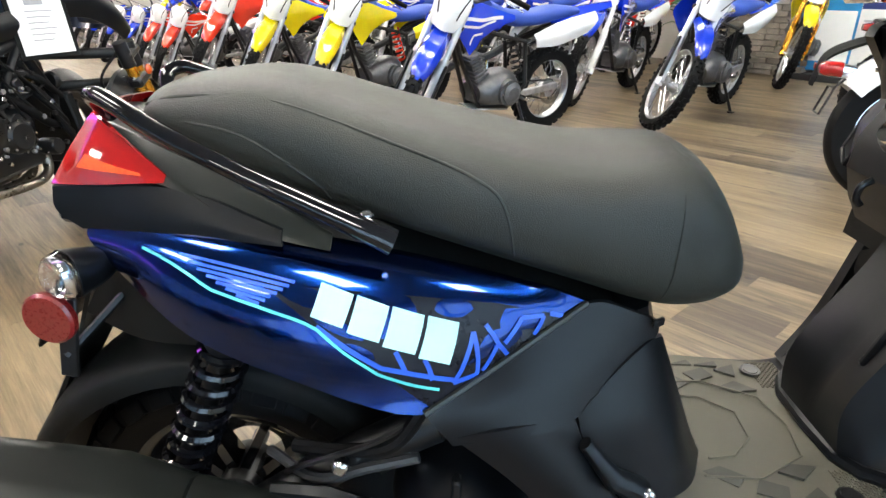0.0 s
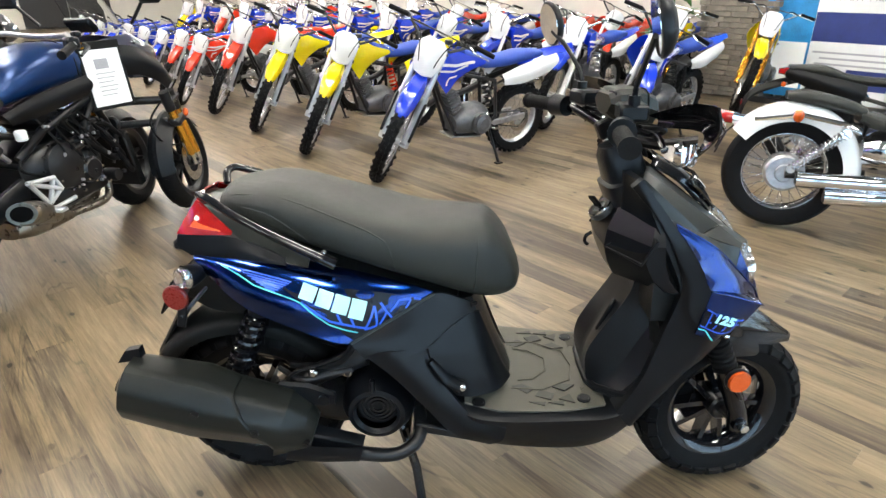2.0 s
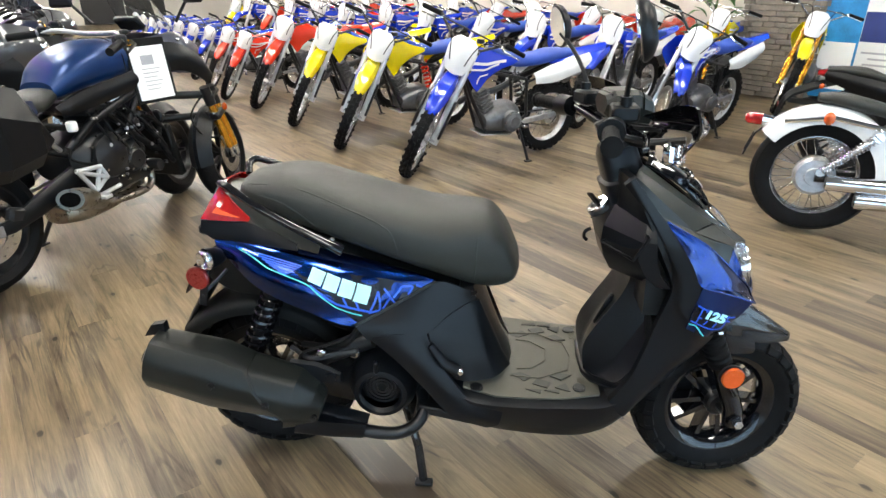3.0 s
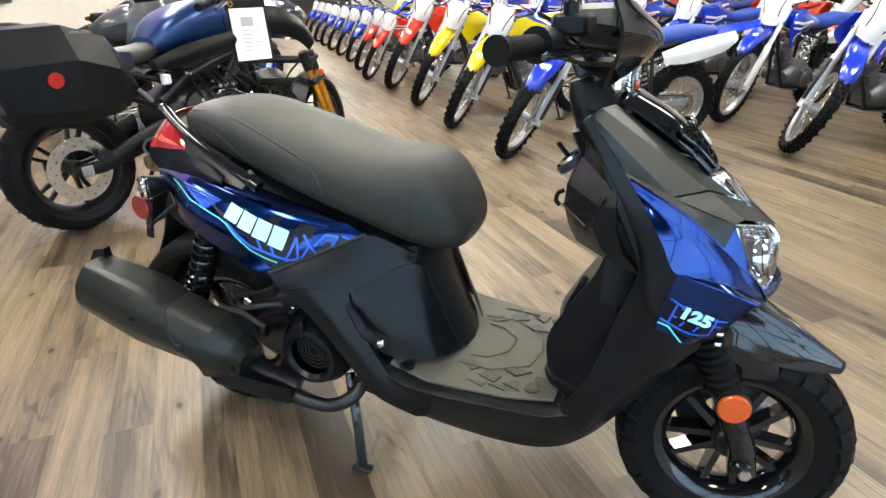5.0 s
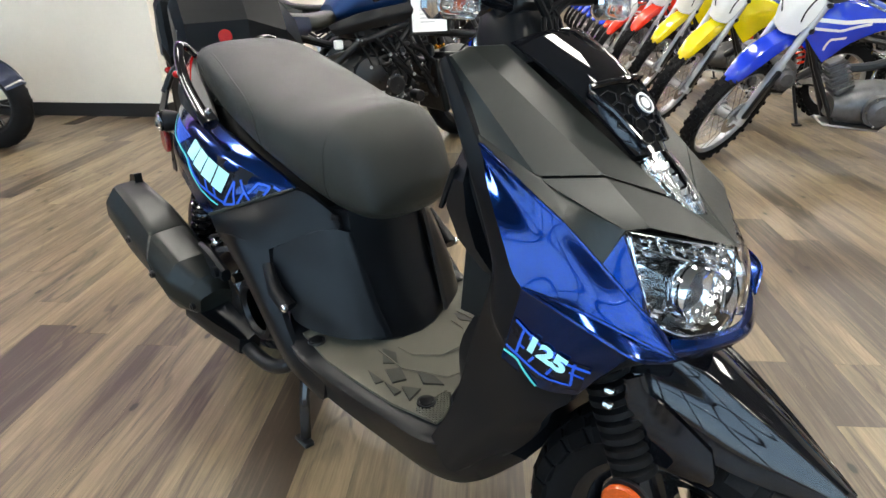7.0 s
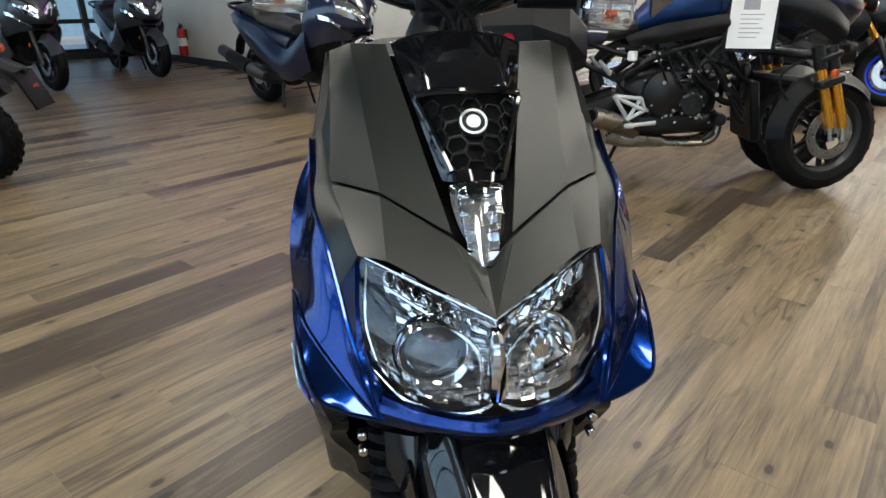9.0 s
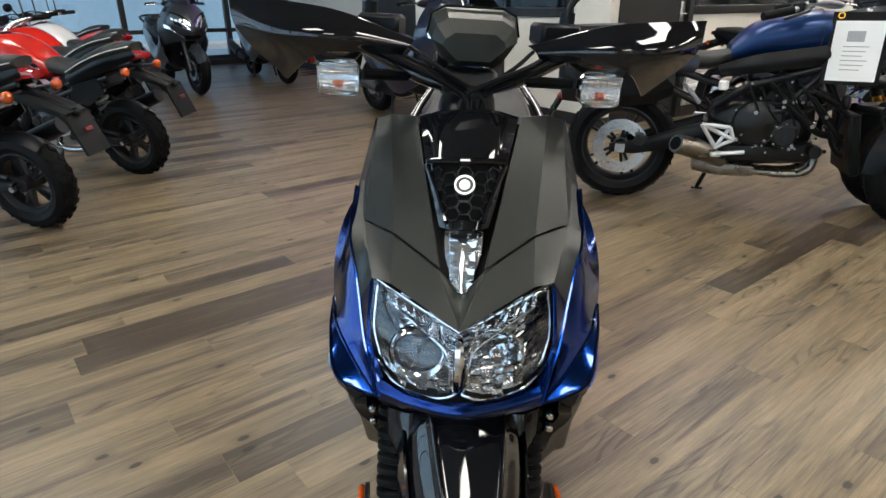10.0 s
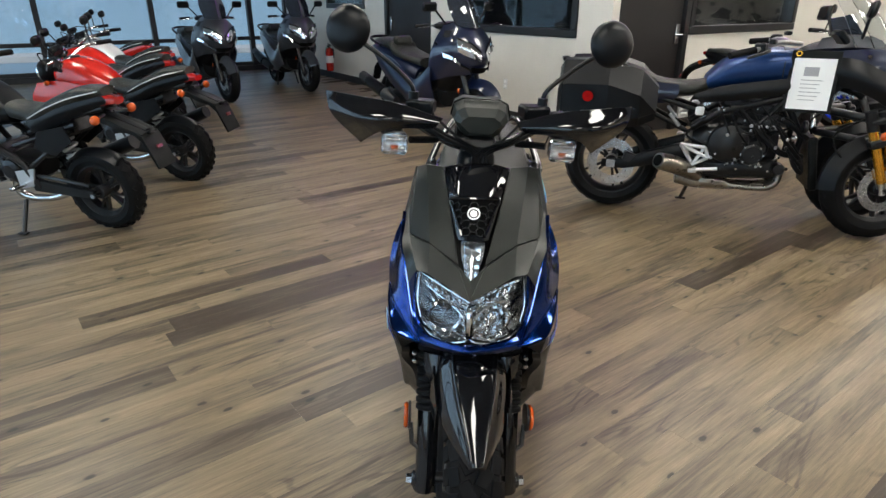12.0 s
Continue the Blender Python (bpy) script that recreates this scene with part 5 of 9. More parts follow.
# leg shield: outer side panels, inner face, pockets
outer = Skin([
    [(0.917, -0.158, 0.937), (1.0, -0.179, 0.834), (1.05, -0.196, 0.763), (1.092, -0.203, 0.688), (1.082, -0.205, 0.63), (1.10, -0.200, 0.58), (1.158, -0.168, 0.545), (1.132, -0.176, 0.511), (1.112, -0.172, 0.478), (1.092, -0.152, 0.435), (1.05, -0.150, 0.37), (0.99, -0.160, 0.312)],
    [(0.908, -0.160, 0.930), (0.97, -0.181, 0.835), (1.015, -0.192, 0.76), (1.05, -0.201, 0.69), (1.05, -0.207, 0.630), (1.092, -0.206, 0.575), (1.09, -0.200, 0.53), (1.06, -0.196, 0.47), (1.00, -0.198, 0.38), (0.955, -0.200, 0.30)],
    [(0.899, -0.153, 0.918), (0.966, -0.176, 0.84), (1.006, -0.185, 0.765), (1.030, -0.188, 0.70), (1.028, -0.190, 0.66), (1.004, -0.194, 0.577), (0.984, -0.197, 0.499), (0.960, -0.20, 0.425), (0.915, -0.20, 0.345)]], n=40)
for k in (0, 1):
    g = outer.geo(0.02, 44, 14)
    lp = part("leg_shield_side", g.flipped() if k else g, M_SATIN, sc, "satin black leg shield side panel")
half = [
    [(0.915, -0.150, 0.93), (0.975, -0.178, 0.80), (1.024, -0.184, 0.70), (1.030, -0.184, 0.65), (1.008, -0.188, 0.577), (0.988, -0.190, 0.50), (0.958, -0.194, 0.41), (0.915, -0.195, 0.345)],
    [(0.91, -0.13, 0.93), (0.96, -0.155, 0.80), (1.02, -0.16, 0.70), (1.048, -0.15, 0.61), (1.02, -0.15, 0.50), (0.965, -0.15, 0.40), (0.91, -0.15, 0.345)],
    [(0.905, -0.10, 0.93), (0.93, -0.10, 0.80), (0.98, -0.10, 0.70), (1.025, -0.10, 0.60), (0.98, -0.105, 0.50), (0.925, -0.11, 0.40), (0.885, -0.115, 0.345)],
    [(0.90, -0.07, 0.93), (0.91, -0.072, 0.80), (0.955, -0.072, 0.68), (0.948, -0.075, 0.61), (0.885, -0.075, 0.50), (0.855, -0.075, 0.43), (0.865, -0.08, 0.345)],
    [(0.90, 0, 0.93), (0.90, 0, 0.80), (0.955, 0, 0.68), (0.95, 0, 0.62), (0.90, 0, 0.505), (0.868, 0, 0.42), (0.86, 0, 0.345)]]
inner = Skin(half + [[(x, -y_, z) for x, y_, z in r] for r in half[-2::-1]], smooth=False)
part("leg_shield", inner.geo(0.02, 34, 41, (1, 0, 0)), M_SATIN, sc, "satin black inner leg shield", sharp=24)
part("shield_rib", box((0.905, -0.045, 0.535), (0.014, 0.012, 0.10), (0, 22, 0), 0.004), M_SATIN, sc)
# dash block behind the steering head, with key and pockets shaded by flat dark quads
def dash_ring(z, xr, xf, w, e=0.08, c=0.4):
    return [(xf, -w, z), (xr + e, -w * 0.97, z), (xr + 0.005, -w * c, z), (xr, 0, z), (xr + 0.005, w * c, z), (xr + e, w * 0.97, z), (xf, w, z)]
part("dash", loft([dash_ring(0.652, 0.935, 1.05, 0.155, 0.10), dash_ring(0.670, 0.897, 1.03, 0.182, 0.105), dash_ring(0.705, 0.878, 1.0, 0.188, 0.085), dash_ring(0.747, 0.866, 0.985, 0.19, 0.076), dash_ring(0.79, 0.870, 0.98, 0.19, 0.078), dash_ring(0.83, 0.888, 0.975, 0.17, 0.07), dash_ring(0.865, 0.912, 0.965, 0.13, 0.045)]), M_SATIN, sc, "satin black dash block with glove pockets", sharp=20)
for s in (-1, 1):
    rim_ = [(0.952, 0.118 * s, 0.818), (0.872, 0.086 * s, 0.748), (0.932, 0.184 * s, 0.745), (0.960, 0.188 * s, 0.802)]
    part("pocket_lip", tube(rim_ + rim_[:1], 0.004, 8), M_SATIN, sc)
    part("pocket", Skin([[rim_[0], rim_[1]], [rim_[3], rim_[2]]], smooth=False).geo(0.003, 8, 8, (1, 0, 0)), M_HOLLOWSHADE, sc, "flat dark quad for the shade in the glove pocket")
LOCK = pose(0.872, -0.02, 0.818, 90, -40, 0)
lock = part("ignition_lock", disc((0, 0, 0), 0.033, 0.02, 28, bev=0.004).move(LOCK), M_GREY, sc)
part("lock_ring", lathe([(0.018, 0.008), (0.031, 0.008), (0.031, 0.013), (0.018, 0.013)], 28, closed=True).move(LOCK), M_CHROME, lock, "chrome lock ring")
part("lock_slot", box((0, 0.012, 0), (0.006, 0.006, 0.022), bev=0.001).move(LOCK), M_METAL, lock)
part("key", box((0, 0.03, 0), (0.007, 0.036, 0.026), (0, 25, 0), 0.003).move(LOCK), M_RUBBER, lock, "black headed key")
part("bag_hook", tube([(0.858, 0, 0.75), (0.845, 0, 0.742), (0.842, 0, 0.726), (0.85, 0, 0.716)], 0.005, 8, 14), M_SATIN, sc)

# front mask, facet by facet
def facet(name, a, b, c, d, material, thick=0.005, label="", parent=None, n=6, both=True):
    """A plane or gently bent plate between four corners on the right side, and its mirror."""
    sk = Skin([[a, b], [d, c]], smooth=False)
    g = sk.geo(thick, n, n, (-1, 0, 0))
    r = [part(name, g, material, parent or sc, label)]
    if both:
        r.append(part(name, g.flipped(), material, parent or sc, label))
    return r


M0 = (0.924, -0.154, 0.937)   # top outer
M1 = (0.954, -0.084, 0.947)   # top inner
M2 = (0.935, -0.128, 0.947)   # top of the ridge
R1 = (1.127, -0.101, 0.812)   # ridge at the seam
O1 = (1.068, -0.155, 0.810)   # outer edge at the seam
C1 = (1.178, -0.031, 0.781)   # seam at the lamp window
H0 = (1.176, -0.126, 0.762)   # headlight's outer corner
V0 = (1.258, 0.0, 0.727)      # tip between the headlights
W0 = (1.206, 0.0, 0.753)      # tip of the lamp window
H1 = (1.192, -0.098, 0.762)
facet("mask_cheek", M0, O1, R1, M2, M_MASK, label="satin black front mask facet")
facet("mask_front", M2, R1, C1, M1, M_MASK, label="satin black front mask facet")
facet("mask_lower_cheek", (O1[0] + 0.004, O1[1], O1[2] - 0.003), H0, H1, (R1[0] + 0.003, R1[1], R1[2] - 0.003), M_MASK, label="satin black lower mask facet")
facet("mask_brow", (R1[0] + 0.003, R1[1], R1[2] - 0.003), H1, V0, (C1[0] + 0.004, C1[1], C1[2] - 0.004), M_MASK, label="satin black mask brow over headlights")
facet("mask_tip", (C1[0] + 0.004, C1[1], C1[2] - 0.004), (C1[0] + 0.02, C1[1] * 0.8, C1[2] - 0.02), V0, W0, M_MASK)
facet("mask_wing", (0.904, -0.152, 0.918), (0.996, -0.175, 0.836), O1, M0, M_MASK)
edge_side = Skin([[(0.987, -0.172, 0.850), O1, (1.115, -0.144, 0.785), H0], [(0.999, -0.178, 0.835), (1.084, -0.1745, 0.792), (1.123, -0.1615, 0.761), (1.164, -0.1485, 0.722)]], smooth=False)
sided("mask_edge", edge_side.geo(0.006, 24, 5), M_MASK)
sided("lamp_surround", Skin([[(1.176, -0.129, 0.757), (1.206, -0.131, 0.70), (1.216, -0.125, 0.665), (1.236, -0.108, 0.634)], [(1.164, -0.1485, 0.722), (1.204, -0.1365, 0.683), (1.218, -0.13, 0.668), (1.24, -0.12, 0.634)]], smooth=False).geo(0.005, 20, 4), M_BLUE)
# gloss centre panel with vent and round badge
gl = Skin([[(0.964, -0.079, 0.949), (1.035, -0.064, 0.905), (1.085, -0.05, 0.865), (1.128, -0.035, 0.822)], [(0.978, -0.045, 0.960), (1.055, -0.040, 0.916), (1.10, -0.032, 0.875), (1.14, -0.02, 0.823)], [(0.982, 0, 0.963), (1.06, 0, 0.919), (1.105, 0, 0.877), (1.146, 0, 0.824)], [(0.978, 0.045, 0.960), (1.055, 0.040, 0.916), (1.10, 0.032, 0.875), (1.14, 0.02, 0.823)], [(0.964, 0.079, 0.949), (1.035, 0.064, 0.905), (1.085, 0.05, 0.865), (1.128, 0.035, 0.822)]])
cp = part("centre_panel", gl.geo(0.008, 26, 22, (-1, 0, 0)), M_GLOSS, sc, "gloss black centre panel with vent")

def on_panel(s_, t_, off=0.0):
    """A frame on the centre panel: x across, y outwards, z up along it."""
    e = 0.01
    o = Vector(gl.at(s_, t_))
    up_ = (Vector(gl.at(s_ - e, t_)) - Vector(gl.at(s_ + e, t_))).normalized()
    ac = (Vector(gl.at(s_, t_ + e)) - Vector(gl.at(s_, t_ - e))).normalized()
    nn = ac.cross(up_).normalized()
    if nn.x < 0:
        nn = -nn
    ac = nn.cross(up_)
    o = o + nn * off
    return Matrix(((ac.x, nn.x, up_.x, o.x), (ac.y, nn.y, up_.y, o.y), (ac.z, nn.z, up_.z, o.z), (0, 0, 0, 1)))


side_ = 1 if Vector(gl.at(0.6, 0.5, 0.01)).x > Vector(gl.at(0.6, 0.5)).x else -1
# A flat dark patch on the panel replaces the vent's shaded depth.
part("vent_shade_patch", gl.quad((0.52, 0.12), (0.93, 0.24), (0.93, 0.76), (0.52, 0.88), off=0.0014, n=9, flip=side_), M_HOLLOWSHADE, cp, "flat dark patch for the shade in the vent")
hood = [tuple(on_panel(s_, t_, o_) @ Vector((0, 0, 0))) for s_, t_, o_ in ((0.95, 0.22, 0.003), (0.7, 0.15, 0.005), (0.53, 0.09, 0.007), (0.505, 0.13, 0.008), (0.53, 0.3, 0.009), (0.54, 0.5, 0.009), (0.53, 0.7, 0.009), (0.505, 0.87, 0.008), (0.53, 0.91, 0.007), (0.7, 0.85, 0.005), (0.95, 0.78, 0.003))]
part("vent_hood", tube(hood, 0.0045, 8), M_GLOSS, cp, "gloss black vent hood")
for i in range(-2, 3):
    for j in range(-1, 4):
        v_ = 0.0204 * j + 0.0102 * (i % 2)
        s_, t_ = 0.69 + v_ / 0.254, 0.5 + 0.0177 * i / (0.118 - 0.06 * (v_ + 0.03))
        if 0.545 < s_ < 0.93 and abs(t_ - 0.5) < 0.40 - 0.3 * (s_ - 0.55) and not (i == 0 and j == 0):
            part("vent_cell", lathe([(0.0106, 0.0012), (0.0118, 0.0012), (0.0118, 0.0045), (0.0106, 0.0045)], 6, closed=True).move(on_panel(s_, t_)), M_SATIN, cp)
bm_ = on_panel(0.705, 0.5) @ Matrix.Scale(0.82, 4)
bd = part("badge", disc((0, 0.005, 0), 0.0185, 0.008, 30, bev=0.002).move(bm_), M_BLACKDECAL, cp, "round black and silver badge")
part("badge_ring", lathe([(0.0150, 0.009), (0.0180, 0.009), (0.0180, 0.0115), (0.0150, 0.0115)], 32, closed=True).move(bm_), M_BADGE, bd, "silver badge ring")
part("badge_disc", disc((0, 0.0102, 0), 0.0092, 0.0026, 24).move(bm_), M_BADGE, bd, "silver badge centre")
# position lamp below it
pw = Skin([[(1.138, -0.029, 0.818), (1.165, -0.026, 0.795), (1.206, -0.008, 0.758)], [(1.15, 0, 0.827), (1.18, 0, 0.802), (1.214, 0, 0.758)], [(1.138, 0.029, 0.818), (1.165, 0.026, 0.795), (1.206, 0.008, 0.758)]])
pl_ = part("position_lamp", pw.geo(0.003, 14, 10, (-1, 0, 0)), M_CLEAR, sc, "clear position lamp lens")
pl_.visible_shadow = False
part("lamp_reflector", Skin([[(1.126, -0.027, 0.812), (1.153, -0.024, 0.789), (1.194, -0.007, 0.752)], [(1.132, 0, 0.812), (1.162, 0, 0.790), (1.198, 0, 0.750)], [(1.126, 0.027, 0.812), (1.153, 0.024, 0.789), (1.194, 0.007, 0.752)]]).geo(0.002, 12, 10, (-1, 0, 0)), M_REFLECT, pl_)
for i in range(9):
    for j in range(2):
        part("lamp_facet", box((1.135 + 0.0078 * i, -0.011 + 0.022 * j, 0.808 - 0.0068 * i), (0.009, 0.019 - 0.0011 * i, 0.006), (20 if j else -20, 40 + 24 * (i % 2), 0), 0.0008), M_MIRROR, pl_)

# headlights
hrng = random.Random(9)
for s in (-1, 1):
    def y(p):
        return (p[0], p[1] * -s, p[2])
    top = [(1.176, -0.124, 0.760), (1.215, -0.066, 0.742), (1.257, 0.0, 0.722)]
    mid = [(1.206, -0.1275, 0.698), (1.250, -0.070, 0.688), (1.272, 0.0, 0.675)]
    bot = [(1.219, -0.117, 0.655), (1.248, -0.085, 0.634), (1.268, -0.042, 0.629), (1.272, -0.014, 0.633), (1.268, 0.0, 0.640)]
    lens = Skin([[y(p) for p in top], [y(p) for p in mid], [y(p) for p in bot]])
    hl = part("headlight", lens.geo(0.003, 20, 16, (-1, 0, 0)), M_CLEAR, sc, "clear headlight lens over chrome reflector")
    hl.visible_shadow = False
    back_sk = Skin([[(p[0] - 0.012, p[1], p[2]) for p in map(y, top)], [(p[0] - 0.062, p[1], p[2]) for p in map(y, mid)], [(p[0] - 0.022, p[1], p[2]) for p in map(y, bot)]])
    nu, nv, fgeo = 9, 20, Geo()
    for i in range(nu):
        for j in range(nv):
            q = [back_sk.at(a, b) for a, b in ((i / nu, j / nv), ((i + 1) / nu, j / nv), ((i + 1) / nu, (j + 1) / nv), (i / nu, (j + 1) / nv))]
            k = hrng.uniform(-0.008, 0.001) + (0.0025 if (i + j) % 2 else -0.0025)
            fgeo.add([(p[0] + (k if t in (0, 1) else -k) + hrng.uniform(-0.002, 0.002), p[1], p[2]) for t, p in enumerate(q)], [(0, 1, 2), (0, 2, 3)])
    part("reflector", fgeo, M_REFLECT, hl, "bright faceted chrome reflector", sharp=1)
    part("housing", Skin([[(p[0] - 0.03, p[1], p[2]) for p in map(y, top)], [(p[0] - 0.085, p[1], p[2]) for p in map(y, mid)], [(p[0] - 0.04, p[1], p[2]) for p in map(y, bot)]]).geo(0.006, 12, 8, (-1, 0, 0)), M_MATTE, hl)
    for e, r in ((top, 0.0014), (bot, 0.002)):
        part("trim_bar", tube([(p[0] - 0.006, p[1], p[2]) for p in map(y, e)], r, 6, 16), M_MIRROR, hl, "chrome edge bar")
    part("trim_bar", tube([y((1.178, -0.118, 0.752)), y((1.200, -0.121, 0.70)), y((1.212, -0.112, 0.662))], 0.0018, 6, 14), M_MIRROR, hl)
    for k in range(7):
        u = (k + 0.6) / 7.6
        part("lash_fin", box(y((1.186 + 0.062 * u, -0.104 + 0.098 * u, 0.743 - 0.032 * u)), (0.004, 0.012, 0.017 - 0.008 * u), (0, -28, (-38 + 8 * (k % 2)) * s), 0.001), M_MIRROR, hl, "bright slanted reflector fin")
    part("trim_bar", tube([y((1.195, -0.10, 0.735)), y((1.228, -0.055, 0.715)), y((1.252, -0.016, 0.69)), y((1.256, -0.012, 0.642))], 0.002, 6, 18), M_MIRROR, hl)
    cx, cy, cz = 1.217, (-0.057 if s > 0 else 0.049), 0.679
    if s > 0:
        part("projector_ring", lathe([(0.027, 0.0), (0.037, -0.012), (0.040, 0.002), (0.036, 0.013), (0.029, 0.007)], 36, closed=True).move(pose(cx + 0.012, cy, cz, 0, 0, -90)), M_MIRROR, hl, "chrome projector ring")
        part("projector_lens", ball((cx + 0.004, cy, cz), (0.024, 0.0275, 0.0275), 14, 28), M_TINT, hl, "dark round projector lens")
    else:
        part("reflector_bowl", lathe([(0.006, -0.02), (0.02, -0.012), (0.033, 0.004), (0.038, 0.018), (0.035, 0.018), (0.03, 0.006)], 28).move(pose(cx - 0.006, cy, cz, 0, 0, -90)), M_MIRROR, hl, "chrome reflector bowl")
        part("bulb_shield", disc((cx + 0.014, cy, cz), 0.011, 0.02, 18, "x", bev=0.003), M_CHROME, hl)

part("centre_web", tube([(1.244, 0, 0.722), (1.262, 0, 0.70), (1.264, 0, 0.67), (1.258, 0, 0.642)], [0.004, 0.007, 0.009, 0.011], 7, 20), M_MIRROR, hl, "chrome web between the headlights")

# blue front side panels with crease, and the chin
for k in (0, 1):
    A, B, D = (0.998, -0.180, 0.842), (1.094, -0.205, 0.688), (1.252, -0.113, 0.619)
    fold = [B, (1.162, -0.185, 0.676), (1.222, -0.142, 0.641), D]
    keel = [B, (1.160, -0.196, 0.668), (1.228, -0.176, 0.640), (1.244, -0.146, 0.626), D]
    rim_ = [A, (1.084, -0.175, 0.792), (1.123, -0.162, 0.761), (1.164, -0.149, 0.722), (1.204, -0.137, 0.683), (1.23, -0.125, 0.656), D]
    up = Skin([rim_, [(1.006, -0.181, 0.824), (1.082, -0.184, 0.762), (1.125, -0.179, 0.728), (1.172, -0.165, 0.693), (1.212, -0.141, 0.66), (1.237, -0.124, 0.637), D], [(1.004, -0.180, 0.828), (1.03, -0.197, 0.794), (1.062, -0.207, 0.744)] + fold], n=40)
    g = up.geo(0.006, 40, 18)
    fp = part("front_panel", g.flipped() if k else g, M_BLUE, sc, "glossy metallic blue front side panel")
    g = Skin([fold, keel], smooth=False, n=40).geo(0.006, 30, 6)
    part("front_panel_edge", g.flipped() if k else g, M_BLUE, fp)
    lo = Skin([keel[:3], [(1.083, -0.207, 0.64), (1.142, -0.203, 0.607), (1.195, -0.182, 0.598)], [(1.070, -0.211, 0.58), (1.122, -0.196, 0.552), (1.160, -0.170, 0.547)]], smooth=False, n=40)
    g = lo.geo(0.008, 30, 14)
    ep = part("decal_panel", g.flipped() if k else g, M_BLUE, fp, "dark blue panel below the crease")
    g = Skin([keel[2:], [(1.160, -0.170, 0.547), (1.17, -0.14, 0.57), (1.20, -0.105, 0.595)]], smooth=False).geo(0.006, 8, 6)
    part("under_panel", g.flipped() if k else g, M_MATTE, fp)
    for name, line, r in (("panel_crease", fold, 0.0024), ("panel_crease", keel, 0.0024), ("panel_lip", rim_, 0.0025)):
        g = tube(line, r, 6, 30)
        part(name, g.flipped() if k else g, M_BLUE, fp)

    def lay(name, g, material, label=""):
        return part(name, g.flipped() if k else g, material, ep, label)
    lay("decal_field", decal_quad(lo, [(1.086, 0.645), (1.186, 0.610), (1.166, 0.560), (1.076, 0.597)], 0.0011), M_BLACKDECAL, "black decal field")
    for q in ([(1.090, 0.643), (1.187, 0.604)], [(1.077, 0.603), (1.161, 0.572)], [(1.104, 0.637), (1.092, 0.598)], [(1.116, 0.632), (1.112, 0.624)], [(1.146, 0.620), (1.142, 0.611)], [(1.170, 0.611), (1.160, 0.573)], [(1.118, 0.601), (1.110, 0.591)], [(1.142, 0.594), (1.134, 0.582)], [(1.163, 0.597), (1.178, 0.591)], [(1.094, 0.612), (1.104, 0.608)]):
        lay("decal_stroke", decal_line(lo, q, 0.0034, 0.0022), M_BLUEDECAL, "bright blue line")
    tl, tr, br, bl = (1.112, 0.632), (1.165, 0.611), (1.156, 0.594), (1.103, 0.612)
    lay("decal_line", decal_line(lo, [(1.074, 0.595), (1.093, 0.588), (1.118, 0.555)], 0.0032, 0.0022), M_TEAL, "thin turquoise line")
    if not k:
        q0, q1, q2, q3 = (Vector(lo.at(*find_on(lo, *c), -0.0055)) for c in (tl, tr, br, bl))
        tx, tz, c_ = (q1 + q2 - q0 - q3).normalized(), (q0 + q1 - q2 - q3).normalized(), (q0 + q1 + q2 + q3) / 4
        tn = tx.cross(tz).normalized()
        tz = tn.cross(tx)
        lay("number", lettering("125", 0.031, bold=0.0016, m=Matrix(((1.25 * tx.x, tz.x, tn.x, c_.x), (1.25 * tx.y, tz.y, tn.y, c_.y), (1.25 * tx.z, tz.z, tn.z, c_.z), (0, 0, 0, 1)))), M_CYAN, "pale cyan number 125")
chin = Skin([[(1.240, -0.108, 0.638), (1.266, -0.066, 0.632), (1.284, 0, 0.630), (1.266, 0.066, 0.632), (1.240, 0.108, 0.638)], [(1.248, -0.113, 0.625), (1.272, -0.066, 0.621), (1.289, 0, 0.619), (1.272, 0.066, 0.621), (1.248, 0.113, 0.625)], [(1.247, -0.113, 0.611), (1.267, -0.066, 0.609), (1.282, 0, 0.607), (1.267, 0.066, 0.609), (1.247, 0.113, 0.611)]])
part("chin", chin.geo(0.01, 24, 10, (-1, 0, 0)), M_BLUE, sc, "metallic blue chin under headlights")
part("nose_inner", loft([[(0.97, -0.15, 0.90), (0.97, 0.15, 0.90), (0.97, 0.185, 0.6), (0.97, -0.185, 0.6)], [(1.10, -0.12, 0.79), (1.10, 0.12, 0.79), (1.13, 0.15, 0.58), (1.13, -0.15, 0.58)], [(1.175, -0.08, 0.72), (1.175, 0.08, 0.72), (1.20, 0.09, 0.585), (1.20, -0.09, 0.585)]]), M_MATTE, sc)
part("nose_underside", loft([rounded(1.00, 0.18, 0.50, 0.60), rounded(1.12, 0.15, 0.545, 0.60), rounded(1.24, 0.10, 0.59, 0.615)]), M_MATTE, sc)
for s in (-1, 1):
    for z in (0.548, 0.526):
        part("bracket_bolt", disc((1.185, 0.133 * s, z), 0.006, 0.014, 8, "x", bev=0.002), M_STEEL, sc)
    part("fork_shroud", Skin([[(1.19, 0.115 * s, 0.55), (1.205, 0.085 * s, 0.55), (1.20, 0.06 * s, 0.55)], [(1.20, 0.112 * s, 0.50), (1.225, 0.085 * s, 0.50), (1.21, 0.058 * s, 0.50)], [(1.21, 0.1 * s, 0.45), (1.225, 0.085 * s, 0.45), (1.215, 0.066 * s, 0.45)]]).geo(0.004, 10, 8, (-1, 0, 0)).move(FORK), M_GLOSS, fender)

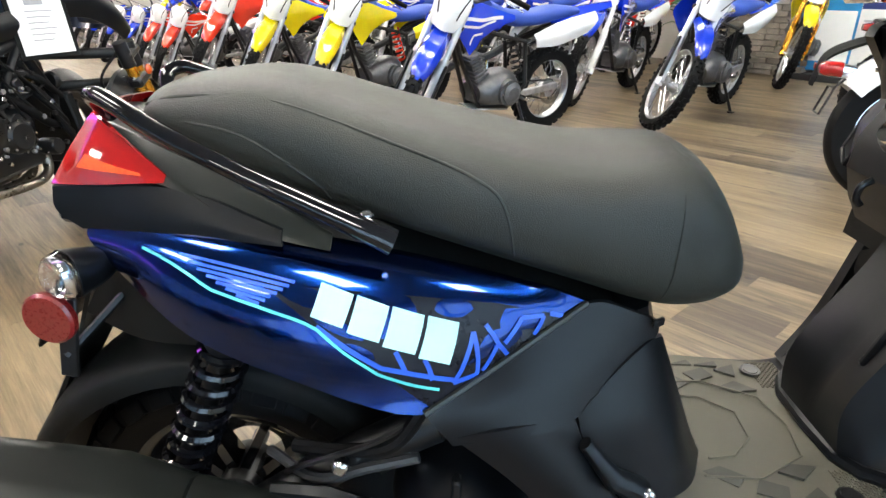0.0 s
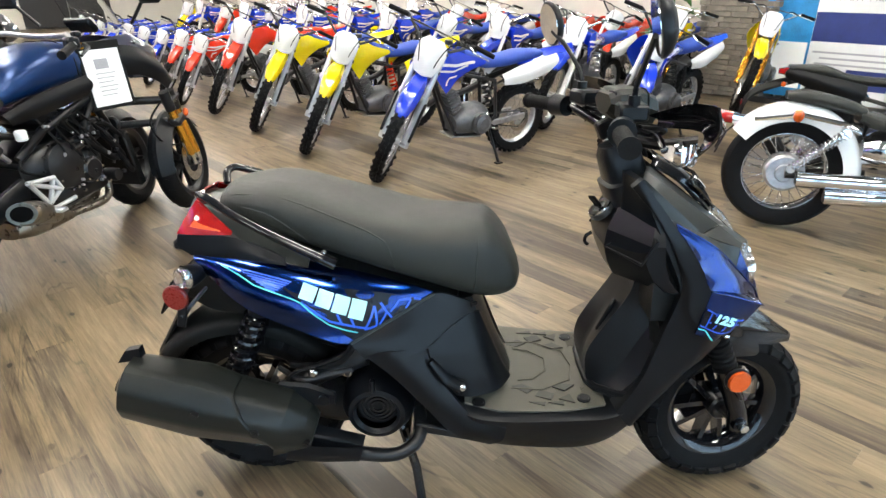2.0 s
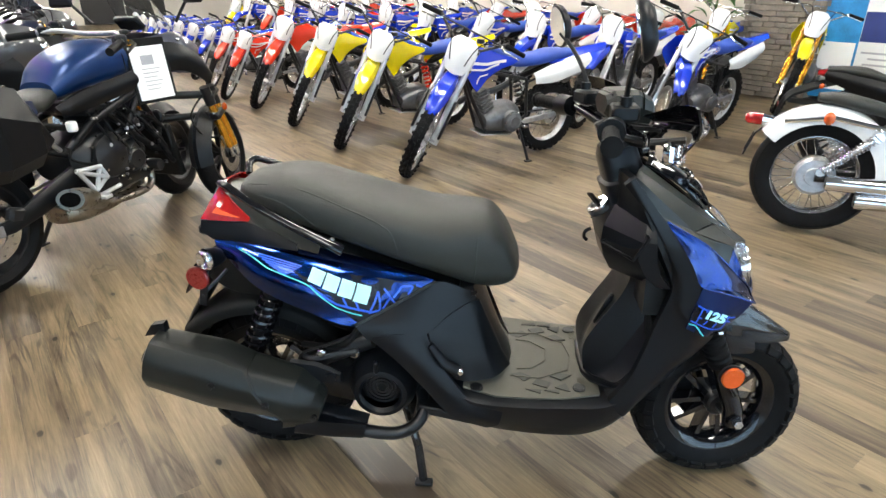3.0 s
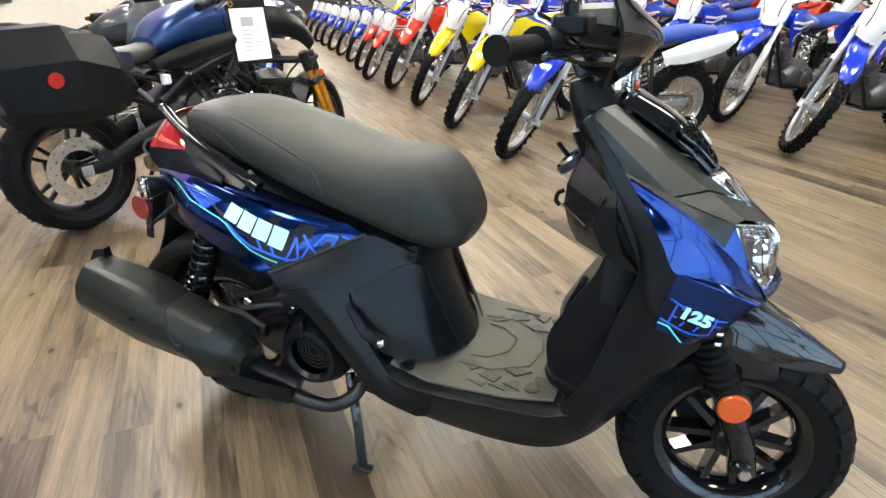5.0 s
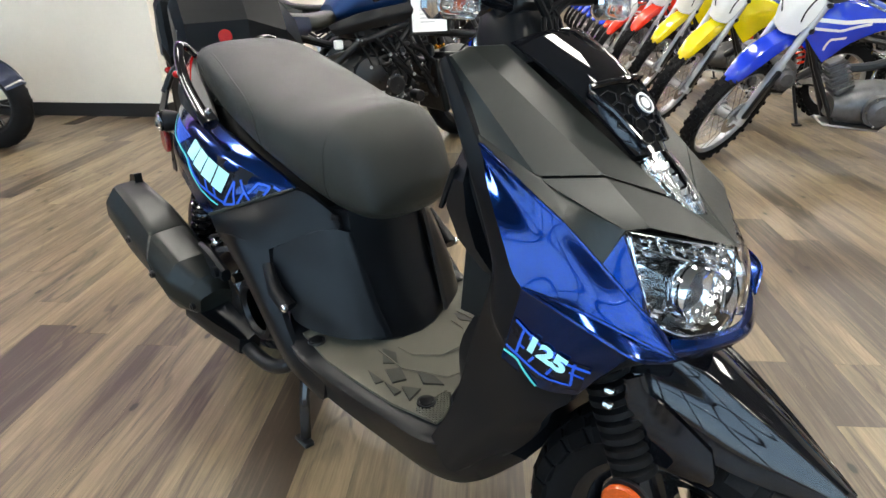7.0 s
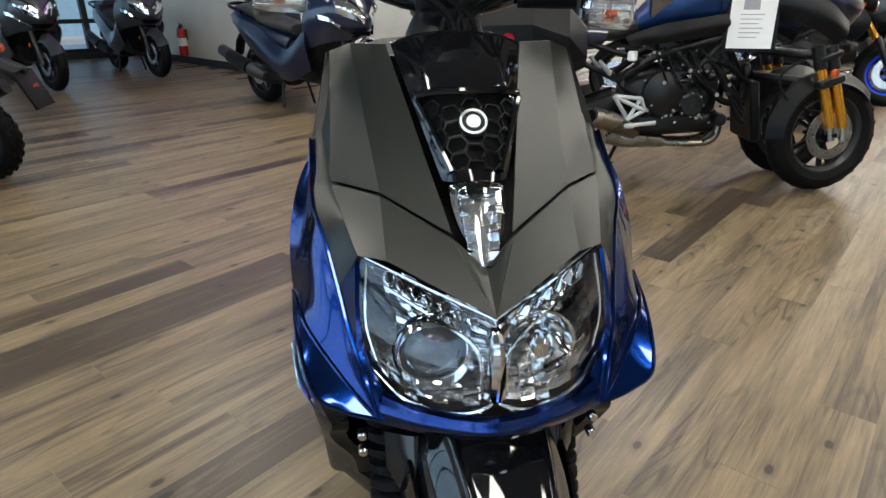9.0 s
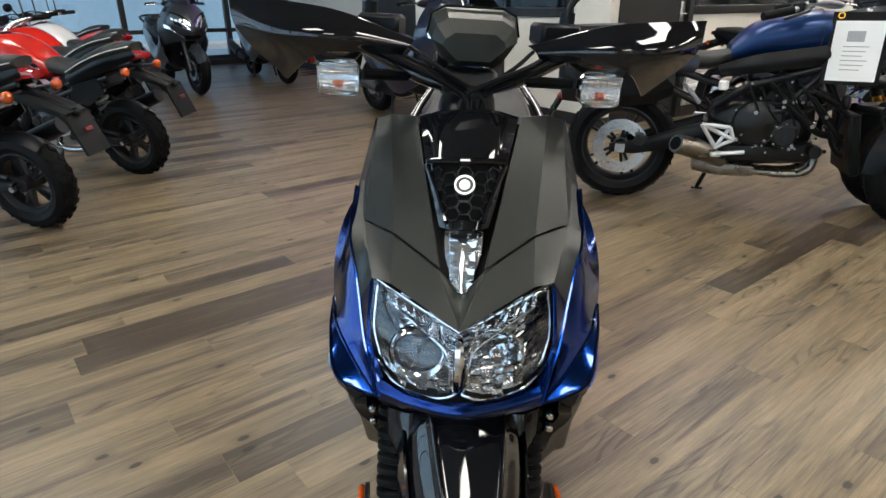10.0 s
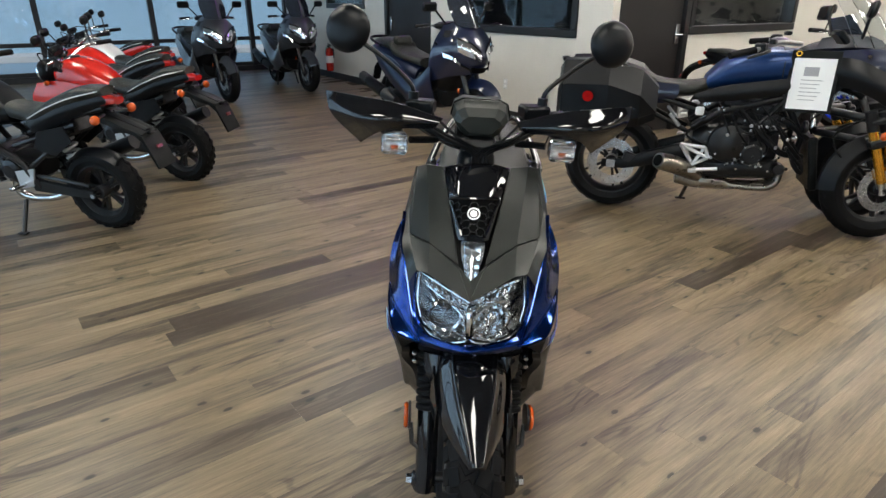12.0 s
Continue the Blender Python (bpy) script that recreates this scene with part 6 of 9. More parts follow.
# floorboard, mat with thin dark pads for its shaded recesses, belly
def board_ring(x, w, top, low):
    return [(x, -w, top - 0.008), (x, -w + 0.012, top), (x, w - 0.012, top), (x, w, top - 0.008), (x, w - 0.01, (top + low) / 2), (x, w - 0.06, low), (x, -w + 0.06, low), (x, -w + 0.01, (top + low) / 2)]
part("floorboard", loft([board_ring(0.43, 0.18, 0.40, 0.30), board_ring(0.53, 0.235, 0.372, 0.255), board_ring(0.62, 0.232, 0.345, 0.215), board_ring(0.80, 0.215, 0.335, 0.188), board_ring(0.90, 0.206, 0.337, 0.20), board_ring(0.97, 0.195, 0.37, 0.245), board_ring(1.04, 0.17, 0.42, 0.32)], along=30), M_SATIN, sc, "satin black floorboard and belly pan")
mat_g = loft([[(x, -w, z), (x, w, z), (x, w, z + 0.005), (x, -w, z + 0.005)] for x, w, z in ((0.535, 0.205, 0.3705), (0.62, 0.205, 0.3455), (0.70, 0.20, 0.3405), (0.80, 0.19, 0.3365), (0.895, 0.17, 0.3385))])
fm = part("floor_mat", mat_g, M_PAD, sc, "grey-brown rubber floor mat with dark pads for its recesses")
pads = [((0.66, 0.10), (0.70, 0.13), (0.72, 0.11), (0.69, 0.09)), ((0.72, 0.14), (0.76, 0.155), (0.77, 0.13), (0.735, 0.115)), ((0.70, 0.165), (0.74, 0.18), (0.745, 0.165)), ((0.78, 0.15), (0.82, 0.165), (0.81, 0.13)), ((0.77, 0.10), (0.80, 0.115), (0.83, 0.09), (0.79, 0.085)), ((0.75, 0.165), (0.79, 0.175), (0.79, 0.16))]
for p_ in pads:
    for s in (-1, 1):
        n_ = len(p_)
        pg = Geo().add([(x, yy * s, 0.3385 + (0.9 - x) * 0.012) for x, yy in p_] + [(x, yy * s, 0.3452 + (0.9 - x) * 0.012) for x, yy in p_], [tuple(range(n_)), tuple(range(n_, 2 * n_))] + [(i, (i + 1) % n_, (i + 1) % n_ + n_, i + n_) for i in range(n_)])
        part("mat_pad", pg, M_PADDARK, fm, "thin pad coloured dark for a shaded mat recess")
for pts in ([(0.68, -0.075), (0.72, -0.07), (0.76, -0.03), (0.765, 0.03), (0.72, 0.07), (0.68, 0.075)], [(0.66, -0.11), (0.74, -0.115), (0.82, -0.07), (0.835, 0), (0.82, 0.07), (0.74, 0.115), (0.66, 0.11)]):
    part("mat_rib", tube([(x, yy, 0.3455 + (0.9 - x) * 0.012) for x, yy in pts], 0.002, 5), M_WORN, fm)
for x, yy in ((0.845, 0.147), (0.57, 0.195)):
    for s in (-1, 1):
        zz = 0.3435 if x > 0.7 else 0.366
        part("mat_bolt", disc((x, yy * s, zz + 0.002), 0.012, 0.005, 16, "z").join(lathe([(0.012, 0), (0.018, 0), (0.017, 0.004), (0.013, 0.004)], 20, closed=True).move(pose(x, yy * s, zz, 90, 0, 0))), M_METAL, fm, "sunk dark bolt in ring")
dots = Geo()
for i in range(13):
    for j in range(9):
        for s in (-1, 1):
            dots.join(box((0.845 + 0.0042 * i, (0.10 + 0.0085 * j + 0.004 * (i % 2)) * s, 0.3448), (0.0028, 0.005, 0.002), bev=0))
tagged(part("mat_dots", dots, M_WORN, fm, "fine raised mat dots"), kind="stuff")
part("front_step", tube([(0.96, -0.19, 0.385), (0.93, -0.15, 0.36), (0.882, -0.11, 0.352), (0.866, -0.075, 0.35), (0.862, 0, 0.35), (0.866, 0.075, 0.35), (0.882, 0.11, 0.352), (0.93, 0.15, 0.36), (0.96, 0.19, 0.385)], 0.011, 8), M_SATIN, sc)

# tunnel under the seat nose and the side covers
tun = [[(x - 0.022, -w, z), (x - 0.006, -w * 0.52, z - 0.005), (x, 0, z - 0.007), (x - 0.006, w * 0.52, z - 0.005), (x - 0.022, w, z), (xb, wb, z + 0.004), (xb, -wb, z + 0.004)]
       for x, w, z, xb, wb in ((0.575, 0.086, 0.612, 0.52, 0.112), (0.592, 0.088, 0.55, 0.50, 0.135), (0.628, 0.090, 0.45, 0.50, 0.165), (0.664, 0.086, 0.368, 0.54, 0.178), (0.658, 0.08, 0.345, 0.54, 0.17))]
part("tunnel_cover", loft(tun, along=18), M_SATIN, sc, "satin black cover below the seat nose", sharp=25)
bulge = Skin([
    [(0.446, -0.200, 0.533), (0.50, -0.160, 0.566), (0.548, -0.122, 0.582), (0.572, -0.100, 0.575)],
    [(0.450, -0.206, 0.510), (0.51, -0.186, 0.508), (0.575, -0.142, 0.500), (0.606, -0.094, 0.490)],
    [(0.478, -0.213, 0.455), (0.535, -0.197, 0.436), (0.60, -0.156, 0.420), (0.636, -0.088, 0.415)],
    [(0.515, -0.210, 0.400), (0.555, -0.198, 0.388), (0.62, -0.152, 0.374), (0.660, -0.080, 0.366)]], smooth=False)
sided("side_bulge", bulge.geo(0.008, 22, 18), M_SATIN, "satin black bulged side cover")
band = Skin([
    [(0.270, -0.248, 0.571), (0.36, -0.199, 0.607), (0.459, -0.143, 0.647), (0.52, -0.122, 0.625), (0.560, -0.112, 0.604)],
    [(0.282, -0.249, 0.556), (0.36, -0.226, 0.570), (0.44, -0.186, 0.580), (0.50, -0.150, 0.582), (0.552, -0.118, 0.578)],
    [(0.30, -0.248, 0.530), (0.37, -0.240, 0.534), (0.415, -0.224, 0.530), (0.444, -0.206, 0.533), (0.46, -0.192, 0.545)]])
sided("side_cover", band.geo(0.008, 26, 14), M_SATIN, "satin black side cover below blue panel")
sided("side_cover_edge", tube([(0.270, -0.248, 0.573), (0.36, -0.200, 0.609), (0.459, -0.144, 0.649)], 0.004, 6, 16), M_MASK)
strut = Skin([
    [(0.30, -0.247, 0.540), (0.37, -0.243, 0.470), (0.44, -0.241, 0.385), (0.51, -0.237, 0.300), (0.60, -0.22, 0.255)],
    [(0.36, -0.241, 0.546), (0.42, -0.242, 0.475), (0.48, -0.244, 0.395), (0.55, -0.242, 0.320), (0.63, -0.228, 0.275)],
    [(0.440, -0.207, 0.535), (0.462, -0.217, 0.480), (0.507, -0.229, 0.410), (0.565, -0.234, 0.345), (0.64, -0.228, 0.315)]])
sided("side_strut", strut.geo(0.012, 26, 12), M_SATIN, "satin black strut down to the floorboard")
# folded passenger pegs
for s in (-1, 1):
    pg = part("passenger_peg", tube([(0.452, 0.220 * s, 0.508), (0.487, 0.228 * s, 0.462), (0.526, 0.223 * s, 0.436)], [0.010, 0.016, 0.018], 10, flat=0.8), M_SATIN, sc, "folded passenger footpeg")
    part("peg_bolt", disc((0.528, 0.234 * s, 0.441), 0.009, 0.012, 12, bev=0.003), M_STEEL, pg)
    part("seat_clip", box((0.557, 0.117 * s, 0.606), (0.018, 0.006, 0.012), (0, 0, -30 * s), 0.002), M_SATIN, sc)

# engine: fan cover, crankcase, arms, hoses
eng_ = part("engine", loft([rounded(0.08, 0.09, 0.22, 0.34), rounded(0.2, 0.12, 0.20, 0.385), rounded(0.34, 0.135, 0.22, 0.42), rounded(0.44, 0.11, 0.26, 0.40)], along=10), M_METAL, sc, "black engine cases")
part("fan_cover", lathe([(0.052, -0.235), (0.060, -0.246), (0.072, -0.243), (0.092, -0.205), (0.096, -0.16), (0.096, -0.12)], 40).move(pose(0.313, 0.04, 0.335)), M_SATIN, eng_, "round satin black fan cover")
part("fan_grille", Geo().join(disc((0.313, -0.165, 0.335), 0.055, 0.006, 28)), M_MATTE, eng_)
for r in (0.046, 0.036, 0.026, 0.016):
    part("grille_ring", lathe([(r - 0.003, -0.214), (r + 0.002, -0.214), (r + 0.002, -0.206), (r - 0.003, -0.206)], 28, closed=True).move(pose(0.313, 0.04, 0.335)), M_METAL, eng_)
part("cover_rib", box((0.305, -0.198, 0.418), (0.012, 0.02, 0.035), bev=0.003), M_SATIN, eng_)
part("engine_bolt", disc((0.236, -0.145, 0.423), 0.015, 0.014, 14, bev=0.003), M_STEEL, eng_)
part("engine_bolt_inset", disc((0.236, -0.154, 0.423), 0.007, 0.004, 6), M_METAL, eng_)
part("exhaust_bracket", loft([rounded(0.08, 0.012, 0.41, 0.44, 8, yc=-0.21), rounded(0.15, 0.012, 0.37, 0.44, 8, yc=-0.215), rounded(0.215, 0.012, 0.38, 0.41, 8, yc=-0.215)]).join(disc((0.19, -0.225, 0.40), 0.014, 0.02, 12)), M_SATIN, eng_)
part("swing_arm", tube([(0.28, -0.12, 0.46), (0.15, -0.14, 0.41), (-0.03, -0.15, 0.29)], [0.03, 0.028, 0.03], 10), M_METAL, eng_)
part("hose", tube([(0.10, -0.16, 0.455), (0.17, -0.185, 0.468), (0.23, -0.2, 0.49), (0.27, -0.19, 0.54)], 0.009, 8, 20), M_RUBBER, eng_)
part("hose", tube([(0.06, -0.14, 0.43), (0.13, -0.19, 0.43), (0.2, -0.2, 0.455), (0.26, -0.2, 0.47)], 0.007, 8, 20), M_GREY, eng_)
part("cable", tube([(0.08, -0.15, 0.40), (0.12, -0.2, 0.46), (0.22, -0.2, 0.5), (0.3, -0.18, 0.55)], 0.004, 6, 20), M_METAL, eng_)
part("cable_clamp", box((0.165, -0.205, 0.463), (0.02, 0.02, 0.02), (0, 30, 0), 0.004), M_STEEL, eng_)
part("air_box", box((0.15, 0.02, 0.50), (0.2, 0.2, 0.1), (0, 12, 0), 0.02), M_MATTE, eng_)
part("header_pipe", tube([(0.40, -0.05, 0.30), (0.42, -0.16, 0.24), (0.36, -0.2, 0.205), (0.25, -0.215, 0.22)], 0.018, 10, 20), M_METAL, eng_)
hug = Geo()
for a0 in (0,):
    arcs = []
    for off, w in ((-0.105, 0.262), (-0.098, 0.290), (-0.05, 0.302), (0, 0.305), (0.05, 0.302), (0.098, 0.290), (0.105, 0.262)):
        arcs.append([(-0.04 + w * math.cos(radians(a)), off, 0.25 + w * math.sin(radians(a))) for a in range(20, 196, 16)])
    hug = Skin(arcs).geo(0.004, 26, 18, (0, 0, -1))
part("rear_hugger", hug, M_MATTE, sc, "black inner mudguard over the rear tyre")
for s in (-1, 1):
    p0, p1 = (0.052, 0.15 * s, 0.645), (-0.060, 0.15 * s, 0.395)
    sh = part("rear_shock", coil(p0, p1, 0.028, 0.0058, 11, 6, 16), M_GLOSS, sc, "black rear shock with coil spring")
    part("damper", tube([p0, p1], 0.014, 10), M_METAL, sh)
    part("shock_sleeve", tube([p0, (0.030, 0.15 * s, 0.597)], 0.026, 12), M_SATIN, sh)
    part("shock_eye", disc((-0.064, 0.15 * s, 0.385), 0.02, 0.03, 14).join(disc((0.056, 0.15 * s, 0.652), 0.018, 0.03, 14)), M_ALLOY if s < 0 else M_METAL, sh)

# silencer with heat shield
def can_ring(x, y0, y1, z0, z1, dx):
    yc, zc = (y0 + y1) / 2, (z0 + z1) / 2
    pts = [(y0, zc + 0.028), (y0 + 0.028, z1 - 0.004), (y1 - 0.028, z1), (y1, zc + 0.028), (y1, zc - 0.028), (y1 - 0.028, z0), (y0 + 0.034, z0), (y0, zc - 0.02)]
    return [(x + dx * (z - zc), y, z) for y, z in pts]
can = [can_ring(-0.272, -0.300, -0.215, 0.405, 0.505, 0.1), can_ring(-0.262, -0.322, -0.195, 0.385, 0.535, 0.25), can_ring(-0.10, -0.328, -0.185, 0.335, 0.500, 0.3), can_ring(0.030, -0.326, -0.185, 0.306, 0.468, -0.55), can_ring(0.035, -0.323, -0.188, 0.306, 0.464, -0.55)]
can2 = [can_ring(0.040, -0.326, -0.185, 0.304, 0.464, -0.55), can_ring(0.09, -0.318, -0.185, 0.268, 0.425, 0.35), can_ring(0.14, -0.292, -0.185, 0.262, 0.385, 0.3), can_ring(0.16, -0.27, -0.19, 0.262, 0.345, 0.3)]
def softened(ring, times=2):
    """A ring with its corners cut."""
    for _ in range(times):
        out = []
        for a, b in zip(ring, ring[1:] + ring[:1]):
            out += [tuple(0.87 * p + 0.13 * q for p, q in zip(a, b)), tuple(0.13 * p + 0.87 * q for p, q in zip(a, b))]
        ring = out
    return ring


can, can2 = [softened(r) for r in can], [softened(r) for r in can2]
sil = part("silencer", loft(can), M_CAN, sc, "satin black silencer with bolted heat shield", sharp=24)
part("front_shield", loft(can2), M_CAN, sil, sharp=24)
part("pipe_cover", loft([can_ring(0.10, -0.285, -0.20, 0.245, 0.315, 0.3), can_ring(0.19, -0.262, -0.19, 0.228, 0.275, 0.3), can_ring(0.27, -0.235, -0.185, 0.212, 0.242, 0.3)], around=20), M_SATIN, sil, sharp=42)
part("end_cap", tube([(-0.268, -0.258, 0.462), (-0.285, -0.258, 0.468)], 0.022, 14), M_METAL, sil)
part("end_fin", prism([(-0.285, 0.515), (-0.225, 0.525), (-0.228, 0.555), (-0.262, 0.548)], -0.245, -0.225), M_SATIN, sil)
for x, yy, z in ((-0.085, -0.330, 0.432), (0.045, -0.328, 0.378), (0.150, -0.284, 0.312)):
    part("shield_bolt", disc((x, yy, z), 0.0095, 0.008, 14).join(disc((x, yy - 0.003, z), 0.0055, 0.008, 6)), M_METAL, sil)

# centre stand
st = part("centre_stand", tube([(0.36, -0.10, 0.235), (0.405, -0.155, 0.12), (0.42, -0.172, 0.012)], 0.013, 8).join(tube([(0.36, 0.10, 0.235), (0.405, 0.155, 0.12), (0.42, 0.172, 0.012)], 0.013, 8)).join(tube([(0.38, -0.12, 0.19), (0.38, 0.12, 0.19)], 0.012, 8)), M_GLOSS, sc, "gloss black two-legged centre stand")
for s in (-1, 1):
    part("stand_foot", box((0.422, 0.178 * s, 0.007), (0.052, 0.026, 0.013), (0, 0, 0), 0.003), M_METAL, st)
part("stand_lever", tube([(0.37, 0.12, 0.20), (0.33, 0.22, 0.18), (0.27, 0.26, 0.17)], 0.008, 8), M_METAL, st)
part("belly_bracket", box((0.48, -0.1, 0.24), (0.16, 0.12, 0.03), (0, 12, 0), 0.006), M_METAL, sc)

# steering head cover, bars, guards, mirrors, meter
neck = [rounded(0.0, 0.062, -0.055, 0.055, 20, 4), rounded(0.062, 0.062, -0.058, 0.058, 20, 4), rounded(0.066, 0.052, -0.05, 0.048, 20, 4), rounded(0.125, 0.046, -0.048, 0.044, 20, 4), rounded(0.15, 0.034, -0.038, 0.034, 20, 4)]
part("steering_cover", loft(neck).move(pose(0.942, 0, 0.845, 0, -112, 0)).move(STEER), M_SATIN, sc, "satin black steering head cover", sharp=30)
bar = [(0.80, -0.245, 1.045), (0.835, -0.19, 1.045), (0.905, -0.075, 1.0), (0.915, 0, 0.99), (0.905, 0.075, 1.0), (0.835, 0.19, 1.045), (0.80, 0.245, 1.045)]
hb = part("handlebar", tube(bar, 0.0125, 10, 34).move(STEER), M_GLOSS, sc, "gloss black handlebar")
part("bar_clamp", box((0.912, 0, 0.995), (0.05, 0.09, 0.04), (0, -25, 0), 0.008).move(STEER), M_METAL, hb)
for s in (-1, 1):
    part("bar_riser", box((0.885, 0.045 * s, 1.012), (0.055, 0.026, 0.045), (0, -25, 0), 0.005).move(STEER), M_METAL, hb, "black handlebar riser")
    ends = [(0.806 - 0.038 * k / 40, (0.232 + 0.133 * k / 40) * s, 1.044 - 0.002 * k / 40) for k in range(41)]
    part("grip", tube(ends, [0.0215 if k > 37 else (0.0182 if k % 3 else 0.0158) for k in range(41)], 14).move(STEER), M_RUBBER, hb, "black rubber grip")
    sw = part("switch_box", tube([(0.826, 0.185 * s, 1.046), (0.808, 0.23 * s, 1.045)], [0.026, 0.029], 16).move(STEER), M_SATIN, hb)
    part("switch_button", box((0.80, 0.208 * s, 1.058), (0.014, 0.016, 0.012), (0, 0, 20 * s), 0.003).move(STEER), M_REDREFL if s < 0 else M_GREY, sw, "red switch button" if s < 0 else "")
    part("switch_button", box((0.802, 0.205 * s, 1.04), (0.014, 0.016, 0.012), (0, 0, 20 * s), 0.003).move(STEER), M_GREY if s < 0 else M_REDREFL, sw)
    part("lever", tube([(0.865, 0.17 * s, 1.04), (0.885, 0.22 * s, 1.035), (0.84, 0.345 * s, 1.035), (0.835, 0.36 * s, 1.036)], [0.01, 0.008, 0.006, 0.008], 8, 20, flat=0.7).move(STEER), M_GLOSS, hb, "black brake lever")
    part("fluid_box", box((0.86, 0.145 * s, 1.075), (0.06, 0.07, 0.035), (0, 0, 12 * s), 0.006).move(STEER), M_SATIN, hb, "black brake fluid box")
    gd = Skin([[(0.925, 0.09 * s, 1.058), (0.955, 0.20 * s, 1.094), (0.95, 0.29 * s, 1.105), (0.92, 0.376 * s, 1.111)], [(0.945, 0.10 * s, 1.05), (0.99, 0.21 * s, 1.066), (0.985, 0.29 * s, 1.062), (0.935, 0.36 * s, 1.058)], [(0.94, 0.11 * s, 1.035), (0.985, 0.20 * s, 1.04), (0.975, 0.245 * s, 1.027), (0.918, 0.292 * s, 0.988)]])
    hg = part("hand_guard", gd.geo(0.005, 24, 14, (-1, 0, 0)).move(STEER), M_GLOSS, sc, "gloss black hand guard")
    part("guard_arm", tube([(0.84, 0.185 * s, 1.03), (0.90, 0.20 * s, 1.02), (0.965, 0.235 * s, 1.03)], 0.008, 6, 12).move(STEER), M_METAL, hg)
    ind = part("front_signal", box((0.937, 0.207 * s, 0.999), (0.03, 0.064, 0.053), bev=0.011).move(STEER), M_CHROME, sc, "clear front turn signal with chrome rim")
    ln = part("signal_lens", box((0.961, 0.207 * s, 0.999), (0.014, 0.064, 0.053), bev=0.0068).move(STEER), M_CLEAR, ind, "clear ribbed signal lens")
    ln.visible_shadow = False
    for k in range(5):
        part("signal_facet", box((0.9535, 0.207 * s, 0.983 + 0.008 * k), (0.003, 0.054, 0.007), (0, -30 + 15 * k, 0), 0.0005).move(STEER), M_REFLECT, ind)
    part("signal_bulb", ball((0.9555, 0.207 * s, 0.991), (0.005, 0.010, 0.005), 8, 14).move(STEER), M_AMBER, ind, "amber bulb")
    for k in range(6):
        part("lens_rib", box((0.9685, (0.207 + 0.0105 * (k - 2.5)) * s, 0.999), (0.0024, 0.0022, 0.036), bev=0.0006).move(STEER), M_CLEAR, ln).visible_shadow = False
    for k in range(5):
        part("lens_rib", box((0.9685, 0.207 * s, 0.983 + 0.008 * k), (0.0024, 0.052, 0.0018), bev=0.0005).move(STEER), M_CLEAR, ln).visible_shadow = False
    part("signal_arm", tube([(0.93, 0.17 * s, 1.003), (0.90, 0.10 * s, 1.0)], 0.009, 8).move(STEER), M_RUBBER, ind)
    stem = part("mirror", tube([(0.855, 0.165 * s, 1.09), (0.852, 0.175 * s, 1.13), (0.835, 0.25 * s, 1.19), (0.815, 0.318 * s, 1.228)], 0.006, 8, 16).join(disc((0.855, 0.165 * s, 1.085), 0.013, 0.05, 12, "z")).move(STEER), M_SATIN, sc, "round mirror on black stem")
    part("mirror_shell", lathe([(0.0005, 0.024), (0.03, 0.022), (0.05, 0.012), (0.058, 0.0), (0.058, -0.006), (0.054, -0.008), (0.0005, -0.008)], 30).move(pose(0.815, 0.335 * s, 1.248, 12, 0, -94 + 13 * s)).move(STEER), M_SATIN, stem, "black round mirror shell")
    part("mirror_glass", disc((0, -0.0085, 0), 0.053, 0.002, 30).move(pose(0.815, 0.335 * s, 1.248, 12, 0, -94 + 13 * s)).move(STEER), M_CHROME, stem, "silver mirror glass")
def meter_ring(x, w, z0, z1):
    zm = z0 + 0.55 * (z1 - z0)
    return [(x, yy * w, z) for yy, z in ((-0.62, z1), (0.62, z1), (0.9, z1 - 0.01), (1.0, zm), (0.7, z0 + 0.008), (0.5, z0), (-0.5, z0), (-0.7, z0 + 0.008), (-1.0, zm), (-0.9, z1 - 0.01))]


met = part("meter", loft([meter_ring(0.850, 0.052, 1.056, 1.098), meter_ring(0.868, 0.068, 1.042, 1.110), meter_ring(0.92, 0.073, 1.028, 1.112), meter_ring(0.956, 0.066, 1.026, 1.094), meter_ring(0.968, 0.05, 1.034, 1.074)]).move(STEER), M_MASK, sc, "satin black faceted meter housing", sharp=12)
part("meter_seam", tube([(0.93, -0.0725, 1.07), (0.93, -0.066, 1.1), (0.93, -0.045, 1.1105), (0.93, 0.045, 1.1105), (0.93, 0.066, 1.1), (0.93, 0.0725, 1.07)], 0.0016, 6).move(STEER), M_HOLLOWSHADE, met)
part("meter_face", box((0.866, 0, 1.088), (0.004, 0.10, 0.036), (0, -20, 0), 0.001).move(STEER), M_TINT, met, "dark meter display")
for i, (y0, y1, b) in enumerate(((-0.17, 0.0, 0.03), (0.17, 0.01, 0.035), (-0.14, 0.03, 0.02), (0.14, -0.02, 0.045), (-0.1, 0.015, 0.03), (0.11, 0.0, 0.02))):
    part("cable", tube([(0.87, y0, 1.045), (0.93 + b, y0 * 0.6, 1.02 + 0.2 * b), (0.955, y1 * 0.8 + y0 * 0.1, 0.985), (0.962, y1, 0.95)], 0.0055 - 0.0004 * i, 7, 22).move(STEER), M_RUBBER, sc)

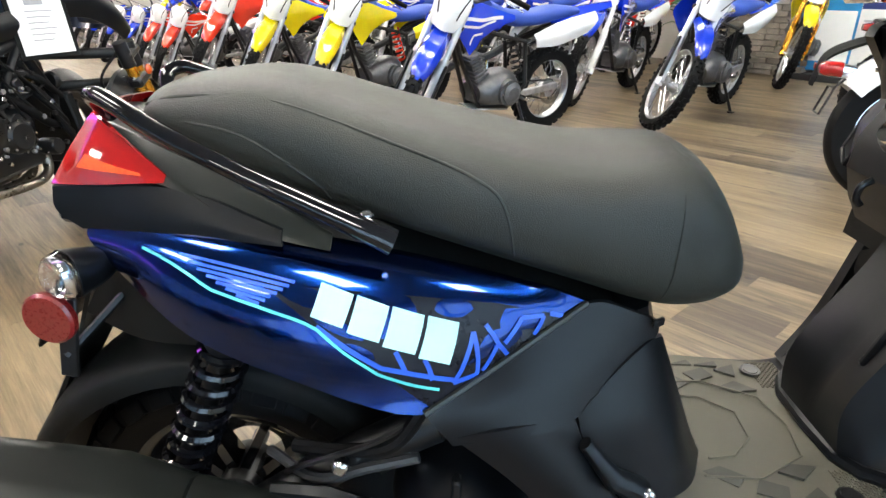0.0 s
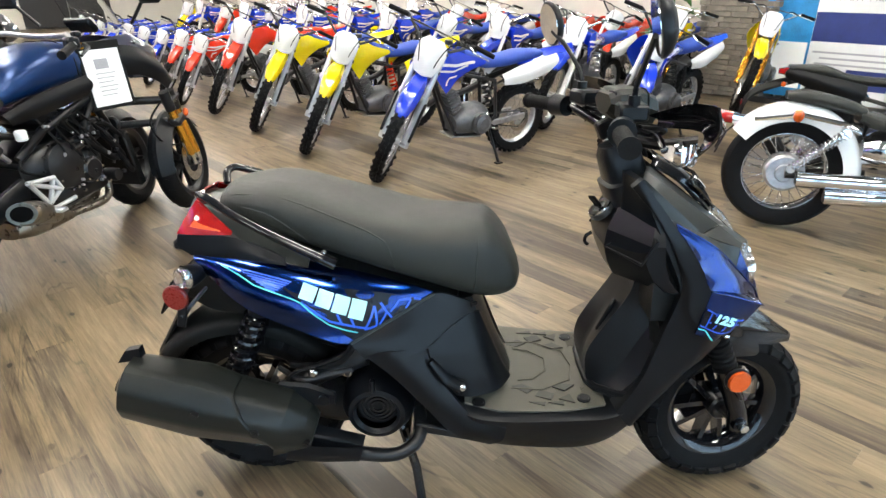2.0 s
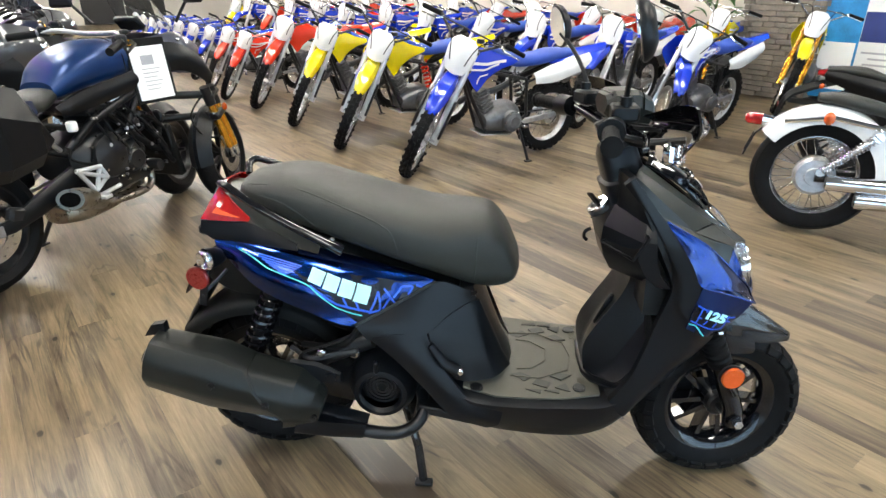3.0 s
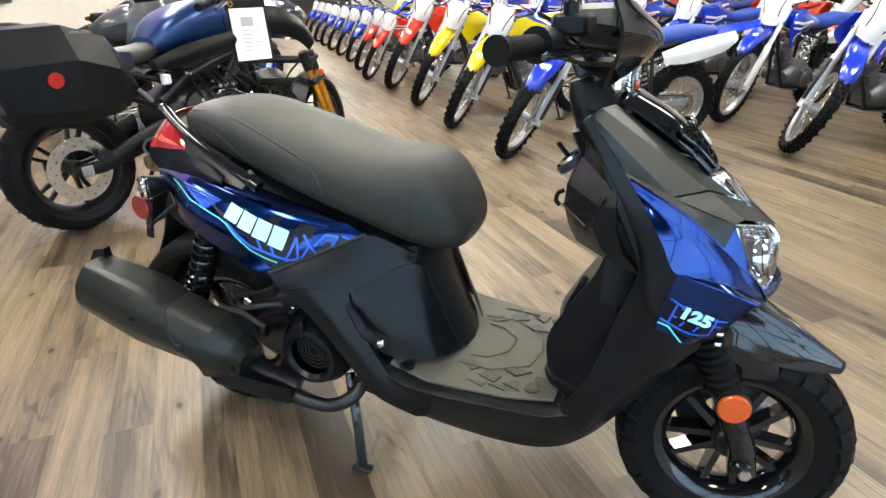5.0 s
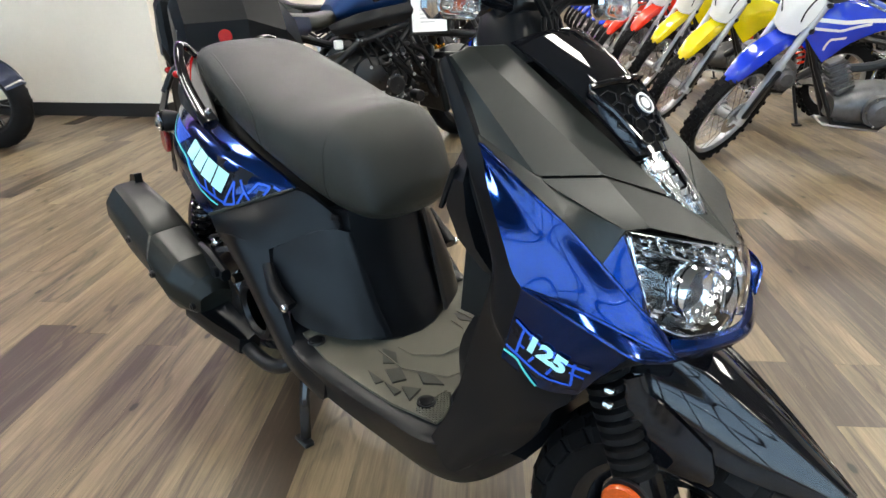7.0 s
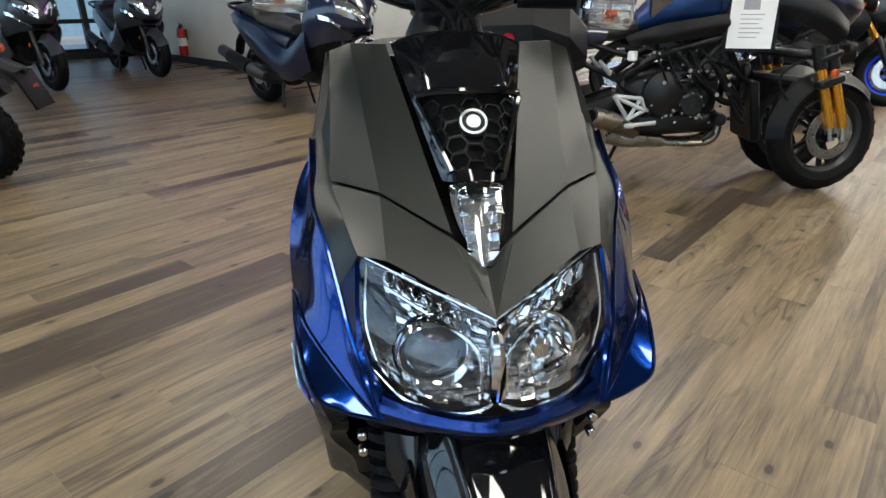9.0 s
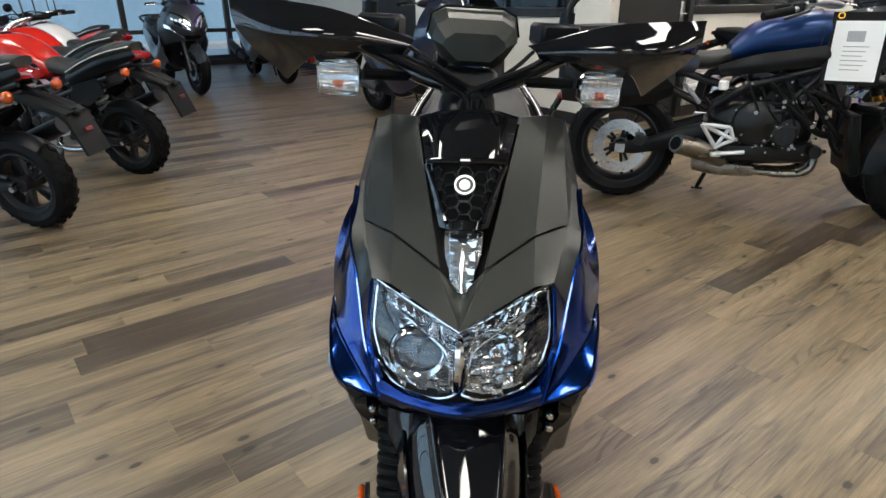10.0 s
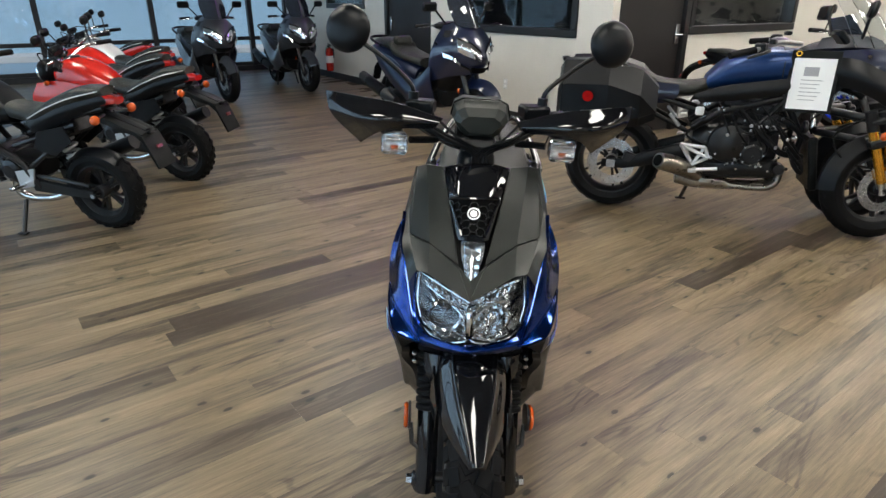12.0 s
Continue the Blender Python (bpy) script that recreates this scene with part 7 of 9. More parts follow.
# ---- street motorcycles ----
def plain_wheel(parent, name, c, R, w, turned=None, rim_mat=None, spokes=5, depth=0.35, disc_side=-1, disc_r=0.13, chunky=False):
    """A cast wheel with a road tyre."""
    m = Matrix.Translation(c) if turned is None else turned @ Matrix.Translation(c)
    h = R * depth
    prof = [(R - h, -w * 0.36), (R - h * 0.6, -w * 0.5), (R - h * 0.25, -w * 0.42), (R - h * 0.05, -w * 0.2), (R, 0), (R - h * 0.05, w * 0.2), (R - h * 0.25, w * 0.42), (R - h * 0.6, w * 0.5), (R - h, w * 0.36)]
    g, groove = lathe(prof, 48, closed=True), Geo()
    for i in range(26):
        for s in (-1, 1):
            groove.join(box((0, 0, 0), (0.028, w * 0.34, 0.008) if chunky else (0.012, w * 0.3, 0.0024), bev=0).move(pose(0, 0, 0, 0, 0, 35 * s)).move(pose(0, 0, 0, -22 * s, 0, 0)).move(Matrix.Translation((0, w * 0.2 * s, R - h * 0.045))).move(Matrix.Rotation(math.tau * (i + 0.25 * s) / 26, 4, "Y")))
    t = part(name, g.move(m), M_RUBBER, parent)
    tagged(part("tread", groove.move(m), M_RUBBER, t), kind="stuff")
    r = R - h
    rim = [(r + 0.008, -w * 0.38), (r - 0.012, -w * 0.3), (r - 0.018, 0), (r - 0.012, w * 0.3), (r + 0.008, w * 0.38), (r - 0.004, w * 0.38), (r - 0.026, w * 0.2), (r - 0.026, -w * 0.2), (r - 0.004, -w * 0.38)]
    part("rim", lathe(rim, 40, closed=True).move(m), rim_mat or M_METAL, t)
    part("hub", disc((0, 0, 0), 0.04, w * 1.05, 18, bev=0.005).join(disc((0, 0, 0), 0.012, w * 1.9, 10)).move(m), M_METAL, t)
    for i in range(spokes):
        for s in (-0.16, 0.16):
            sp = loft([[(0.035, -0.014, -0.009), (0.035, 0.014, -0.009), (0.035, 0.014, 0.009), (0.035, -0.014, 0.009)], [(r - 0.015, -0.012, -0.008), (r - 0.015, 0.012, -0.008), (r - 0.015, 0.012, 0.008), (r - 0.015, -0.012, 0.008)]])
            part("spoke", sp.move(m @ Matrix.Rotation(math.tau * i / spokes + s, 4, "Y")), rim_mat or M_METAL, t)
    y = (w * 0.5 + 0.01) * disc_side
    part("brake_disc", lathe([(disc_r * 0.6, y - 0.002), (disc_r, y - 0.002), (disc_r, y + 0.002), (disc_r * 0.6, y + 0.002)], 36, closed=True).move(m), M_STEEL, t, "bright steel brake disc")
    dots = Geo()
    for i in range(24):
        a = math.tau * i / 24
        dots.join(disc((disc_r * (0.74 + 0.14 * (i % 2)) * math.cos(a), y, disc_r * (0.74 + 0.14 * (i % 2)) * math.sin(a)), 0.004, 0.0052, 6))
    tagged(part("disc_holes", dots.move(m), M_METAL, t), "small holes round the brake disc", kind="stuff")
    return t


def engine_block(bk, x0, x1, z0, z1, w, material, seed=1):
    """Cases, covers, fins and bolts of an engine between x0 and x1."""
    rng = random.Random(seed)
    xm, zm, L, H = (x0 + x1) / 2, (z0 + z1) / 2, x1 - x0, z1 - z0
    e = part("engine", loft([rounded(x0, w * 0.7, z0 + H * 0.15, z0 + H * 0.6), rounded(x0 + L * 0.2, w, z0, z0 + H * 0.7), rounded(x0 + L * 0.65, w, z0, z0 + H * 0.75), rounded(x1, w * 0.75, z0 + H * 0.1, z0 + H * 0.6)], along=10), material, bk, "engine cases with covers and bolts")
    for s in (-1, 1):
        part("clutch_cover", lathe([(0.0005, -0.035), (H * 0.16, -0.035), (H * 0.2, -0.026), (H * 0.27, -0.018), (H * 0.29, 0)], 28).move(pose(x0 + L * 0.42, w * s, z0 + H * 0.38, 0, 0, 0 if s < 0 else 180)), material, e)
        part("side_cover", lathe([(0.0005, -0.03), (H * 0.12, -0.03), (H * 0.16, -0.012), (H * 0.17, 0)], 22).move(pose(x0 + L * 0.75, w * s * 0.95, z0 + H * 0.33, 0, 0, 0 if s < 0 else 180)), material, e)
        for i in range(12):
            a = math.tau * i / 12
            part("bolt", disc((x0 + L * 0.42 + H * 0.31 * math.cos(a), (w + 0.006) * s, z0 + H * 0.38 + H * 0.31 * math.sin(a)), 0.006, 0.012, 6), M_STEEL if i % 2 else M_METAL, e)
    part("cylinder", loft([[(x0 + L * 0.45, -w * 0.8, z0 + H * 0.6), (x0 + L * 0.85, -w * 0.8, z0 + H * 0.5), (x0 + L * 0.85, w * 0.8, z0 + H * 0.5), (x0 + L * 0.45, w * 0.8, z0 + H * 0.6)], [(x0 + L * 0.6, -w * 0.8, z1), (x0 + L, -w * 0.8, z1 - H * 0.08), (x0 + L, w * 0.8, z1 - H * 0.08), (x0 + L * 0.6, w * 0.8, z1)]]), material, e)
    for k in range(4):
        part("fin", box((x0 + L * (0.66 + 0.04 * k), 0, z0 + H * (0.62 + 0.085 * k)), (L * 0.42, w * 1.75, 0.012), (0, 14, 0), 0.002), material, e)
    for i in range(6):
        a, b = rng.uniform(x0, x1), rng.uniform(z0 + H * 0.5, z1)
        part("hose", tube([(a, -w * 0.9, b), (a + rng.uniform(-0.1, 0.1), -w * 1.05, b - 0.06), (a + rng.uniform(-0.15, 0.15), -w * 0.95, b - 0.14)], 0.008, 6, 10), M_RUBBER, e)
    return e


def naked_bike(label, body, m, L=1.40, R=0.305, wf=0.115, wr=0.165, seat_h=0.82, steer=10, rim=None, fork=None, fairing=False, group="street motorcycles", second=None, bag=False, small=False, name="street_motorcycle"):
    """A street bike on its side stand, facing x, with its rear wheel standing at the origin."""
    bk = thing(name, label, "motorcycle", m, group)
    second = second or M_SATIN
    H = seat_h
    S = steer_pose((L - 0.5, 0, H), 25, steer)
    plain_wheel(bk, "rear_wheel", (0, 0, R), R, wr, rim_mat=rim, disc_r=0.1 if small else 0.12, chunky=small)
    plain_wheel(bk, "front_wheel", (L, 0, R), R, wf, S, rim_mat=rim, disc_r=0.11 if small else 0.15, chunky=small)
    top = (L - 0.46 if not small else L - 0.36, H + 0.16)
    for s in (-1, 1):
        y = 0.1 * s if not small else 0.085 * s
        part("fork_leg", tube([(L, y, R - 0.02), (L - 0.18, y, R + 0.3)], 0.027, 12).move(S), M_METAL, bk)
        part("fork_tube", tube([(L - 0.16, y, R + 0.26), (top[0], y, top[1])], 0.022, 12).move(S), fork or M_METAL, bk)
        part("fork_cap", disc((top[0] - 0.002, y, top[1] + 0.008), 0.024, 0.02, 12, "z").move(S), M_STEEL, bk)
    part("fork_clamp", box((top[0] + 0.01, 0, top[1] - 0.02), (0.06, 0.25, 0.03), (0, -25, 0), 0.008).join(box((top[0] + 0.09, 0, top[1] - 0.17), (0.06, 0.25, 0.03), (0, -25, 0), 0.008)).move(S), M_METAL, bk)
    arc = [[(L + (R + 0.025 - abs(yy) * 1.2) * math.cos(radians(a)), yy, R + (R + 0.025 - abs(yy) * 1.2) * math.sin(radians(a))) for a in range(35, 166, 13)] for yy in (-0.07, -0.05, 0, 0.05, 0.07)]
    part("front_fender", Skin(arc).geo(0.004, 16, 9, (0, 0, -1)).move(S), second if not small else M_SATIN, bk)
    bar = [(top[0] - 0.16, -0.38, top[1] + 0.06), (top[0] - 0.08, -0.2, top[1] + 0.08), (top[0], -0.08, top[1] + 0.03), (top[0], 0.08, top[1] + 0.03), (top[0] - 0.08, 0.2, top[1] + 0.08), (top[0] - 0.16, 0.38, top[1] + 0.06)]
    part("handlebar", tube(bar, 0.012, 8, 24).move(S), M_METAL if not small else M_STEEL, bk)
    for s in (-1, 1):
        part("grip", tube([(top[0] - 0.105, 0.26 * s, top[1] + 0.075), (top[0] - 0.16, 0.385 * s, top[1] + 0.06)], 0.018, 10).move(S), M_RUBBER, bk)
        part("lever", tube([(top[0] - 0.05, 0.22 * s, top[1] + 0.07), (top[0] - 0.03, 0.27 * s, top[1] + 0.06), (top[0] - 0.09, 0.38 * s, top[1] + 0.05)], [0.01, 0.007, 0.005], 6).move(S), M_STEEL, bk)
        part("mirror_stem", tube([(top[0] - 0.09, 0.22 * s, top[1] + 0.08), (top[0] - 0.06, 0.28 * s, top[1] + 0.22)], 0.006, 6).move(S), M_METAL, bk)
        part("mirror", loft([rounded(-0.012, 0.03, -0.02, 0.02, 12), rounded(0.0, 0.055, -0.035, 0.035, 12), rounded(0.012, 0.05, -0.03, 0.03, 12)], along=6).move(pose(top[0] - 0.05, 0.31 * s, top[1] + 0.24)).move(S), M_SATIN, bk)
        part("signal", ball((top[0] + 0.1, 0.17 * s, top[1] - 0.1), (0.022, 0.03, 0.018), 8, 10).move(S), M_AMBER, bk, "amber turn signal")
        sx, sy, sz, sr = (-0.2, 0.15, H - 0.01, 0.031) if small else (-0.22, 0.13, H - 0.07, 0.022)
        sg = part("rear_signal", ball((sx, sy * s, sz), (sr * 0.8, sr, sr * 0.9), 10, 14), M_AMBER, bk, "amber turn signal")
        part("signal_stalk", tube([(sx + 0.03, 0.04 * s, sz + 0.005), (sx + 0.004, (sy - 0.01) * s, sz)], 0.008, 6), M_METAL, sg)
        part("cable", tube([(top[0] - 0.06, 0.2 * s, top[1] + 0.08), (top[0] + 0.12, 0.12 * s, top[1] + 0.1), (top[0] + 0.12, 0.04 * s, top[1] - 0.1)], 0.005, 5, 12).move(S), M_RUBBER, bk)
    # headlight or fairing
    if fairing:
        fr = Skin([[(L - 0.52, -0.2, H + 0.20), (L - 0.28, -0.17, H + 0.24), (L - 0.08, 0, H + 0.20), (L - 0.28, 0.17, H + 0.24), (L - 0.52, 0.2, H + 0.20)], [(L - 0.56, -0.24, H + 0.02), (L - 0.22, -0.19, H + 0.06), (L - 0.0, 0, H + 0.03), (L - 0.22, 0.19, H + 0.06), (L - 0.56, 0.24, H + 0.02)], [(L - 0.62, -0.23, H - 0.22), (L - 0.3, -0.17, H - 0.10), (L - 0.08, 0, H - 0.06), (L - 0.3, 0.17, H - 0.10), (L - 0.62, 0.23, H - 0.22)]])
        part("fairing", fr.geo(0.006, 26, 14, (-1, 0, 0)), body, bk)
        part("windscreen", Skin([[(L - 0.5, -0.14, H + 0.22), (L - 0.3, 0, H + 0.26), (L - 0.5, 0.14, H + 0.22)], [(L - 0.55, -0.1, H + 0.36), (L - 0.42, 0, H + 0.40), (L - 0.55, 0.1, H + 0.36)]]).geo(0.004, 12, 8, (-1, 0, 0)), M_TINT, bk, "smoked windscreen")
        part("headlight", box((L - 0.07, 0, H + 0.07), (0.08, 0.2, 0.06), (0, -20, 0), 0.02), M_MIRROR, bk)
    else:
        part("headlight", loft([rounded(-0.05, 0.05, -0.05, 0.05, 16), rounded(0.0, 0.085, -0.08, 0.085, 16), rounded(0.05, 0.09, -0.085, 0.09, 16), rounded(0.07, 0.07, -0.07, 0.07, 16)], along=10).move(pose(top[0] + 0.14, 0, top[1] - 0.06)).move(S), M_SATIN, bk)
        part("headlight_lens", disc((top[0] + 0.215, 0, top[1] - 0.06), 0.07, 0.012, 24, "x").move(S), M_MIRROR, bk)
        part("meter", box((top[0] + 0.06, 0, top[1] + 0.09), (0.05, 0.13, 0.07), (0, -35, 0), 0.012).move(S), M_SATIN, bk)
    # tank, covers, seat, tail
    t0 = 0.38 * L
    part("tank", loft([rounded(t0, 0.09, H - 0.08, H + 0.03, 24), rounded(t0 + 0.12, 0.14, H - 0.10, H + 0.12, 24), rounded(t0 + 0.28, 0.165, H - 0.10, H + 0.19, 24), rounded(t0 + 0.42, 0.15, H - 0.08, H + 0.18, 24), rounded(t0 + 0.50, 0.09, H - 0.04, H + 0.12, 24)], along=18), body, bk)
    part("fuel_cap", disc((t0 + 0.34, 0, H + 0.195), 0.035, 0.02, 18, "z"), M_METAL, bk)
    sh = Skin([[(t0 + 0.1, -0.15, H + 0.0), (t0 + 0.35, -0.19, H + 0.05), (t0 + 0.56, -0.2, H + 0.03)], [(t0 + 0.12, -0.16, H - 0.09), (t0 + 0.38, -0.22, H - 0.08), (t0 + 0.64, -0.21, H - 0.1)], [(t0 + 0.26, -0.16, H - 0.16), (t0 + 0.4, -0.19, H - 0.2), (t0 + 0.56, -0.19, H - 0.24)]])
    for g in (sh.geo(0.006, 14, 10), sh.geo(0.006, 14, 10).flipped()):
        part("shroud", g, body if small else second, bk)
    part("seat", loft([rounded(-0.2, 0.055, H + 0.10, H + 0.15, 20), rounded(-0.04, 0.105, H + 0.05, H + 0.145, 20), rounded(0.12, 0.125, H + 0.0, H + 0.09, 20), rounded(0.28, 0.12, H - 0.06, H + 0.025, 20), rounded(t0 + 0.05, 0.08, H - 0.05, H + 0.05, 20)] if small else [rounded(-0.2, 0.08, H + 0.02, H + 0.07, 20), rounded(0.02, 0.12, H - 0.01, H + 0.075, 20), rounded(0.2, 0.13, H - 0.05, H + 0.02, 20), rounded(t0 - 0.04, 0.115, H - 0.06, H + 0.005, 20), rounded(t0 + 0.08, 0.08, H - 0.04, H + 0.03, 20)], along=20), M_SEAT, bk)
    up1 = 0.05 if small else 0.0
    if small:
        tl = Skin([[(0.3, -0.105, H - 0.03), (0.05, -0.11, H + 0.05), (-0.2, -0.06, H + 0.105)], [(0.3, -0.12, H - 0.08), (0.05, -0.12, H + 0.01), (-0.22, -0.06, H + 0.075)], [(0.26, -0.10, H - 0.13), (0.05, -0.1, H - 0.04), (-0.2, -0.05, H + 0.045)]])
    else:
        tl = Skin([[(0.3, -0.13, H - 0.05), (0.05, -0.13, H), (-0.2, -0.07, H + 0.045)], [(0.3, -0.15, H - 0.13), (0.05, -0.15, H - 0.06), (-0.22, -0.07, H + 0.01)], [(0.26, -0.12, H - 0.19), (0.05, -0.11, H - 0.13), (-0.2, -0.05, H - 0.03)]])
    for g in (tl.geo(0.006, 14, 8), tl.geo(0.006, 14, 8).flipped()):
        part("tail_panel", g, second, bk)
    part("tail_light", loft([rounded(-0.26, 0.04, H + up1, H + 0.04 + up1, 12), rounded(-0.18, 0.07, H - 0.015 + up1, H + 0.055 + up1, 12)]), M_REDLENS, bk, "red tail light")
    if small:
        ph = part("plate_holder", loft([rounded(-0.08, 0.05, H - 0.05, H + 0.02, 14, 4), rounded(-0.2, 0.062, H - 0.075, H - 0.02, 14, 4), rounded(-0.30, 0.082, H - 0.10, H - 0.055, 14, 4), rounded(-0.41, 0.07, H - 0.135, H - 0.10, 14, 4)]), M_MATTE, bk, "black boxy plate holder")
        part("holder_rib", loft([rounded(-0.12, 0.02, H - 0.03, H + 0.012, 8, 4), rounded(-0.28, 0.03, H - 0.09, H - 0.04, 8, 4), rounded(-0.40, 0.024, H - 0.13, H - 0.088, 8, 4)]), M_SATIN, ph)
        part("plate_bracket", prism([(-0.385, H - 0.10), (-0.41, H - 0.115), (-0.485, H - 0.30), (-0.47, H - 0.305)], -0.075, 0.075).join(prism([(-0.30, H - 0.085), (-0.40, H - 0.11), (-0.43, H - 0.2)], -0.05, -0.044)).join(prism([(-0.30, H - 0.085), (-0.40, H - 0.11), (-0.43, H - 0.2)], 0.044, 0.05)), M_MATTE, ph)
        part("plate_lamp", box((-0.42, 0, H - 0.105), (0.03, 0.05, 0.022), (0, 20, 0), 0.005), M_SATIN, ph)
        part("rear_reflector", box((-0.455, 0.0, H - 0.185), (0.01, 0.05, 0.022), (0, 22, 0), 0.004), M_REDREFL, ph, "small red reflector")
        for q in (-1, 1):
            part("seat_piping", tube([(0.28, 0.128 * q, H - 0.025), (0.12, 0.136 * q, H + 0.045), (-0.04, 0.117 * q, H + 0.1), (-0.19, 0.066 * q, H + 0.13)], 0.0035, 6, 16), M_WHITE, bk, "pale seat piping")
            part("seat_rail", tube([(0.34, 0.09 * q, H - 0.12), (0.1, 0.095 * q, H - 0.03), (-0.18, 0.05 * q, H + 0.03)], 0.014, 8), M_METAL, bk)
        part("wiring_box", box((0.12, 0, H - 0.10), (0.2, 0.15, 0.1), (0, 18, 0), 0.015).join(box((0.27, 0, H - 0.2), (0.12, 0.17, 0.16), (0, 10, 0), 0.02)), M_METAL, bk)
        for k in range(4):
            part("hose", tube([(0.34, -0.1 - 0.01 * k, H - 0.10 - 0.02 * k), (0.22, -0.13, H - 0.20 - 0.03 * k), (0.3, -0.12, R + 0.12 - 0.01 * k)], 0.006 + 0.001 * k, 6, 12), M_RUBBER, bk)
    else:
        mg = Skin([[(-0.1, -0.06, H - 0.03), (-0.28, -0.06, H - 0.09), (-0.42, -0.065, H - 0.17), (-0.47, -0.06, H - 0.33)], [(-0.1, 0, H - 0.0), (-0.29, 0, H - 0.05), (-0.44, 0, H - 0.14), (-0.49, 0, H - 0.32)], [(-0.1, 0.06, H - 0.03), (-0.28, 0.06, H - 0.09), (-0.42, 0.065, H - 0.17), (-0.47, 0.06, H - 0.33)]])
        part("plate_holder", mg.geo(0.02, 16, 8, (0, 0, -1)), M_MATTE, bk)
        part("rear_reflector", disc((-0.475, 0.0, H - 0.22), 0.022, 0.01, 16, (0, 25, -90)), M_REDREFL, bk)
    hugger = [[((R + 0.02) * math.cos(radians(a)), yy, R + (R + 0.02 - abs(yy) * 0.6) * math.sin(radians(a))) for a in range(50, 141 if small else 115, 13)] for yy in (-wr * 0.5, 0, wr * 0.5)]
    part("hugger", Skin(hugger).geo(0.004, 14, 7, (0, 0, -1)), M_SATIN, bk)
    # chassis
    fr = Geo()
    for s in (-1, 1):
        fr.join(tube([(L - 0.48, 0.04 * s, H + 0.05), (t0 + 0.25, 0.13 * s, H - 0.12), (t0 - 0.05, 0.14 * s, H - 0.3), (t0 - 0.1, 0.12 * s, R + 0.03)], 0.022, 8))
        fr.join(tube([(L - 0.46, 0.04 * s, H - 0.08), (L - 0.52, 0.1 * s, H - 0.3), (L - 0.55, 0.1 * s, R + 0.05)], 0.018, 8))
        fr.join(tube([(t0, 0.12 * s, H - 0.2), (0.0, 0.09 * s, H - 0.06)], 0.014, 8))
        fr.join(tube([(t0 - 0.06, 0.12 * s, H - 0.34), (0.04, 0.1 * s, H - 0.1)], 0.014, 8))
    part("frame", fr, M_METAL if not small else M_METAL, bk)
    engine_block(bk, t0 - 0.08, L - 0.48, R - 0.06 if not small else R + 0.04, H - 0.1 if not small else H - 0.2, 0.16 if not small else 0.12, M_METAL)
    for s in (-1, 1):
        part("swing_arm", loft([rounded(0.0, 0.018, R - 0.03, R + 0.03, 8, yc=(wr / 2 + 0.03) * s), rounded(t0 - 0.06, 0.026, R + 0.0, R + 0.09, 8, yc=0.11 * s)]), M_METAL, bk)
        part("footpeg", box((t0 - 0.02, 0.2 * s, R + 0.06), (0.03, 0.1, 0.02), bev=0.004), M_STEEL, bk)
        part("peg_bracket", prism([(t0 - 0.12, R + 0.16), (t0 + 0.02, R + 0.14), (t0 + 0.02, R + 0.03), (t0 - 0.08, R + 0.05)], 0.145 * s - 0.006, 0.145 * s + 0.006), M_SILVER if small else M_ALLOY, bk, "bright peg bracket")
        if small:
            part("side_cover", prism([(0.05, H - 0.06), (0.24, H - 0.10), (0.30, H - 0.20), (0.16, H - 0.24), (0.02, H - 0.15)], 0.13 * s - 0.004, 0.13 * s + 0.004), M_SATIN, bk)
            part("chain_guard", tube([(0.02, 0.10 * s, R + 0.055), (0.16, 0.115 * s, R + 0.085), (t0 - 0.1, 0.12 * s, R + 0.11)], 0.012, 8, 10), M_METAL, bk)
            part("axle_nut", disc((0, 0.115 * s, R), 0.016, 0.02, 6), M_STEEL, bk)
    part("shock", coil((0.2, 0, R + 0.12), (0.32, 0, H - 0.1), 0.035, 0.008, 7, 5, 10) if not small else coil((0.13, 0, R + 0.10), (0.22, 0, H - 0.06), 0.042, 0.009, 8, 6, 12), M_STEEL if not small else M_SILVER, bk, "bright coil shock")
    part("exhaust", tube([(L - 0.5, -0.05, R + 0.1), (L - 0.46, -0.06, R - 0.1), (t0 + 0.1, -0.1, R - 0.14), (t0 - 0.1, -0.14, R - 0.08)], 0.024, 10, 20), M_STEEL, bk)
    part("silencer", tube([(t0 - 0.06, -0.15, R - 0.08), (t0 - 0.24, -0.19, R + 0.02), (t0 - 0.34, -0.2, R + 0.06)], [0.04, 0.062, 0.05], 16, 8, flat=0.8) if not small else tube([(t0 - 0.1, -0.14, R + 0.02), (0.1, -0.16, R + 0.16), (-0.14, -0.17, R + 0.26)], [0.03, 0.05, 0.045], 14, 8), M_STEEL if not small else M_METAL, bk)
    part("side_stand", tube([(t0 + 0.05, 0.12, R - 0.06), (t0 + 0.0, 0.25, 0.03)], 0.013, 8).join(box((t0, 0.255, 0.03), (0.06, 0.035, 0.012), bev=0.003)), M_METAL, bk)
    return bk


def mini(label, body, x, y, deg, second=None):
    return naked_bike(label, body, pose(x, y, 0, 0, 0, deg) @ pose(0, 0, 0, -5, 0, 0), L=1.2, R=0.252, wf=0.115, wr=0.13, seat_h=0.74, small=True, group="mini motorcycles", second=second or body, name="mini_motorcycle", steer=14)


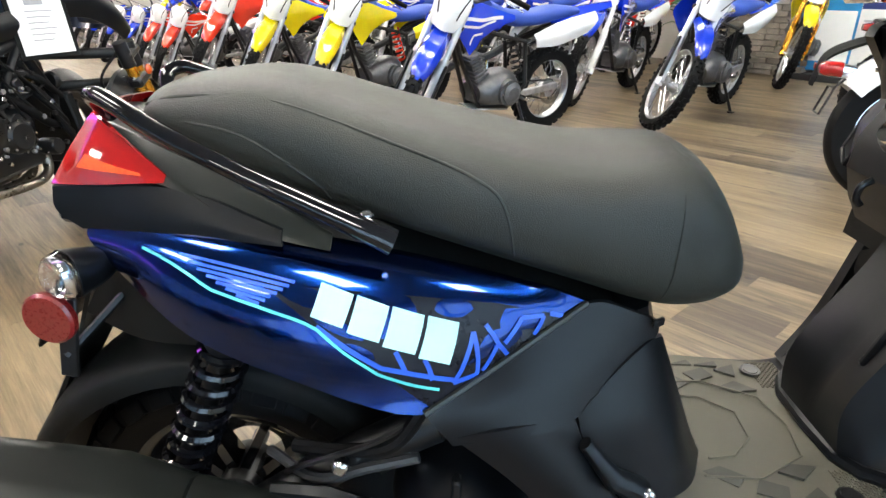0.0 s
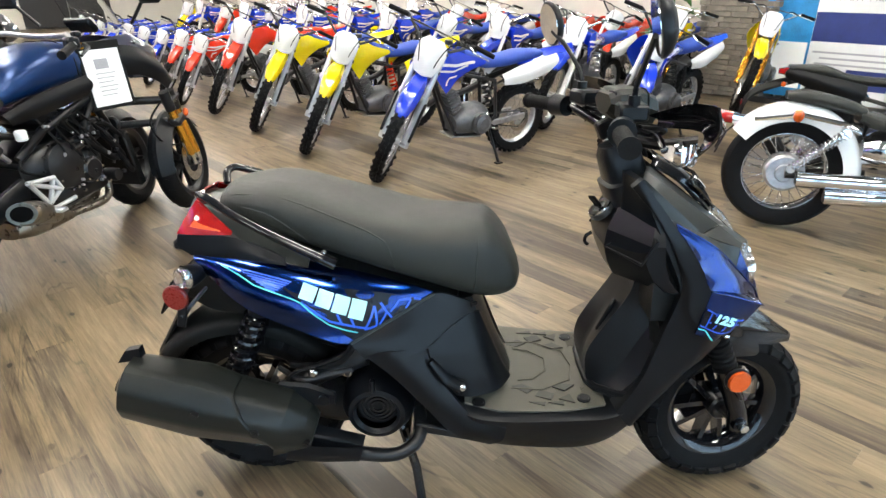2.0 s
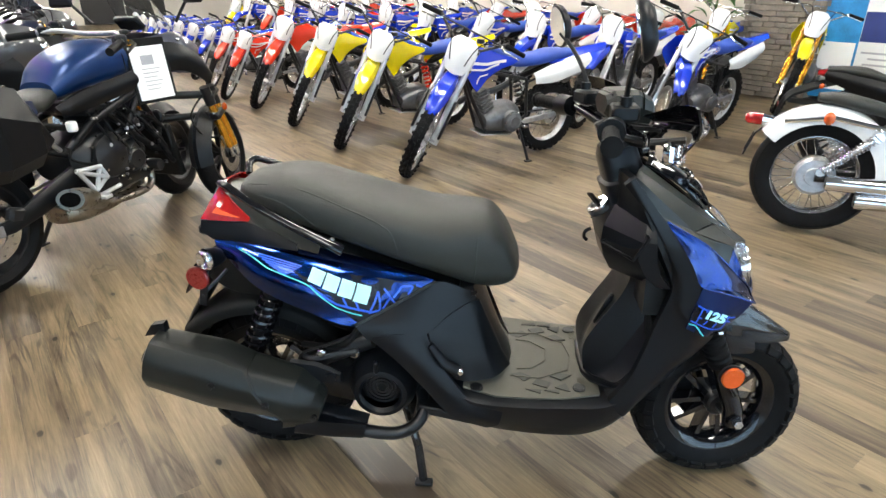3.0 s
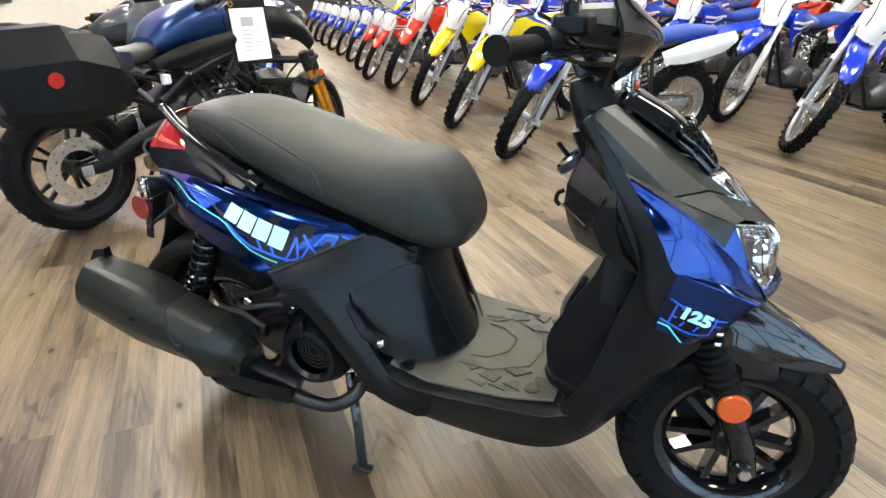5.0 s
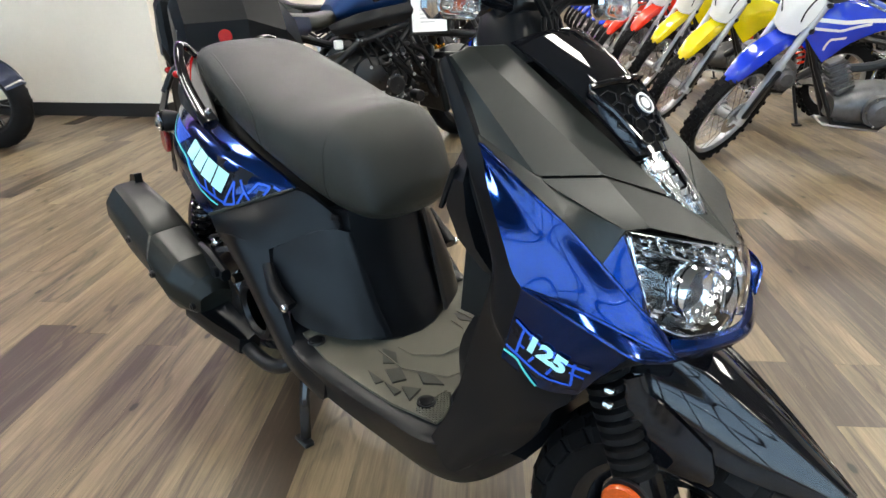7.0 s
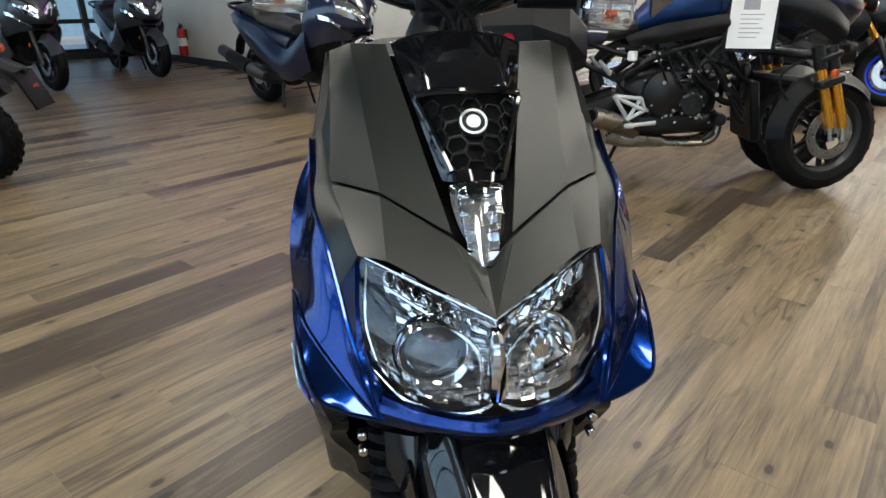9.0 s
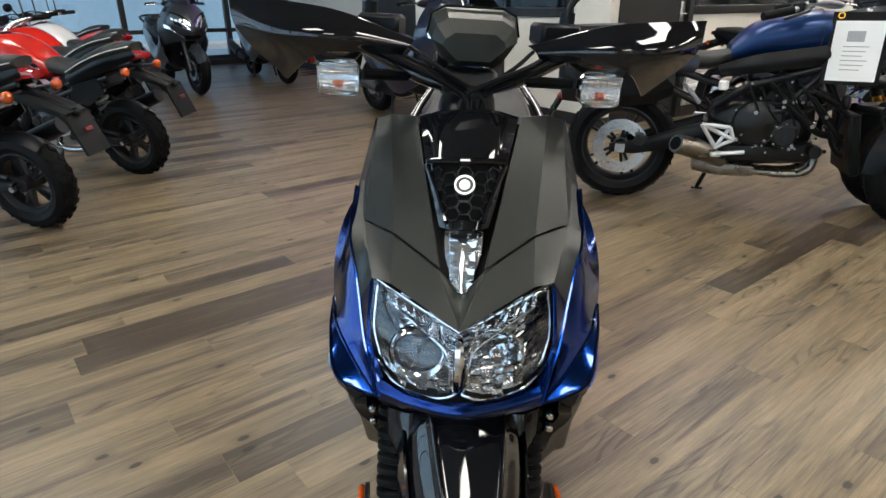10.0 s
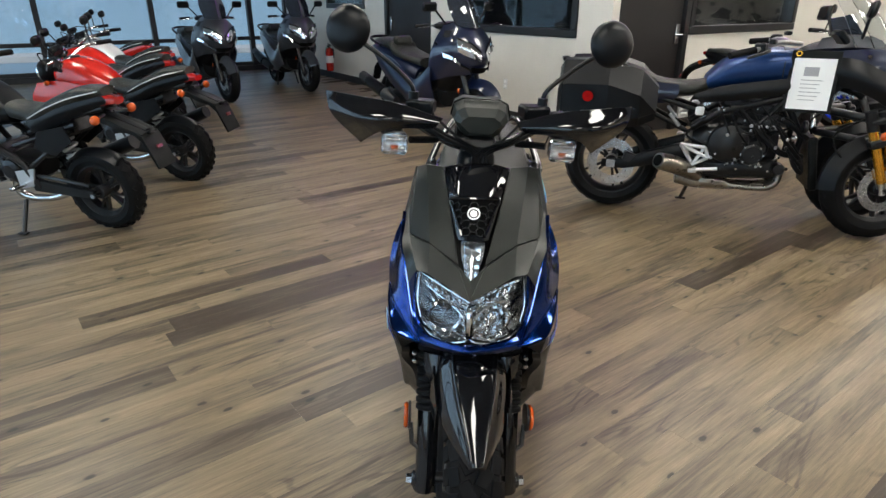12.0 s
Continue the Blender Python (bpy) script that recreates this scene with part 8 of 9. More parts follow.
mini("black mini motorcycle with chunky tyres", M_SATIN, -0.98, -2.34, -98, M_SATIN)
rm = mini("glossy red mini motorcycle with black seat", M_REDPAINT, -2.05, -2.38, -100, M_SATIN)
copy_thing(rm, pose(-3.05, -3.08, 0, 0, 0, -104) @ pose(0, 0, 0, -5, 0, 0))
wm = mini("white and red mini motorcycle with tan seat line", M_WHITEPAINT, -3.95, -3.55, -106, M_REDPAINT)
copy_thing(wm, pose(-4.9, -4.3, 0, 0, 0, -106) @ pose(0, 0, 0, -5, 0, 0))

street = [(-2.85, 3.15, M_CHARCOAL, True), (-3.55, 4.72, M_NAVY, False), (-4.25, 5.55, M_CHARCOAL, True), (-4.95, 6.35, M_WHITEPAINT, True), (-5.65, 7.2, M_GLOSS, False)]
for i, (x, y, c, fa) in enumerate(street):
    a = 42
    b = naked_bike(["dark grey sport motorcycle in the row", "navy street motorcycle with blue wheels", "dark grey faired motorcycle in the row", "white faired sport motorcycle in the row", "gloss black street motorcycle in the row"][i], c, pose(x - 1.4 * math.cos(radians(a)), y - 1.4 * math.sin(radians(a)), 0, 0, 0, a) @ pose(0, 0, 0, -6, 0, 0), fairing=fa, fork=M_GOLD if i % 2 else None, rim=M_RACEBLUE if i == 1 else None)
    street[i] = b
for k in range(6):
    a, x, y = 42, -6.4 - 0.72 * k, 8.05 + 0.88 * k
    copy_thing(street[(k * 2 + 2) % 5], pose(x - 1.4 * math.cos(radians(a)), y - 1.4 * math.sin(radians(a)), 0, 0, 0, a) @ pose(0, 0, 0, -6, 0, 0))


# ---- three-wheeled tourer ----
def tilting_tourer(m):
    bk = thing("three_wheel_motorcycle", "blue and black three-wheel motorcycle with hard cases", "motorcycle", m)
    L, R, H, T = 1.51, 0.318, 0.84, 0.205
    plain_wheel(bk, "rear_wheel", (0, 0, R), R, 0.18, disc_r=0.158, depth=0.31, spokes=5)
    S = steer_pose((1.25, 0, 0.8), 20, 14)
    for s in (-1, 1):
        F = steer_pose((L, T * s, 0.5), 20, 14)
        w = plain_wheel(bk, "front_wheel", (L, T * s, 0.30), 0.30, 0.12, F, disc_r=0.13, depth=0.33, disc_side=s)
        for dx in (-0.035, 0.035):
            part("fork_tube", tube([(L + dx + 0.02, (T + 0.085) * s, 0.34), (L + dx - 0.10, (T + 0.085) * s, 0.67)], 0.025, 14).move(F), M_GOLD, bk, "gold anodised fork tube")
            part("fork_foot", tube([(L + dx + 0.035, (T + 0.085) * s, 0.27), (L + dx + 0.015, (T + 0.085) * s, 0.36)], 0.019, 12).move(F), M_STEEL, bk)
            part("fork_top", tube([(L + dx - 0.085, (T + 0.085) * s, 0.63), (L + dx - 0.12, (T + 0.085) * s, 0.74)], 0.031, 14).move(F), M_METAL, bk)
            part("fork_ring", disc((L + dx - 0.065, (T + 0.085) * s, 0.575), 0.029, 0.012, 14, (110, 0, 0)).move(F), M_STEEL, bk)
        part("fork_clamp", box((L - 0.06, (T + 0.085) * s, 0.57), (0.14, 0.07, 0.05), (0, -18, 0), 0.012).join(box((L - 0.09, (T + 0.085) * s, 0.69), (0.13, 0.07, 0.04), (0, -18, 0), 0.012)).move(F), M_METAL, bk)
        part("caliper_bracket", prism([(L - 0.02, 0.30), (L + 0.08, 0.28), (L + 0.05, 0.40), (L - 0.07, 0.42)], (T + 0.07) * s - 0.008, (T + 0.07) * s + 0.008).move(F), M_ALLOY, bk, "bright caliper bracket")
        arc = [[(L + (0.328 - abs(yy) * 0.9) * math.cos(radians(a)), T * s + yy, 0.30 + (0.328 - abs(yy) * 0.9) * math.sin(radians(a))) for a in range(40, 196, 13)] for yy in (-0.075, -0.05, 0, 0.05, 0.075)]
        part("front_fender", Skin(arc).geo(0.005, 22, 10, (0, 0, -1)).move(F), M_SATIN, bk, "satin black front fender")
        part("link_arm", tube([(1.18, 0.03 * s, 0.72), (L - 0.11, (T + 0.08) * s, 0.70)], 0.024, 10).join(tube([(1.2, 0.03 * s, 0.58), (L - 0.09, (T + 0.05) * s, 0.57)], 0.022, 10)), M_METAL, bk)
        part("brake_hose", tube([(L - 0.12, (T + 0.085) * s, 0.72), (L - 0.28, (T + 0.085) * s, 0.6), (L - 0.2, (T + 0.09) * s, 0.46), (L - 0.02, (T + 0.085) * s, 0.42)], 0.006, 6, 18), M_RUBBER, bk)
        # nose wings
        ws = Skin([[(1.05, 0.17 * s, 1.02), (1.25, 0.24 * s, 1.02), (1.42, 0.25 * s, 0.95), (1.54, 0.22 * s, 0.86)], [(1.08, 0.19 * s, 0.94), (1.26, 0.28 * s, 0.94), (1.42, 0.30 * s, 0.87), (1.52, 0.27 * s, 0.80)], [(1.16, 0.19 * s, 0.86), (1.26, 0.26 * s, 0.86), (1.38, 0.28 * s, 0.81), (1.48, 0.26 * s, 0.75)]])
        part("nose_wing", ws.geo(0.006, 22, 12, (0, -s, 0)), M_SATIN, bk, "satin black flared nose panel")
        part("signal", ball((1.45, 0.37 * s, 0.62), (0.02, 0.014, 0.024), 8, 10), M_AMBER, bk, "amber reflector")
        part("mirror", box((1.22, 0.47 * s, 1.27), (0.03, 0.15, 0.09), (0, 10, 10 * s), 0.015).join(tube([(1.25, 0.3 * s, 1.13), (1.23, 0.42 * s, 1.25)], 0.009, 6)), M_SATIN, bk, "black folded mirror")
        # hard case
        def cr(x, y0, y1, z0, z1):
            return [(x, y0 * s, z0 + 0.06), (x, y0 * s, z1 - 0.03), (x, (y0 + 0.05) * s, z1), (x, (y1 - 0.09) * s, z1 - 0.01), (x, y1 * s, z1 - 0.15), (x, (y1 - 0.01) * s, z0 + 0.06), (x, (y1 - 0.06) * s, z0), (x, (y0 + 0.04) * s, z0)]
        cs = part("hard_case", loft([cr(-0.36, 0.23, 0.36, 0.68, 0.93), cr(-0.33, 0.21, 0.43, 0.60, 0.99), cr(-0.05, 0.2, 0.47, 0.58, 1.0), cr(0.14, 0.2, 0.44, 0.60, 0.94), cr(0.24, 0.2, 0.37, 0.64, 0.84)]), M_SATIN, bk, "matt black hard side case", sharp=15)
        part("case_reflector", disc((-0.165, 0.472 * s, 0.78), 0.032, 0.008, 24, (4, 0, 0)), M_REDLENS, cs, "round red reflector")
        part("case_badge", box((0.02, 0.40 * s, 0.955), (0.09, 0.004, 0.01), (-38 * s, 4, 0), 0.001), M_STEEL, cs, "small silver case badge")
        part("case_latch", box((-0.345, 0.33 * s, 0.74), (0.03, 0.08, 0.16), bev=0.01), M_GREY, cs)
    nose = Skin([[(1.10, -0.16, 1.05), (1.42, -0.12, 1.07), (1.60, 0, 1.02), (1.42, 0.12, 1.07), (1.10, 0.16, 1.05)], [(1.20, -0.24, 0.97), (1.54, -0.17, 0.97), (1.70, 0, 0.93), (1.54, 0.17, 0.97), (1.20, 0.24, 0.97)], [(1.3, -0.2, 0.84), (1.52, -0.14, 0.82), (1.62, 0, 0.80), (1.52, 0.14, 0.82), (1.3, 0.2, 0.84)]])
    part("nose", nose.geo(0.008, 26, 14, (-1, 0, 0)), M_NAVY, bk, "blue-black nose fairing")
    for s in (-1, 1):
        part("nose_vent", disc((1.33, 0.215 * s, 1.03), 0.012, 0.01, 12, (50 * s, 0, 0)), M_STEEL, bk)
    ws = part("windscreen", Skin([[(1.36, -0.17, 1.07), (1.52, 0, 1.09), (1.36, 0.17, 1.07)], [(1.27, -0.16, 1.23), (1.38, 0, 1.27), (1.27, 0.16, 1.23)], [(1.18, -0.12, 1.36), (1.26, 0, 1.41), (1.18, 0.12, 1.36)]]).geo(0.004, 16, 12, (-1, 0, 0)), M_GLASS, bk, "clear tall windscreen")
    ws.visible_shadow = False
    part("meter", box((1.22, 0, 1.13), (0.04, 0.17, 0.09), (0, -40, 0), 0.012), M_SATIN, bk)
    tank = [rounded(0.52, 0.11, 0.80, 0.90, 24), rounded(0.62, 0.16, 0.82, 1.0, 24), rounded(0.78, 0.19, 0.84, 1.06, 24), rounded(0.95, 0.185, 0.86, 1.07, 24), rounded(1.10, 0.14, 0.90, 1.04, 24)]
    part("tank", loft(tank, along=20), M_TANK, bk, "satin navy fuel tank")
    part("tank_seam", tube([(0.92, -0.19, 0.9), (0.92, -0.18, 1.0), (0.92, -0.1, 1.065), (0.92, 0, 1.072), (0.92, 0.1, 1.065), (0.92, 0.18, 1.0), (0.92, 0.19, 0.9)], 0.003, 5, 30), M_METAL, bk)
    tp = Skin([[(0.46, -0.16, 0.79), (0.64, -0.19, 0.85), (0.95, -0.20, 0.90)], [(0.47, -0.175, 0.765), (0.66, -0.205, 0.80), (0.97, -0.215, 0.85)], [(0.50, -0.16, 0.735), (0.68, -0.19, 0.76), (0.93, -0.2, 0.80)]])
    for g in (tp.geo(0.006, 16, 10), tp.geo(0.006, 16, 10).flipped()):
        part("tank_cover", g, M_SATIN, bk)
    part("rider_seat", loft([rounded(0.22, 0.13, 0.80, 0.88, 20), rounded(0.32, 0.15, 0.765, 0.862, 20), rounded(0.45, 0.14, 0.765, 0.862, 20), rounded(0.58, 0.09, 0.83, 0.885, 20)], along=14), M_SEAT, bk)
    part("pillion_seat", loft([rounded(-0.22, 0.09, 0.89, 0.93, 20), rounded(-0.05, 0.13, 0.86, 0.94, 20), rounded(0.16, 0.14, 0.82, 0.91, 20), rounded(0.25, 0.12, 0.81, 0.86, 20)], along=14), M_SEAT, bk)
    part("tail_rack", box((-0.25, 0, 0.95), (0.22, 0.18, 0.025), (0, 6, 0), 0.008).join(tube([(-0.36, -0.1, 0.97), (-0.38, 0, 0.975), (-0.36, 0.1, 0.97)], 0.012, 8)), M_SATIN, bk)
    tl = Skin([[(0.36, -0.15, 0.84), (0.1, -0.15, 0.86), (-0.26, -0.09, 0.9)], [(0.36, -0.16, 0.77), (0.1, -0.16, 0.78), (-0.28, -0.08, 0.86)], [(0.3, -0.12, 0.72), (0.1, -0.12, 0.72), (-0.2, -0.06, 0.8)]])
    for g in (tl.geo(0.006, 14, 8), tl.geo(0.006, 14, 8).flipped()):
        part("tail_panel", g, M_NAVY, bk)
    part("plate_holder", tube([(-0.16, 0, 0.72), (-0.34, 0, 0.62), (-0.42, 0, 0.50)], 0.02, 8, 10).join(box((-0.43, 0, 0.46), (0.01, 0.18, 0.12), (0, 20, 0), 0.003)), M_SATIN, bk)
    for s in (-1, 1):
        part("rear_signal", ball((-0.36, 0.14 * s, 0.60), (0.025, 0.03, 0.02), 8, 10).join(tube([(-0.34, 0.03 * s, 0.6), (-0.36, 0.12 * s, 0.6)], 0.008, 6)), M_REDLENS, bk, "red rear lamp")
    for s in (-1, 1):
        for path, r in (([(1.15, 0.06 * s, 0.95), (0.96, 0.17 * s, 0.785), (0.62, 0.185 * s, 0.69), (0.47, 0.16 * s, 0.58)], 0.022), ([(0.72, 0.185 * s, 0.715), (0.83, 0.185 * s, 0.61), (0.965, 0.18 * s, 0.775)], 0.018), ([(0.965, 0.175 * s, 0.775), (1.095, 0.15 * s, 0.56), (1.08, 0.13 * s, 0.42)], 0.02), ([(0.83, 0.185 * s, 0.61), (0.68, 0.18 * s, 0.59)], 0.016), ([(0.58, 0.16 * s, 0.66), (0.1, 0.12 * s, 0.80)], 0.016), ([(0.46, 0.15 * s, 0.55), (0.05, 0.12 * s, 0.74)], 0.015)):
            part("frame_tube", tube(path, r, 10), M_SATIN, bk, "satin black frame tube")
    engine_block(bk, 0.484, 0.98, 0.34, 0.76, 0.18, M_METAL, 5)
    for k in range(10):
        part("case_bolt", disc((0.58 + 0.045 * k, -0.19 - 0.012 * (k % 2), 0.345 + 0.03 * ((k * 7) % 4)), 0.007, 0.014, 6), M_STEEL if k % 3 else M_METAL, bk)
    part("crank_cover", lathe([(0.0005, -0.04), (0.05, -0.04), (0.062, -0.03), (0.072, 0)], 24).move(pose(0.834, -0.175, 0.44)), M_METAL, bk)
    for k in range(8):
        a = math.tau * k / 8
        part("cover_bolt", disc((0.834 + 0.063 * math.cos(a), -0.2, 0.44 + 0.063 * math.sin(a)), 0.006, 0.02, 6), M_STEEL, bk)
    for k in range(4):
        part("engine_hose", tube([(0.90 + 0.05 * k, -0.16, 0.68 - 0.05 * k), (0.97 + 0.03 * k, -0.205, 0.60 - 0.06 * k), (1.06 + 0.02 * k, -0.19, 0.50 - 0.05 * k), (1.12, -0.13, 0.42)], 0.011 + 0.003 * (k % 2), 8, 16), M_RUBBER, bk)
    part("oil_filter", lathe([(0.0005, -0.08), (0.03, -0.08), (0.036, -0.07), (0.036, 0)], 20).move(pose(1.0, -0.12, 0.36)), M_METAL, bk)
    part("horn", disc((1.10, -0.16, 0.62), 0.04, 0.03, 20, "x", bev=0.008), M_METAL, bk)
    part("coolant_hose", tube([(0.80, -0.19, 0.62), (0.92, -0.2, 0.52), (1.0, -0.19, 0.46), (1.12, -0.14, 0.44)], 0.018, 10, 18), M_RUBBER, bk)
    part("coolant_hose", tube([(0.86, -0.17, 0.70), (1.0, -0.19, 0.64), (1.13, -0.15, 0.55)], 0.016, 10, 14), M_RUBBER, bk)
    part("intake_body", box((0.70, 0, 0.74), (0.16, 0.32, 0.08), (0, 12, 0), 0.02), M_METAL, bk)
    part("radiator", box((1.185, 0, 0.40), (0.05, 0.34, 0.33), (0, -10, 0), 0.01), M_MATTE, bk)
    part("belly_pan", loft([rounded(0.46, 0.10, 0.26, 0.38, 14), rounded(0.7, 0.14, 0.25, 0.40, 14), rounded(1.0, 0.12, 0.27, 0.42, 14)], along=8), M_METAL, bk)
    for s in (-1, 1):
        part("swing_arm", loft([rounded(-0.06, 0.012, R - 0.025, R + 0.025, 10, yc=0.150 * s), rounded(0.08, 0.016, R - 0.03, R + 0.04, 10, yc=0.155 * s), rounded(0.22, 0.026, R - 0.0, R + 0.10, 10, yc=0.16 * s), rounded(0.46, 0.03, R + 0.06, R + 0.18, 10, yc=0.15 * s)]), M_SATIN, bk)
        part("axle_block", box((0.0, 0.168 * s, R), (0.055, 0.012, 0.05), bev=0.004), M_ALLOY, bk, "bright axle block")
        bracket = part("peg_bracket", box((0.50, 0.26 * s, 0.335), (0.05, 0.09, 0.02), bev=0.004), M_SILVER, bk, "bright alloy footpeg bracket")
        for a, b in (((0.417, 0.485), (0.56, 0.475)), ((0.56, 0.475), (0.585, 0.41)), ((0.585, 0.41), (0.50, 0.365)), ((0.50, 0.365), (0.417, 0.485)), ((0.417, 0.485), (0.585, 0.41)), ((0.56, 0.475), (0.50, 0.365)), ((0.478, 0.325), (0.65, 0.347)), ((0.50, 0.365), (0.478, 0.325))):
            part("bracket_arm", tube([(a[0], 0.225 * s, a[1]), (b[0], 0.235 * s, b[1])], 0.0115, 8), M_SILVER, bracket)
        part("pillion_peg", box((0.36, 0.2 * s, 0.63), (0.1, 0.02, 0.022), (0, 48, 0), 0.006), M_ALLOY, bk, "folded alloy pillion peg")
        part("fluid_cup", disc((0.50, 0.185 * s, 0.69), 0.026, 0.05, 14, "z", bev=0.006), M_PAPER, bk, "pale brake fluid cup")
    part("caliper", box((0.12, -0.15, 0.36), (0.09, 0.05, 0.07), (0, 20, 0), 0.012), M_METAL, bk)
    for i in range(3):
        part("header_pipe", tube([(0.98, -0.08 + 0.08 * i, 0.40), (1.03, -0.08 + 0.08 * i, 0.30), (0.97, -0.09 + 0.08 * i, 0.22), (0.72, -0.06 + 0.04 * i, 0.21)], 0.021, 10, 20), M_WARMSTEEL, bk, "warm steel header pipe")
    part("collector", loft([rounded(0.42, 0.08, 0.19, 0.28, 14), rounded(0.54, 0.11, 0.17, 0.28, 14), rounded(0.74, 0.10, 0.175, 0.26, 14)], along=8), M_WARMSTEEL, bk)
    part("silencer", tube([(0.55, -0.17, 0.28), (0.42, -0.225, 0.345), (0.30, -0.285, 0.382)], [0.05, 0.076, 0.07], 18, 10, flat=0.75), M_WARMSTEEL, bk, "stubby brushed steel silencer")
    part("silencer_rim", tube([(0.312, -0.2795, 0.378), (0.292, -0.289, 0.385)], [0.073, 0.066], 20, flat=0.75), M_WARMSTEEL, bk, "brushed silencer rim")
    # Black plug in place of the shade in the silencer's bore.
    part("silencer_mouth", tube([(0.303, -0.2835, 0.381), (0.289, -0.2905, 0.386)], 0.048, 18, flat=0.75), M_HOLLOWSHADE, bk)
    erng = random.Random(3)
    for k in range(26):
        ex, ez = erng.uniform(0.55, 1.08), erng.uniform(0.36, 0.72)
        part("engine_bolt", disc((ex, -0.205 - erng.uniform(0, 0.012), ez), erng.choice((0.006, 0.008, 0.011)), 0.016, 6, bev=0.001), erng.choice((M_STEEL, M_ALLOY, M_METAL)), bk)
    for k in range(7):
        ex, ez = erng.uniform(0.6, 0.98), erng.uniform(0.4, 0.68)
        part("engine_boss", box((ex, -0.195, ez), (erng.uniform(0.03, 0.07), 0.03, erng.uniform(0.02, 0.05)), (0, erng.uniform(-40, 40), 0), 0.006), M_METAL, bk)
    for k in range(5):
        part("engine_wire", tube([(0.6 + 0.06 * k, -0.19, 0.74), (0.66 + 0.07 * k, -0.215, 0.62 - 0.03 * (k % 2)), (0.72 + 0.08 * k, -0.2, 0.5)], 0.006, 6, 12), M_RUBBER, bk)
    bar = [(0.60, -0.44, 1.035), (0.74, -0.38, 1.065), (0.86, -0.24, 1.10), (1.0, -0.09, 1.09), (1.0, 0.09, 1.09), (0.95, 0.24, 1.11), (0.90, 0.38, 1.10), (0.82, 0.46, 1.09)]
    part("handlebar", tube(bar, 0.014, 10, 34), M_ALLOY, bk, "silver handlebar")
    for s, g0, g1 in ((-1, (0.72, -0.39, 1.06), (0.585, -0.448, 1.03)), (1, (0.91, 0.36, 1.10), (0.81, 0.465, 1.088))):
        part("grip", tube([g0, g1], 0.02, 10), M_RUBBER, bk)
        part("lever", tube([(g0[0] + 0.07, g0[1], g0[2]), (g0[0] + 0.05, g0[1] + 0.04 * s, g0[2] - 0.01), (g1[0] + 0.09, g1[1] + 0.02 * s, g1[2] - 0.01)], [0.012, 0.009, 0.007], 6), M_METAL, bk)
        part("switch_box", box((g0[0] + 0.03, g0[1] - 0.03 * s, g0[2] + 0.01), (0.06, 0.06, 0.055), (0, 0, 25 * s), 0.01), M_SATIN, bk)
        part("fluid_box", box((g0[0] + 0.09, g0[1] - 0.05 * s, g0[2] + 0.045), (0.035, 0.045, 0.026), (0, 0, 25 * s), 0.006), M_SATIN, bk)
    part("side_stand", tube([(0.56, 0.14, 0.26), (0.5, 0.27, 0.02)], 0.013, 8).join(box((0.5, 0.275, 0.012), (0.07, 0.04, 0.014), bev=0.003)), M_METAL, bk)
    # hanging data sheet in a clear sleeve
    hang = pose(1.07, -0.215, 0.885, -5, 0, -14)
    tag = part("sheet_sleeve", box((0, 0, 0), (0.25, 0.005, 0.345), bev=0.002).move(hang), M_MATTE, bk, "black sleeve holding a printed sheet")
    part("sheet", box((0, -0.0045, -0.012), (0.212, 0.002, 0.285), bev=0.0005).move(hang), M_PAPER, tag, "white printed sheet")
    part("sheet_picture", box((-0.01, -0.0062, 0.058), (0.075, 0.0012, 0.05), bev=0).move(hang), M_INK, tag, "small grey picture")
    for k in range(6):
        part("text_bar", box((-0.006 * (k % 3), -0.0062, 0.01 - 0.022 * k), (0.11 - 0.012 * (k % 3), 0.0012, 0.004), bev=0).move(hang), M_INK, tag)
    part("sleeve_ring", lathe([(0.010, -0.006), (0.016, -0.006), (0.016, -0.002), (0.010, -0.002)], 18, closed=True).move(hang @ pose(-0.09, 0, 0.155)), M_GOLD, tag)
    return bk


tourer = tilting_tourer(pose(-1.75, 0.84, 0, 0, 0, 77.5) @ pose(0, 0, 0, -2, 0, 0))


